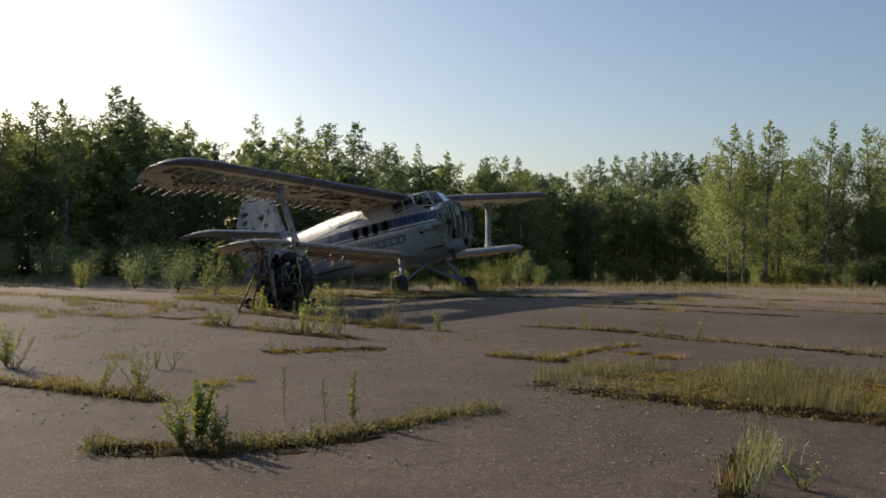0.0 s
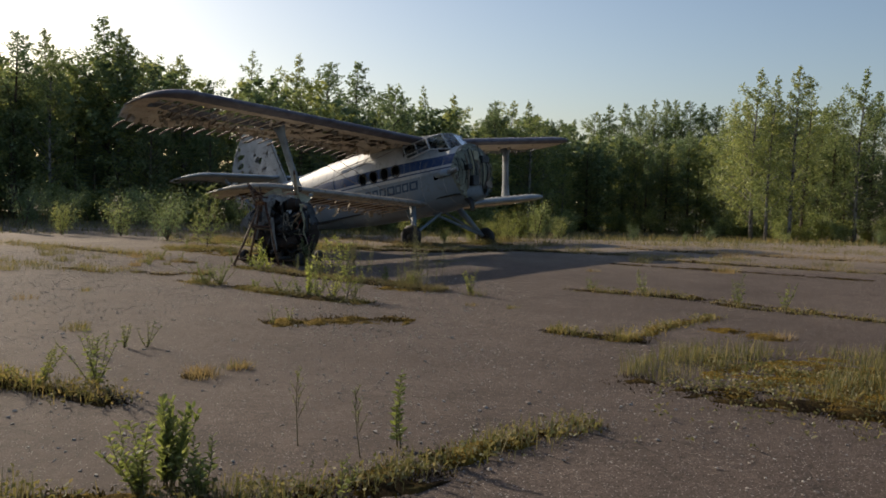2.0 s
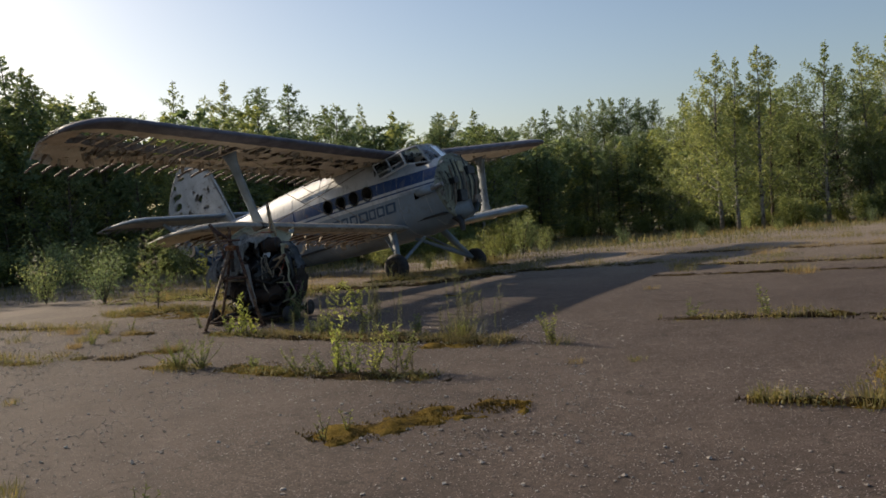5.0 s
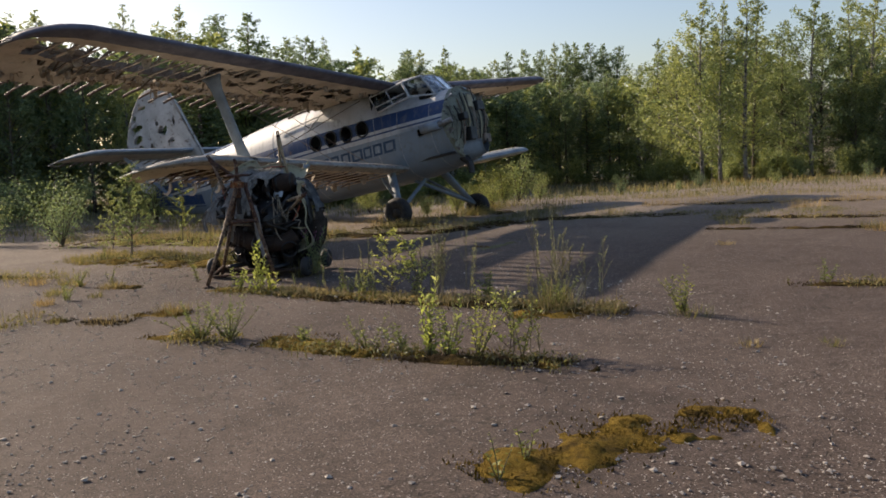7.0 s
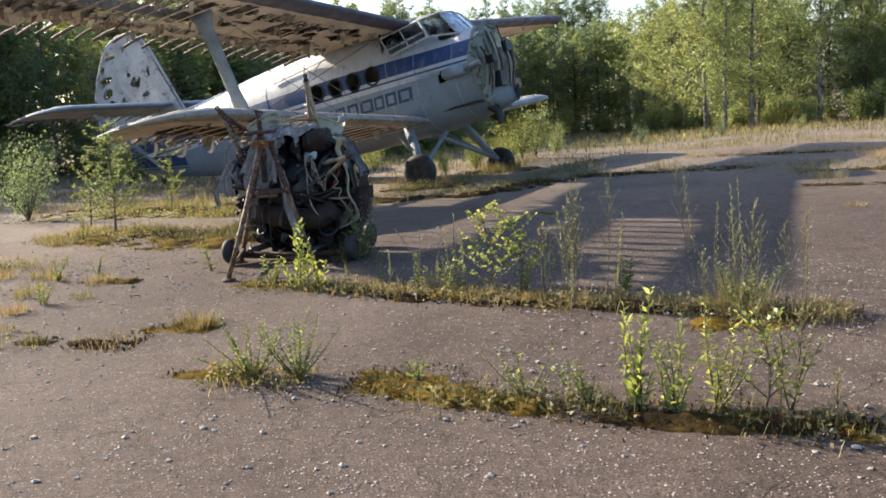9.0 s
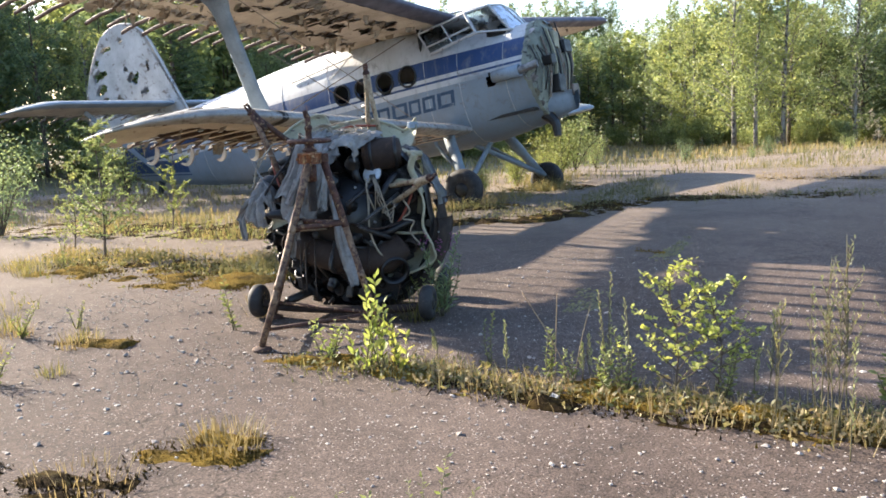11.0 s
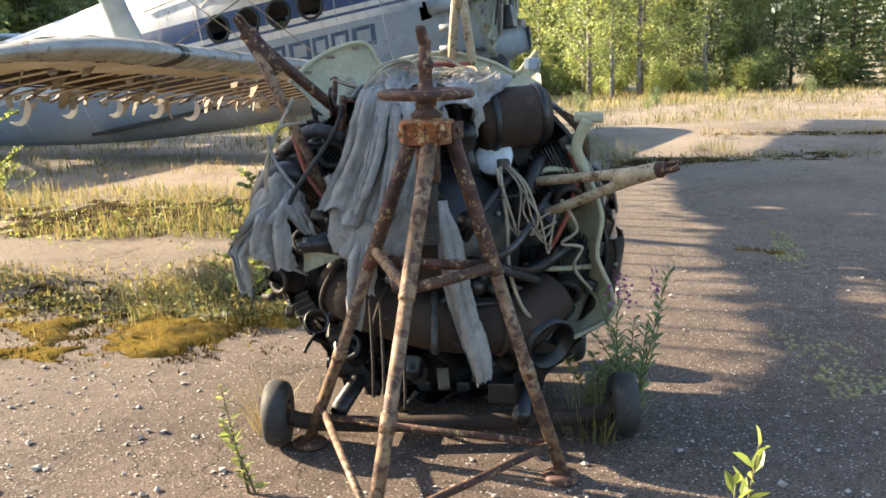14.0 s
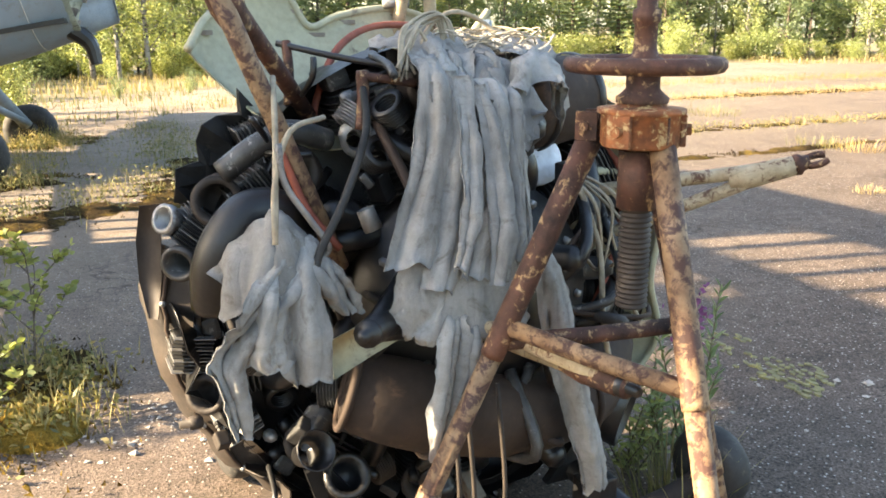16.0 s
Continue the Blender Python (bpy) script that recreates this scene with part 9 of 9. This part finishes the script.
# fireweed by the trolley wheel
fw_ = shoot("fireweed", -3.22, 20.02, 0.62, 4, 26, 0.075, 0.16, M_LEAF_DEEP, "fireweed with violet flowers beside the trolley wheel", "flower", 0.005, 0.22)
lv = Leaves()
random.seed(9)
for ax_, ay_, az_ in ((-0.10, -0.03, 0.55), (0.11, 0.02, 0.54), (0.02, 0.08, 0.50)):
    for _ in range(24):
        lv.quad(Vector((ax_ + random.gauss(0, .018), ay_ + random.gauss(0, .018), az_ + rnd(-0.05, 0.09))), (rnd(-1, 1), rnd(-1, 1), rnd(-.2, .8)), 0.014, 0.020)
lv.make("blossom", M_FLOWER, fw_, "violet petals")
shoot("weed", -3.15, 20.15, 0.45, 5, 22, 0.06, 0.18, M_LEAF_DEEP, "dark leafy weed beside the trolley wheel", "weed", 0.005, 0.3)
# young birches and bushes round the aircraft
sapling(-6.35, 24.3, 1.62, 46, 36, 0.042, M_LEAF_BIRCH, "young birch with bright leaves in front of the wing", 61)
sapling(-5.85, 26.9, 1.25, 16, 24, 0.046, M_WEED, "young birch with bright leaves in front of the wing", 62)
sapling(-6.9, 25.4, 1.1, 20, 24, 0.036, M_LEAF_BIRCH, "young birch with bright leaves in front of the wing", 63)
sapling(-4.05, 23.0, 0.85, 9, 14, 0.055, M_WEED, "young willow with pale leaves beside the engine", 64)
sapling(-3.75, 22.75, 0.65, 8, 12, 0.052, M_WEED, "young willow with pale leaves beside the engine", 65)
sapling(-4.3, 22.3, 0.55, 7, 12, 0.046, M_WEED, "young willow with pale leaves beside the engine", 66)
random.seed(303)
for x, y, h in ((-9.5, 31.0, 1.7), (-11.5, 33.0, 2.0), (-10.2, 29.0, 1.3), (-13.0, 31.5, 1.5), (-8.3, 27.4, 1.2), (-15.0, 33.0, 1.8), (-12.0, 29.0, 1.1), (-17.5, 34.0, 1.6), (-7.6, 34.6, 1.6), (7.0, 36.5, 1.3), (10.5, 38.0, 1.2), (14.0, 39.0, 1.1), (1.2, 33.5, 1.3), (4.0, 35.6, 1.6), (-1.6, 33.0, 0.9), (18.5, 40.0, 1.3), (9.0, 36.4, 0.8)):
    h *= 0.5 if y > 31 and x > 0 else 0.9
    b_ = bush(2.0, 1.25, 34, 0.07, M_LEAF_DEEP if (x * 7) % 2 > 0.9 else M_LEAF_BIRCH, int(x * 10) + 500)
    b_.location = (x, y, gz(x, y))
    b_.scale = (h / 2, h / 2, h / 2)
    tagged(b_, "leafy bush beside the aircraft", "bush", "bushes by the aircraft")
# brighter bushes behind the gear
for x, y, h in ((1.8, 32.5, 1.0), (2.3, 33.3, 1.25), (3.0, 34.4, 1.35), (1.3, 31.6, 0.8), (0.5, 30.9, 0.7), (-0.4, 30.0, 0.6)):
    b_ = bush(2.0, 1.15, 38, 0.075, M_WEED if (x * 10) % 2 > 0.8 else M_LEAF_BIRCH, int(x * 10) + 700)
    b_.location = (x, y, gz(x, y))
    b_.scale = (h / 2, h / 2, h / 2)
    tagged(b_, "bright leafy bush behind the landing gear", "bush", "bushes by the aircraft")
# loose stones
random.seed(404)
vs, fs = [], []
for i in range(64000):
    y = 6 + 16 * random.random() ** 0.75
    x = -0.26 * y + rnd(-5.5, 5.0)
    if -4.7 < x < -3.2 and 20 < y < 21.3 or x > -3.5 and y > 18.0 and random.random() < 0.8:
        continue
    if noise.noise((x * 0.8, y * 0.8, 1.0)) + rnd(-0.6, 0.6) < 0.05:
        continue
    r = 0.003 + 0.0078 * random.random() ** 2.2 + (rnd(0.003, 0.013) if random.random() < 0.07 else 0.0)
    c = Vector((x, y, gz(x, y) + r * 0.35))
    k = len(vs)
    q = Euler((rnd(0, 6), rnd(0, 6), rnd(0, 6))).to_matrix()
    for d in ((1, 0, 0), (-1, 0, 0), (0, 1, 0), (0, -1, 0), (0, 0, 1), (0, 0, -1)):
        w_ = q @ Vector([d[j] * r * rnd(0.6, 1.3) for j in range(3)])
        vs.append(c + Vector((w_.x * 1.2, w_.y * 1.2, w_.z * 0.6)))
    fs += [(k + a, k + b, k + c_) for a, b, c_ in ((0, 2, 4), (2, 1, 4), (1, 3, 4), (3, 0, 4), (2, 0, 5), (1, 2, 5), (3, 1, 5), (0, 3, 5))]
M_STONE = surface("pale tan gravel", (0.54, 0.49, 0.43), (0.22, 0.19, 0.165), 3.0, None, 0.6, (0.8, 0.95), 0, 0.4, 0.002)
tagged(raw("gravel", vs, fs, M_STONE), "loose pale stones scattered over the asphalt", "gravel", "", "stuff")
# litter: pale scraps on the moss and asphalt
for x, y, a, ln, w in ((-4.53, 22.34, -0.35, 0.30, 0.07), (-3.05, 17.9, 0.8, 0.09, 0.04)):
    bm = bmesh.new()
    g = [[bm.verts.new((ln * (i / 5 - 0.5), w * (j / 2 - 0.5) * (1 - 0.3 * noise.noise((i, j * 2.2, x))), 0.03 + 0.012 * noise.noise((i * 0.9, j * 1.1, y)))) for i in range(6)] for j in range(3)]
    for u, v in zip(g, g[1:]):
        for i in range(5):
            bm.faces.new((u[i], u[i + 1], v[i + 1], v[i]))
    thicken(bm, 0.012)
    ob = part("litter_scrap", bm, M_WHITE, None, "", False)
    ob.matrix_world = pose(x, y, gz(x, y) - 0.004, 0, 0, math.degrees(a))
    tagged(ob, "pale weathered scrap lying on the ground", "litter", "scraps")
